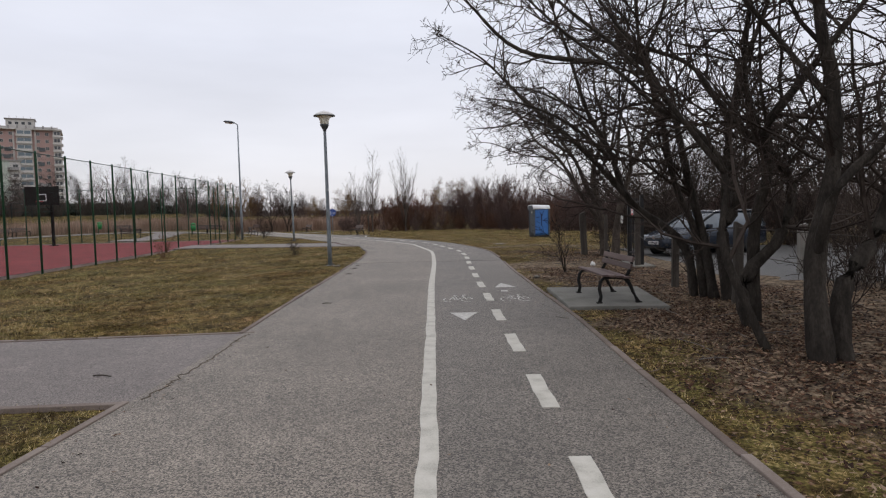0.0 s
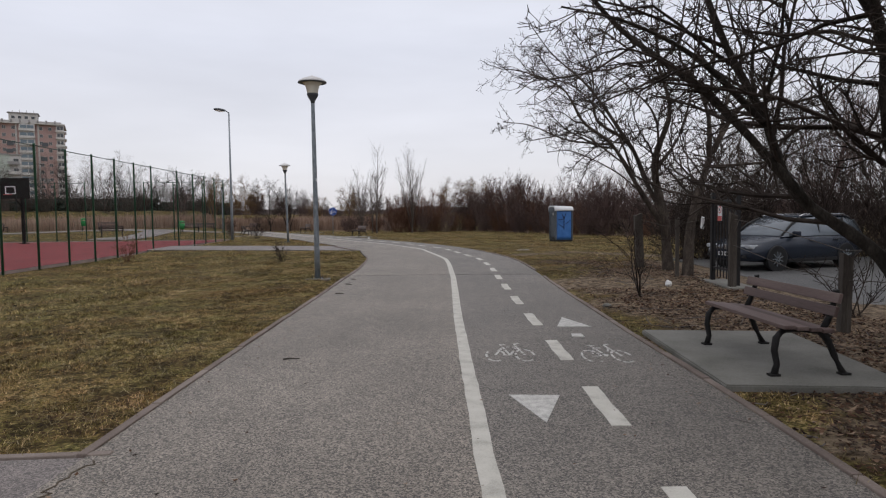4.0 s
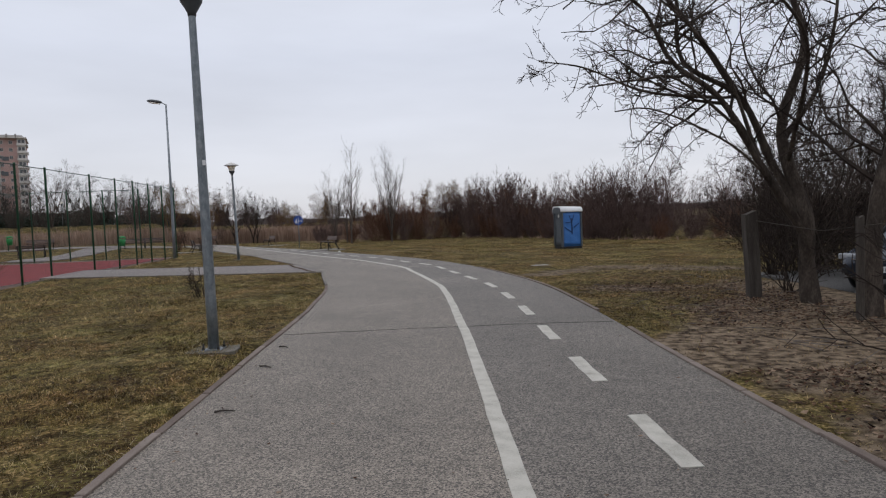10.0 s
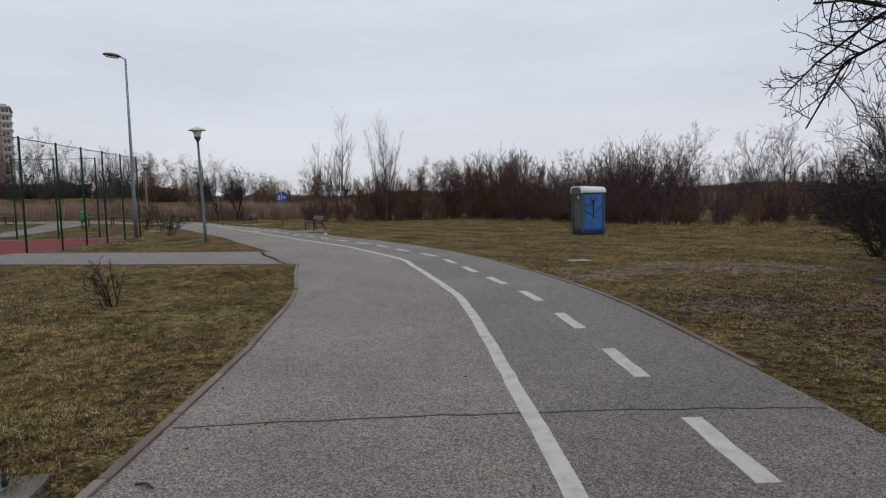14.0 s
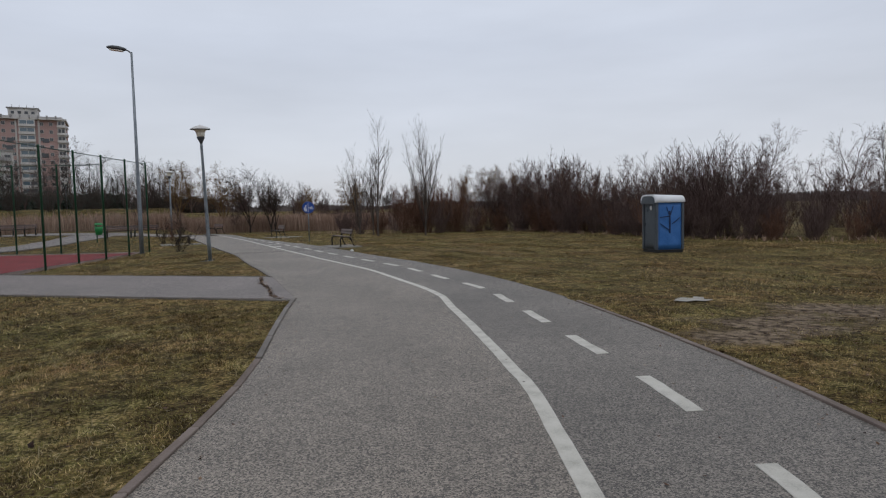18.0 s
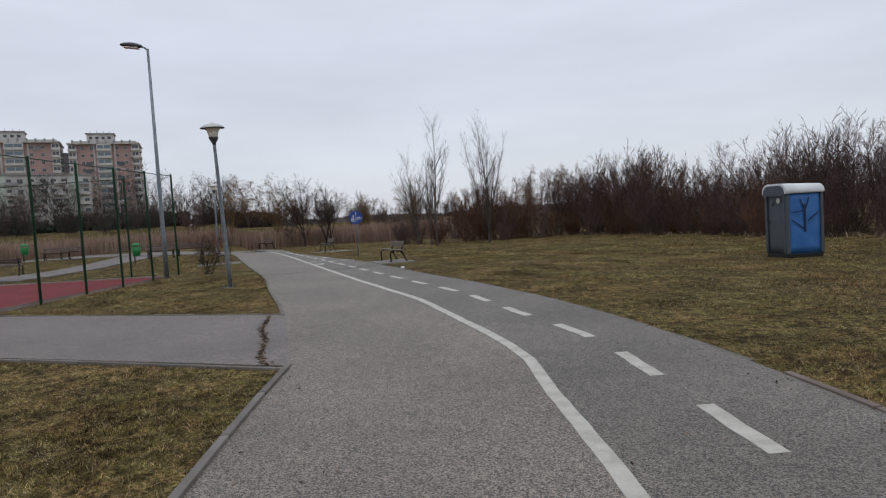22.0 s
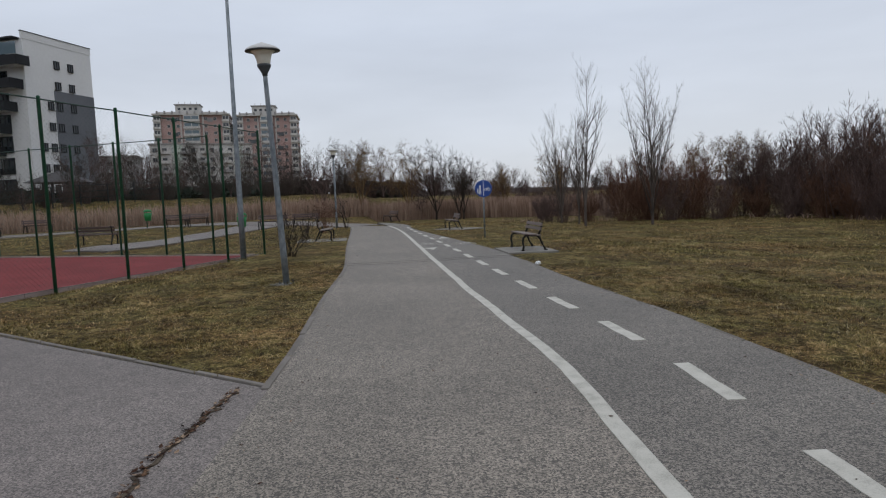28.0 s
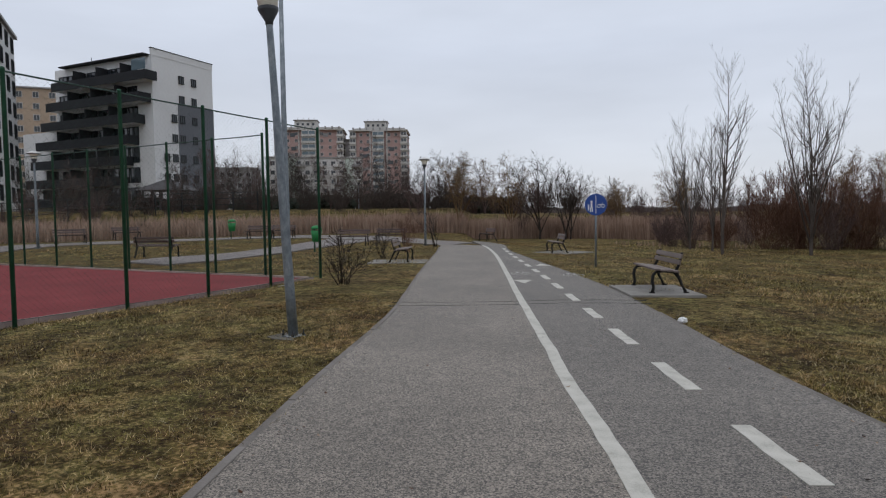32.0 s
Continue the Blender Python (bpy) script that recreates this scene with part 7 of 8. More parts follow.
def low_extra(root, w, d, storeys, sh, H):
    for k in range(5):
        cx = -w / 2 + (k + 0.5) * w / 5 + 1.0
        if k in (1, 4):
            part("green_field", boxed(cx - 2.4, -0.06, H / 2, 3.0, 0.12, H), M_PALEGREEN, root)
        for s in range(storeys):
            b = part("balcony", boxed(cx, -0.6, 0.6 + s * sh, 3.2, 1.2, 0.16), M_DULL, root)
            part("balcony_front", boxed(cx, -1.2, 1.1 + s * sh, 3.2, 0.08, 0.95), M_CREAM if (s + k) % 3 else M_DULL, b)


block("apartment_block", "low cream apartment block with small balconies", -160.6, 189.5, 2.6, radians(46), 32, 12, 6, 3.15, M_CREAM, 11, (1.4, 1.4), M_DULL, low_extra)


def glass_extra(root, w, d, storeys, sh, H):
    for s in range(1, storeys):
        b = part("balcony", boxed(w / 2 - 4, -0.8, 0.2 + s * sh, 8.5, 1.8, 0.2), M_WALLWHITE, root)
        part("balcony_glass", boxed(w / 2 - 4, -1.7, 0.75 + s * sh, 8.5, 0.06, 1.0), M_BALGLASS, b)
        part("balcony_glass", boxed(w / 2 + 0.25, -0.8, 0.75 + s * sh, 0.06, 1.8, 1.0), M_BALGLASS, b)


block("apartment_building", "white apartment block with glazed balconies", -97.4, 57.9, 3.0, radians(60), 24, 16, 8, 3.0, M_WALLWHITE, 8, (1.5, 1.9), M_ANTHRA, glass_extra)
block("apartment_building", "tan and white apartment block behind the others", -186, 113, 3.0, radians(55), 34, 14, 11, 3.0, M_TAN, 9, (1.4, 1.5), M_CREAM)
block("house", "grey house among bare trees", -152, 148, 3.0, radians(38), 12, 10, 4, 3.0, M_DULL, 5, (1.2, 1.3), M_CREAM)


def gazebo(x, y, z, turn):
    root = thing("gazebo", "open gazebo with a dark hipped roof", "gazebo", Matrix.Translation((x, y, z)) @ Matrix.Rotation(turn, 4, "Z"))
    W = 1.6
    for sx in (-W, 0, W):
        for sy in (-W, 0, W):
            if sx or sy:
                part("post", boxed(sx, sy, 1.15, 0.16, 0.16, 2.3), M_TILE, root)
    bm = bmesh.new()
    e = 2.2
    b4 = [bm.verts.new((sx * e, sy * e, 2.25)) for sx, sy in ((-1, -1), (1, -1), (1, 1), (-1, 1))]
    t4 = [bm.verts.new((sx * 0.12, sy * 0.12, 3.35)) for sx, sy in ((-1, -1), (1, -1), (1, 1), (-1, 1))]
    bm.faces.new(b4[::-1])
    bm.faces.new(t4)
    for i in range(4):
        bm.faces.new((b4[i], b4[(i + 1) % 4], t4[(i + 1) % 4], t4[i]))
    part("roof", bm, M_TILE, root, "dark tiled hipped roof")
    for s in (-1, 1):
        part("rail", boxed(s * W, 0, 0.85, 0.06, 2 * W, 0.08), M_TILE, root)
        part("rail", boxed(0, s * W, 0.85, 2 * W, 0.06, 0.08), M_TILE, root)
    part("floor", boxed(0, 0, 0.0, 3.7, 3.7, 0.2), M_CONC, root)
    return root


gazebo(-57.6, 69.6, 1.85, radians(30))

railing = thing("bank_railing", "dark steel railing along the far bank", "railing")
rail_line = even([(-62, 34), (-55, 55), (-50.5, 66.5), (-47.5, 71.5)], 2.0)
r_post = None
for p in rail_line:
    m = Matrix.Translation((p[0], p[1], ground_z(p[0], p[1]) + 0.1))
    if r_post is None:
        r_post = part("post", boxed(0, 0, 0.75, 0.08, 0.08, 1.7), M_GATE, railing)
        r_post.matrix_basis = m
    else:
        again(r_post, railing, m)
for zz in (0.55, 1.05, 1.55):
    part("rail", bar([(p[0], p[1], ground_z(p[0], p[1]) + 0.1 + zz) for p in rail_line], 0.03, 5), M_GATE, railing)

# trees on the far bank and round the buildings
for k in range(28):
    a = rb.uniform(-0.15, 1.0)
    dist = rb.uniform(62, 130)
    x, y = -4 - dist * math.cos(a) * 0.95, 36 + dist * math.sin(a) * 0.9 + 8
    p = (x + 4) * -0.79 + (y - 36) * 0.61
    if p < 62 or (abs(x + 58) < 7 and abs(y - 69) < 9):
        continue
    plant(rb.choice(B_TREE + B_BROWN + B_DARK), "bare_tree", "bare tree on the far bank", x, y, rb.uniform(0.7, 1.1), rb.uniform(0, 6.28), "bank trees", "tree")


for k in range(28):
    t = k / 27
    x, y = -64 + 50 * t + rb.uniform(-2, 2), 62 + 62 * t + rb.uniform(-4, 4)
    if abs(x + 58) < 6 and abs(y - 69) < 8:
        continue
    plant(rb.choice(B_DARKB), "bare_bush", "dark bare bush on the far bank", x, y, rb.uniform(0.6, 1.05), rb.uniform(0, 6.28), "bank bushes")


for k in range(15):
    t = k / 14
    plant(rb.choice(B_BROWN), "bare_bush", "low brown bare bush on the bank", -55 + 5 * t + rb.uniform(-1.5, 1.5), 52 + 20 * t + rb.uniform(-0.8, 0.8), rb.uniform(0.36, 0.52), rb.uniform(0, 6.28), "bank bushes")
for x, y, s in ((-72, 86, 1.15), (-69.5, 88.5, 1.0), (-75.5, 84.5, 1.05), (-77, 90, 1.2), (-66, 92, 0.9), (-82, 99, 1.2), (-79, 103, 1.1)):
    plant(rb.choice(B_TREE), "bare_tree", "bare brown tree near the apartment blocks", x, y, s, rb.uniform(0, 6.28), "bank trees", "tree")


for k in range(14):
    t = k / 13
    plant(rb.choice(B_DARKB), "bare_bush", "dark bare bush below the apartment blocks", -70 + 17 * t + rb.uniform(-1.5, 1.5), 84 + 15 * t + rb.uniform(-1.5, 1.5), rb.uniform(0.55, 0.8), rb.uniform(0, 6.28), "bank bushes")


def leafy(seed, h, w):
    """A dense dark shrub of small leaf clumps."""
    rr = np.random.RandomState(seed)
    V, F = [], []
    for _ in range(1500):
        u = rr.randn(3)
        u /= np.linalg.norm(u)
        r = rr.rand() ** 0.33 * (0.8 + 0.3 * math.sin(5 * u[0] + seed) * math.cos(4 * u[2]))
        c = np.array((u[0] * w * r, u[1] * w * r, h * 0.5 + u[2] * h * 0.52 * r))
        a, b = rr.randn(3) * 0.2, rr.randn(3) * 0.2
        i = len(V)
        V += [tuple(c - a), tuple(c + b), tuple(c + a), tuple(c - b)]
        F.append((i, i + 1, i + 2, i + 3))
    me = bpy.data.meshes.new("evergreen_crown")
    me.from_pydata(V, [], F)
    me.materials.append(M_EVERGREEN)
    T, TF = [], []
    tube_into(T, TF, [np.array((0, 0, -0.2)), np.array((0.05, 0, h * 0.4)), np.array((0, 0.05, h * 0.8))], [0.12, 0.09, 0.03], 6)
    mt = bpy.data.meshes.new("evergreen_trunk")
    mt.from_pydata(T, [], TF)
    mt.materials.append(M_BARK)
    return [("trunk", mt), ("crown", me)]


for x, y, s in ((-55, 84, 1.0), (-53, 86, 0.9), (-50, 87.5, 1.05), (-47.8, 89, 0.95), (-44.5, 91, 0.85), (-41, 92.5, 0.9), (-37.8, 94, 0.8)):
    plant(rb.choice(B_DARK + B_TREE), "bare_tree", "bare tree on the far bank", x, y, s, rb.uniform(0, 6.28), "bank trees", "tree")

EVER = [leafy(71, 2.6, 2.4), leafy(72, 2.2, 2.8)]
for k in range(16):
    t = k / 15
    plant(rb.choice(EVER), "evergreen_shrub", "dark dense shrub below the apartment blocks", -68 + 26 * t + rb.uniform(-1, 1), 86 + 20 * t + rb.uniform(-1, 1), rb.uniform(0.7, 1.0), rb.uniform(0, 6.28), "bank shrubs", "bush")
for k in range(22):
    t = k / 40
    x, y = -58 + 66 * t * 0.55 - 14 * (1 - t), 80 + 46 * t
    plant(rb.choice(EVER), "evergreen_shrub", "dark dense shrub on the far bank", x - 12 + rb.uniform(-4, 4), y + rb.uniform(-4, 4), rb.uniform(0.6, 0.95), rb.uniform(0, 6.28), "bank shrubs", "bush")
for k in range(22):
    a = -16 + 1.75 * k
    x, y = -49 + 0.61 * a + rb.uniform(-1.2, 1.2), 70.8 + 0.79 * a + rb.uniform(-1.2, 1.2)
    plant(rb.choice(B_DARKB), "bare_bush", "dark bare bush on the far bank", x, y, rb.uniform(0.5, 0.8), rb.uniform(0, 6.28), "bank bushes")
    if k % 3 == 0:
        plant(rb.choice(B_DARK), "bare_tree", "bare tree on the far bank", x - 2, y + 1, rb.uniform(0.6, 0.85), rb.uniform(0, 6.28), "bank trees", "tree")

# a far belt of woods closes the view
def wood_belt(name, seed, radius, n, a0, a1, h):
    rr = np.random.RandomState(seed)
    V, F = [], []
    for _ in range(n):
        a = rr.uniform(a0, a1)
        r = radius * (1 + 0.12 * rr.rand())
        x, y = -5 + r * math.sin(a), 40 + r * math.cos(a)
        hh = h * (0.6 + 0.5 * rr.rand()) * (0.8 + 0.25 * math.sin(a * 23) * math.sin(a * 9))
        w = h * 0.04
        dx, dy = math.cos(a) * w, -math.sin(a) * w
        lean = rr.randn() * h * 0.08
        i = len(V)
        z = 1.0
        V += [(x - dx, y - dy, z), (x + dx, y + dy, z), (x + dx * 2.5 + lean * 0.5, y + dy * 2.5, z + hh * 0.6), (x + lean, y, z + hh), (x - dx * 2.5 + lean * 0.5, y - dy * 2.5, z + hh * 0.6)]
        F.append((i, i + 1, i + 2, i + 3, i + 4))
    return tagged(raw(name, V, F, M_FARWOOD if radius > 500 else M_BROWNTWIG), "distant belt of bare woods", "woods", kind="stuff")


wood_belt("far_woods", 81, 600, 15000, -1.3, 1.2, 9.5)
wood_belt("far_woods", 82, 200, 6000, 1.1, 2.8, 8)
wood_belt("far_woods", 83, 150, 6000, 2.4, 5.2, 9)

# ---- grass, leaves, litter ----
def path_clear(x, y):
    """True off every paved or coated surface."""
    ok = np.ones(len(x), bool)
    lx = np.interp(y, left_all[:, 1], left_all[:, 0])
    rx = np.interp(y, right_s[:, 1], right_s[:, 0])
    fray = 0.075 + 0.09 * np.sin(y * 3.3 + np.sin(y * 7.1)) * np.sin(y * 1.1)
    over = np.where(y > 30, fray, np.where(y < 19, 0.55 * fray, 0.01))
    ok &= ~((x > lx - 0.04 + over) & (x < rx + 0.04 - over))
    ok &= ~((x > -11.7) & (x < -1.4) & (y > np.interp(x, [-11.6, -1.5], [6.9, 7.9])) & (y < np.interp(x, [-11.6, -1.68], [9.5, 10.8])))
    ok &= ~((x > -15) & (x < -4) & (y > np.interp(x, [-14.3, -4.2], [33.9, 32.36])) & (y < np.interp(x, [-14.9, -6.0], [37.3, 36.0])))
    a = (x - COURT_CORNER[0]) * COURT_ALONG[0] + (y - COURT_CORNER[1]) * COURT_ALONG[1]
    b = (x - COURT_CORNER[0]) * COURT_ACROSS[0] + (y - COURT_CORNER[1]) * COURT_ACROSS[1]
    ok &= ~((a > 0.05) & (a < COURT_LONG) & (b > 0.12) & (b < COURT_WIDE))
    ok &= ~((x > 2.6) & (x < 4.25) & (y > 12.36) & (y < 14.85))
    ok &= ~((x > 6.0) & (y > 16) & (y < 28))
    return ok


def patchy(x, y, scale, seed):
    """Smooth uneven values from 0 to 1, with patches of about 1/scale metres."""
    tab = np.random.RandomState(seed).rand(256, 256)
    u, v = x * scale, y * scale
    i, j = np.floor(u).astype(int), np.floor(v).astype(int)
    fu, fv = u - i, v - j
    fu, fv = fu * fu * (3 - 2 * fu), fv * fv * (3 - 2 * fv)
    i, j, i2, j2 = i % 256, j % 256, (i + 1) % 256, (j + 1) % 256
    return (tab[i, j] * (1 - fu) + tab[i2, j] * fu) * (1 - fv) + (tab[i, j2] * (1 - fu) + tab[i2, j2] * fu) * fv


def tufts(x, y):
    """How thick the turf stands: broad patches, clumps and single tufts, about -0.5 to 0.5."""
    return 0.3 * patchy(x, y, 0.8, 1) + 0.4 * patchy(x + 0.3 * y, y, 3.2, 2) + 0.3 * patchy(x, y, 9.0, 3) - 0.5


def grass(name, n, xr, yr, seed, h, w, keep=None):
    rr = np.random.RandomState(seed)
    x, y = rr.uniform(*xr, n), rr.uniform(*yr, n)
    clump = 2.2 * tufts(x, y)
    ok = path_clear(x, y) & (rr.rand(n) < 0.62 + 0.9 * clump) & (rr.rand(n) > 0.86 * earth(x, y))
    if keep is not None:
        ok &= keep(x, y)
    x, y, clump = x[ok], y[ok], clump[ok]
    n = len(x)
    z = land(x, y) - 0.004
    hh = h * (0.45 + 0.9 * rr.rand(n)) * np.maximum(1 + 0.9 * clump, 0.3)
    a = rr.rand(n) * 6.283
    lean = 1.7 * hh * rr.rand(n)
    b = rr.rand(n) * 6.283
    cx, cy = np.cos(a) * w, np.sin(a) * w
    V = np.stack([np.stack([x - cx, y - cy, z], 1), np.stack([x + cx, y + cy, z], 1), np.stack([x + np.cos(b) * lean, y + np.sin(b) * lean, z + hh], 1)], 1).reshape(-1, 3)
    me = bpy.data.meshes.new(name)
    me.vertices.add(3 * n)
    me.vertices.foreach_set("co", V.astype(np.float32).ravel())
    me.loops.add(3 * n)
    me.loops.foreach_set("vertex_index", np.arange(3 * n, dtype=np.int32))
    me.polygons.add(n)
    me.polygons.foreach_set("loop_start", np.arange(0, 3 * n, 3, dtype=np.int32))
    me.update(calc_edges=True)
    me.materials.append(M_BLADE)
    return tagged(new(name, me), "short dry winter grass, straw and dull green", "grass", kind="stuff")


def near_left(x, y):
    lx = np.interp(y, left_all[:, 1], left_all[:, 0])
    return x > lx - 3.2


def near_right(x, y):
    rx = np.interp(y, right_s[:, 1], right_s[:, 0])
    return x < rx + 3.2


grass("grass_near", 1150000, (-13, -1.4), (4, 45), 91, 0.025, 0.0036, near_left)
grass("grass_near", 850000, (-6, 6.5), (5, 48), 92, 0.025, 0.0036, near_right)
grass("grass_far", 280000, (-16, -3), (9, 56), 93, 0.036, 0.007, lambda x, y: ~near_left(x, y))
grass("grass_far", 260000, (-8, 16), (18, 56), 94, 0.036, 0.007, lambda x, y: ~near_right(x, y))


def far_lawns(x, y):
    """The lawns beyond the court, the path and the toilet, up to the thicket and the reeds."""
    right = x > np.interp(y, right_s[:, 1], right_s[:, 0])
    back = (x < -16) & (y > 48.5) & (y < 63) & (x > -34)
    return back | (right & (y > 48) & (x < np.interp(y, [48, 54, 58, 68, 74], [30, 12, 9, 3, -2])))


grass("grass_far", 240000, (-34, 26), (48, 74), 89, 0.04, 0.010, far_lawns)


def thatch(name, n, xr, yr, seed, keep):
    """Flattened dead stalks lying on the turf."""
    rr = np.random.RandomState(seed)
    x, y = rr.uniform(*xr, n), rr.uniform(*yr, n)
    ok = path_clear(x, y) & keep(x, y) & (rr.rand(n) < 0.5 + 2.0 * tufts(x + 40, y)) & (rr.rand(n) > 0.8 * earth(x, y))
    x, y = x[ok], y[ok]
    n = len(x)
    z = land(x, y) + 0.012 + 0.03 * rr.rand(n)
    a = rr.rand(n) * 6.283
    L = 0.015 + 0.06 * rr.rand(n) ** 4
    w = 0.0018 + 0.0015 * rr.rand(n)
    dx, dy, px, py = np.cos(a) * L, np.sin(a) * L, -np.sin(a) * w, np.cos(a) * w
    lift = 0.03 * rr.randn(n)
    V = np.stack([np.stack([x - dx - px, y - dy - py, z], 1), np.stack([x - dx + px, y - dy + py, z], 1), np.stack([x + dx, y + dy, z + lift], 1)], 1).reshape(-1, 3)
    me = bpy.data.meshes.new(name)
    me.vertices.add(3 * n)
    me.vertices.foreach_set("co", V.astype(np.float32).ravel())
    me.loops.add(3 * n)
    me.loops.foreach_set("vertex_index", np.arange(3 * n, dtype=np.int32))
    me.polygons.add(n)
    me.polygons.foreach_set("loop_start", np.arange(0, 3 * n, 3, dtype=np.int32))
    me.update(calc_edges=True)
    me.materials.append(M_STRAW)
    return tagged(new(name, me), "dead straw lying flat on the lawn", "grass", kind="stuff")


thatch("dead_straw", 200000, (-13, -1.4), (4, 46), 98, lambda x, y: x > np.interp(y, left_all[:, 1], left_all[:, 0]) - 6)
thatch("dead_straw", 150000, (-6, 9), (5, 48), 99, lambda x, y: x < np.interp(y, right_s[:, 1], right_s[:, 0]) + 6)


def leaves(name, n, sampler, seed, size):
    rr = np.random.RandomState(seed)
    x, y = sampler(rr, n)
    ok = path_clear(x, y)
    x, y = x[ok], y[ok]
    n = len(x)
    z = land(x, y) + 0.008
    V, F = [], []
    for k in range(n):
        a = rr.rand() * 6.283
        s = size * (0.5 + rr.rand())
        t1, t2 = rr.randn() * 0.35, rr.randn() * 0.35
        c, sn = math.cos(a) * s, math.sin(a) * s
        i = len(V)
        zz = z[k] + 0.02 * rr.rand()
        V += [(x[k] - c, y[k] - sn, zz), (x[k] + sn * 0.5, y[k] - c * 0.5, zz + s * t1 * 0.6), (x[k] + c, y[k] + sn, zz + s * abs(t2)), (x[k] - sn * 0.5, y[k] + c * 0.5, zz + s * t2 * 0.6)]
        F += [(i, i + 1, i + 2), (i, i + 2, i + 3)]
    return tagged(raw(name, V, F, M_LEAF), "brown fallen leaves and litter under the trees", "leaves", kind="stuff")


def under_trees(rr, n):
    x, y = rr.uniform(2.3, 9.5, n * 5), rr.uniform(6.5, 27, n * 5)
    strip = (y > 19.3) & (y < 21.6) & (x < 4.7)
    ok = rr.rand(n * 5) < earth(x, y) * np.where(x > 3.0, 1.0, 0.6) * np.where(strip, 0.05, 1.0) * np.where(x > 7, 0.3, 1.0) * np.where(y > 19.3, 0.45, 1.0)
    return x[ok][:n], y[ok][:n]


leaves("fallen_leaves", 56000, under_trees, 95, 0.022)
leaves("fallen_leaves", 11000, lambda rr, n: (2.5 + 2.4 * rr.rand(n) ** 0.6, rr.uniform(3, 12.3, n)), 103, 0.018)
leaves("fallen_leaves", 6500, lambda rr, n: (4.2 + 0.9 * rr.randn(n), 25.0 + 2.4 * rr.randn(n)), 104, 0.02)
leaves("fallen_leaves", 700, lambda rr, n: (rr.uniform(-10, 8, n), rr.uniform(5, 45, n)), 96, 0.03)

def paving_bits(n, seed):
    """Leaf crumbs and grit on the asphalt."""
    rr = np.random.RandomState(seed)
    V, F = [], []
    for _ in range(n):
        y = rr.uniform(5, 48)
        lo, hi = np.interp(y, left_all[:, 1], left_all[:, 0]), np.interp(y, right_s[:, 1], right_s[:, 0])
        t = rr.rand()
        t = t if rr.rand() < 0.5 else (0.02 + 0.06 * rr.rand() if rr.rand() < 0.5 else 0.92 + 0.06 * rr.rand())
        x = lo + (hi - lo) * t
        a, s = rr.rand() * 6.283, 0.006 + 0.016 * rr.rand() ** 2
        c, q = math.cos(a) * s, math.sin(a) * s
        i = len(V)
        V += [(x - c, y - q, 0.007), (x + q * 0.6, y - c * 0.6, 0.007), (x + c, y + q, 0.007 + s * 0.4), (x - q * 0.6, y + c * 0.6, 0.009)]
        F += [(i, i + 1, i + 2), (i, i + 2, i + 3)]
    return tagged(raw("paving_crumbs", V, F, M_LEAF), "leaf crumbs and grit on the asphalt", "litter", kind="stuff")


paving_bits(1500, 100)


def crack_bits(pts, n, seed):
    """Dead moss and leaf crumbs along a crack."""
    rr = np.random.RandomState(seed)
    p = spline(pts, 0.05)
    V, F = [], []
    for _ in range(n):
        c = p[rr.randint(len(p))] + 0.03 * rr.randn(2)
        a, s = rr.rand() * 6.283, 0.008 + 0.018 * rr.rand()
        u, q = math.cos(a) * s, math.sin(a) * s
        i = len(V)
        V += [(c[0] - u, c[1] - q, 0.006), (c[0] + q * 0.7, c[1] - u * 0.7, 0.007), (c[0] + u, c[1] + q, 0.007 + s * 0.5), (c[0] - q * 0.7, c[1] + u * 0.7, 0.01)]
        F += [(i, i + 1, i + 2), (i, i + 2, i + 3)]
    return tagged(raw("crack_moss", V, F, M_LEAF), "dead moss and leaf crumbs along a crack", "moss", kind="stuff")


crack_bits([(-6.34, 35.9), (-6.15, 35.49), (-5.81, 34.64), (-5.42, 33.95), (-4.86, 32.75), (-4.6, 32.45)], 420, 101)

# sticks on the ground
rs = np.random.RandomState(97)
SV, SF = [], []
for _ in range(240):
    x, y = rs.uniform(2.6, 8), rs.uniform(8, 28)
    if not path_clear(np.array([x]), np.array([y]))[0]:
        continue
    a, L = rs.rand() * 6.283, 0.1 + 0.6 * rs.rand() ** 2
    z = ground_z(x, y) + 0.02
    p = np.array((x, y, z))
    d = np.array((math.cos(a), math.sin(a), 0.05))
    tube_into(SV, SF, [p, p + d * L * 0.5 + 0.03 * rs.randn(3) * (1, 1, 0.3), p + d * L], [0.006, 0.005, 0.003], 4)
tagged(raw("fallen_twigs", SV, SF, M_PALEBARK), "broken twigs lying under the trees", "twigs", kind="stuff")


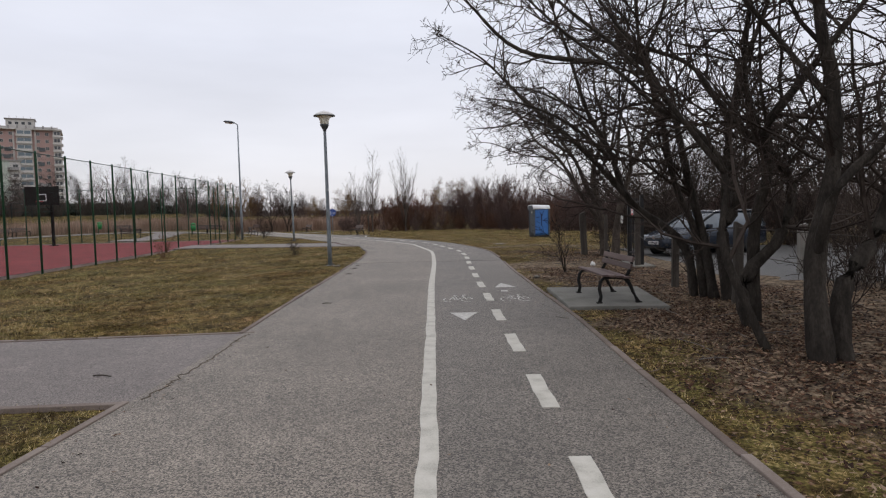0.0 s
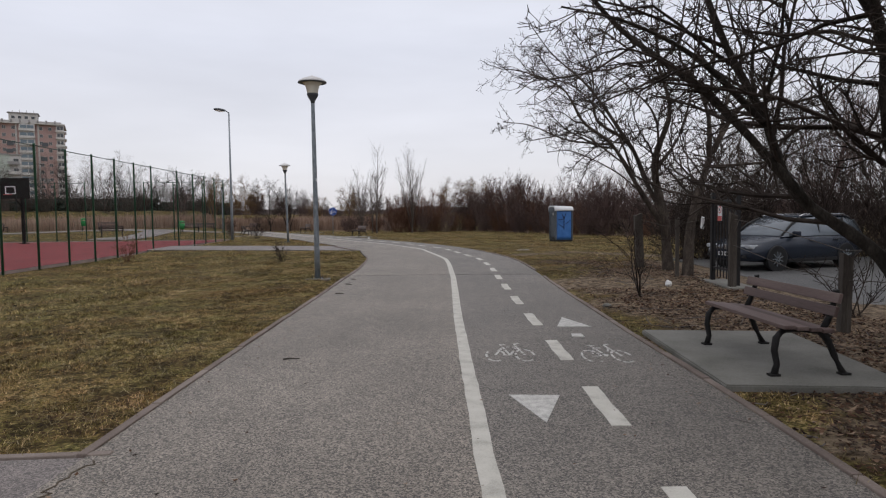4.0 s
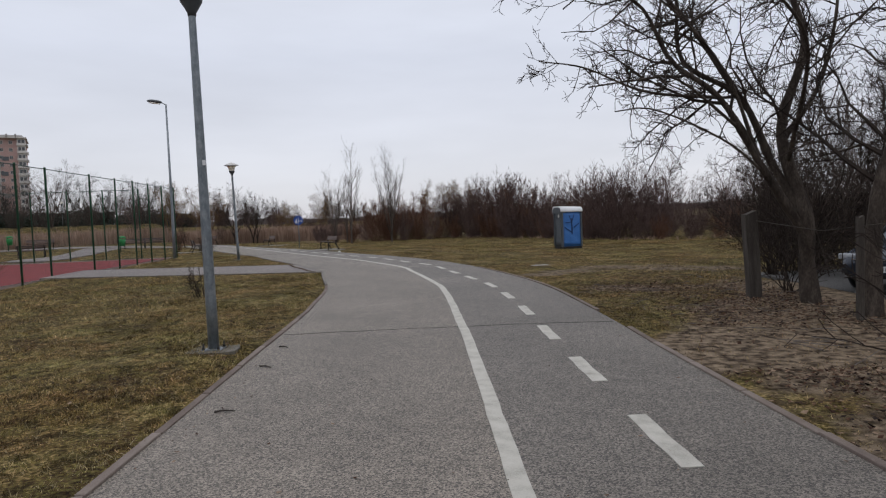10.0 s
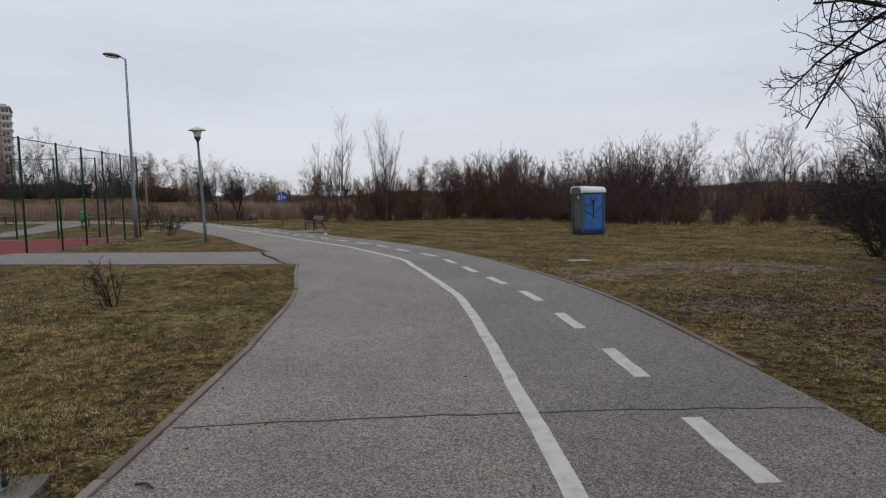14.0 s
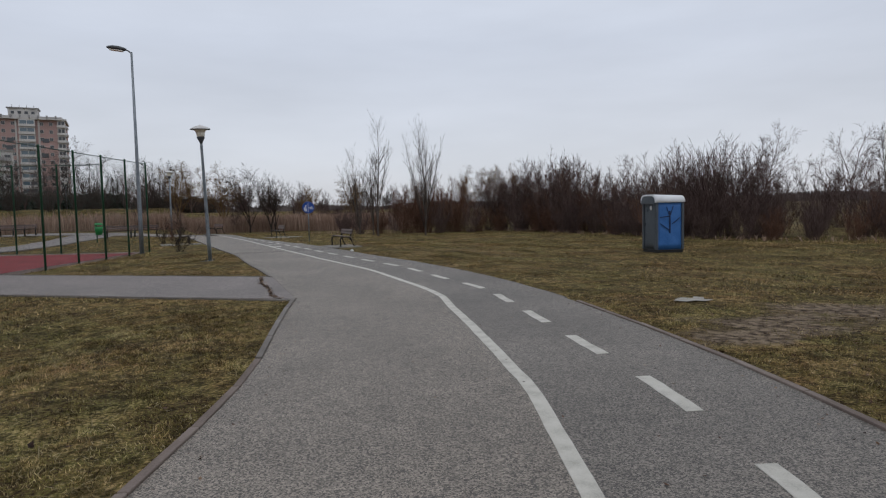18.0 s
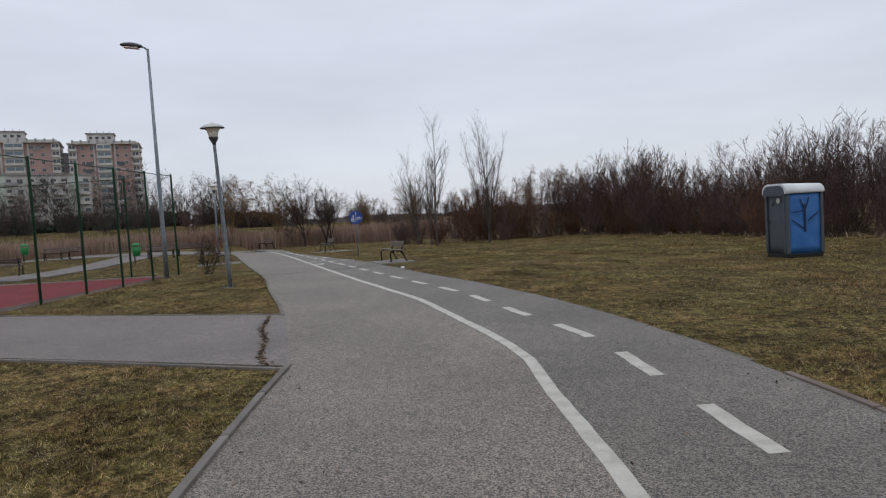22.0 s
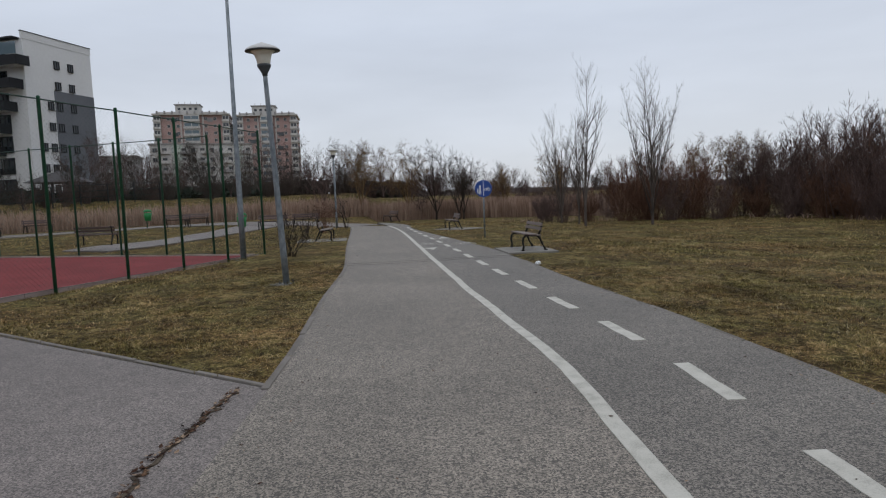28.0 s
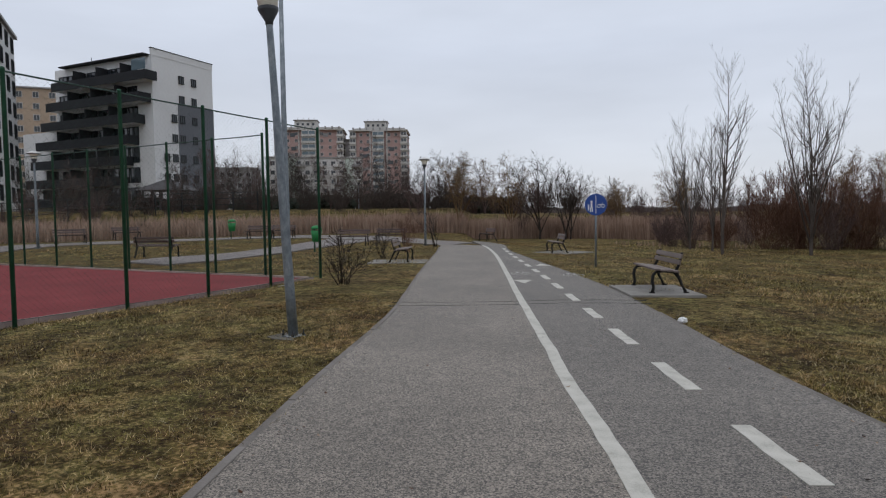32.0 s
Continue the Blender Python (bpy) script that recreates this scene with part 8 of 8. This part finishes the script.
def stick(label, x, y, turn, length):
    ob = part("stick", bar([(-length / 2, 0, 0.012), (-length * 0.1, 0.02, 0.014), (length / 2, -0.01, 0.011)], [0.009, 0.008, 0.005], 5), M_OLDWOOD)
    ob.matrix_basis = Matrix.Translation((x, y, 0.0)) @ Matrix.Rotation(turn, 4, "Z")
    return tagged(ob, label, "stick")


stick("short dark stick lying on the asphalt", -1.25, 13.3, 0.3, 0.16)
stick("dark stick lying on the side path", -2.3, 8.7, -0.1, 0.2)
stick("small stick lying at the path edge", -1.95, 18.4, 0.2, 0.16)
stick("thin stick on the footpath", -2.2, 20.9, -0.3, 0.13)
stick("small stick by the lamp", -2.1, 19.9, -0.4, 0.16)


def crumple(name, label, x, y, z, r, mat, seed, squash=0.7):
    rr = random.Random(seed)
    bm = bmesh.new()
    bmesh.ops.create_icosphere(bm, subdivisions=3, radius=r)
    for v in bm.verts:
        n_ = noise.noise(v.co * (9 / (r * 20)) * 6 + Vector((seed, 0, 0)))
        v.co *= 1 + 0.35 * n_ + rr.uniform(-0.05, 0.05)
        v.co.z *= squash
    ob = part(name, bm, mat)
    ob.matrix_basis = Matrix.Translation((x, y, z + r * squash * 0.8))
    return tagged(ob, label, "litter")


crumple("plastic_bag", "crumpled white plastic bag on the bare earth", 4.4, 19.85, ground_z(4.4, 19.85), 0.06, M_BAGWHITE, 3, 1.1)
crumple("plastic_bag", "crumpled white litter beside the bench slab", -6.3, 44.85, -0.02, 0.06, M_BAGWHITE, 5)
crumple("pale_stone", "pale stone lying in the leaf litter", 2.62, 17.02, ground_z(2.62, 17.02), 0.065, M_SLABC, 9, 0.5)
tagged(part("flat_litter", outline([(2.0, 31.98), (2.16, 31.86), (2.32, 31.97), (2.46, 31.9), (2.62, 32.03), (2.5, 32.1), (2.56, 32.3), (2.42, 32.4), (2.36, 32.2), (2.2, 32.3), (2.08, 32.14)], ground_z(2.3, 32.05) + 0.02, ground_z(2.3, 32.05) + 0.026), M_PAD), "flattened pale cardboard litter on the grass", "litter")
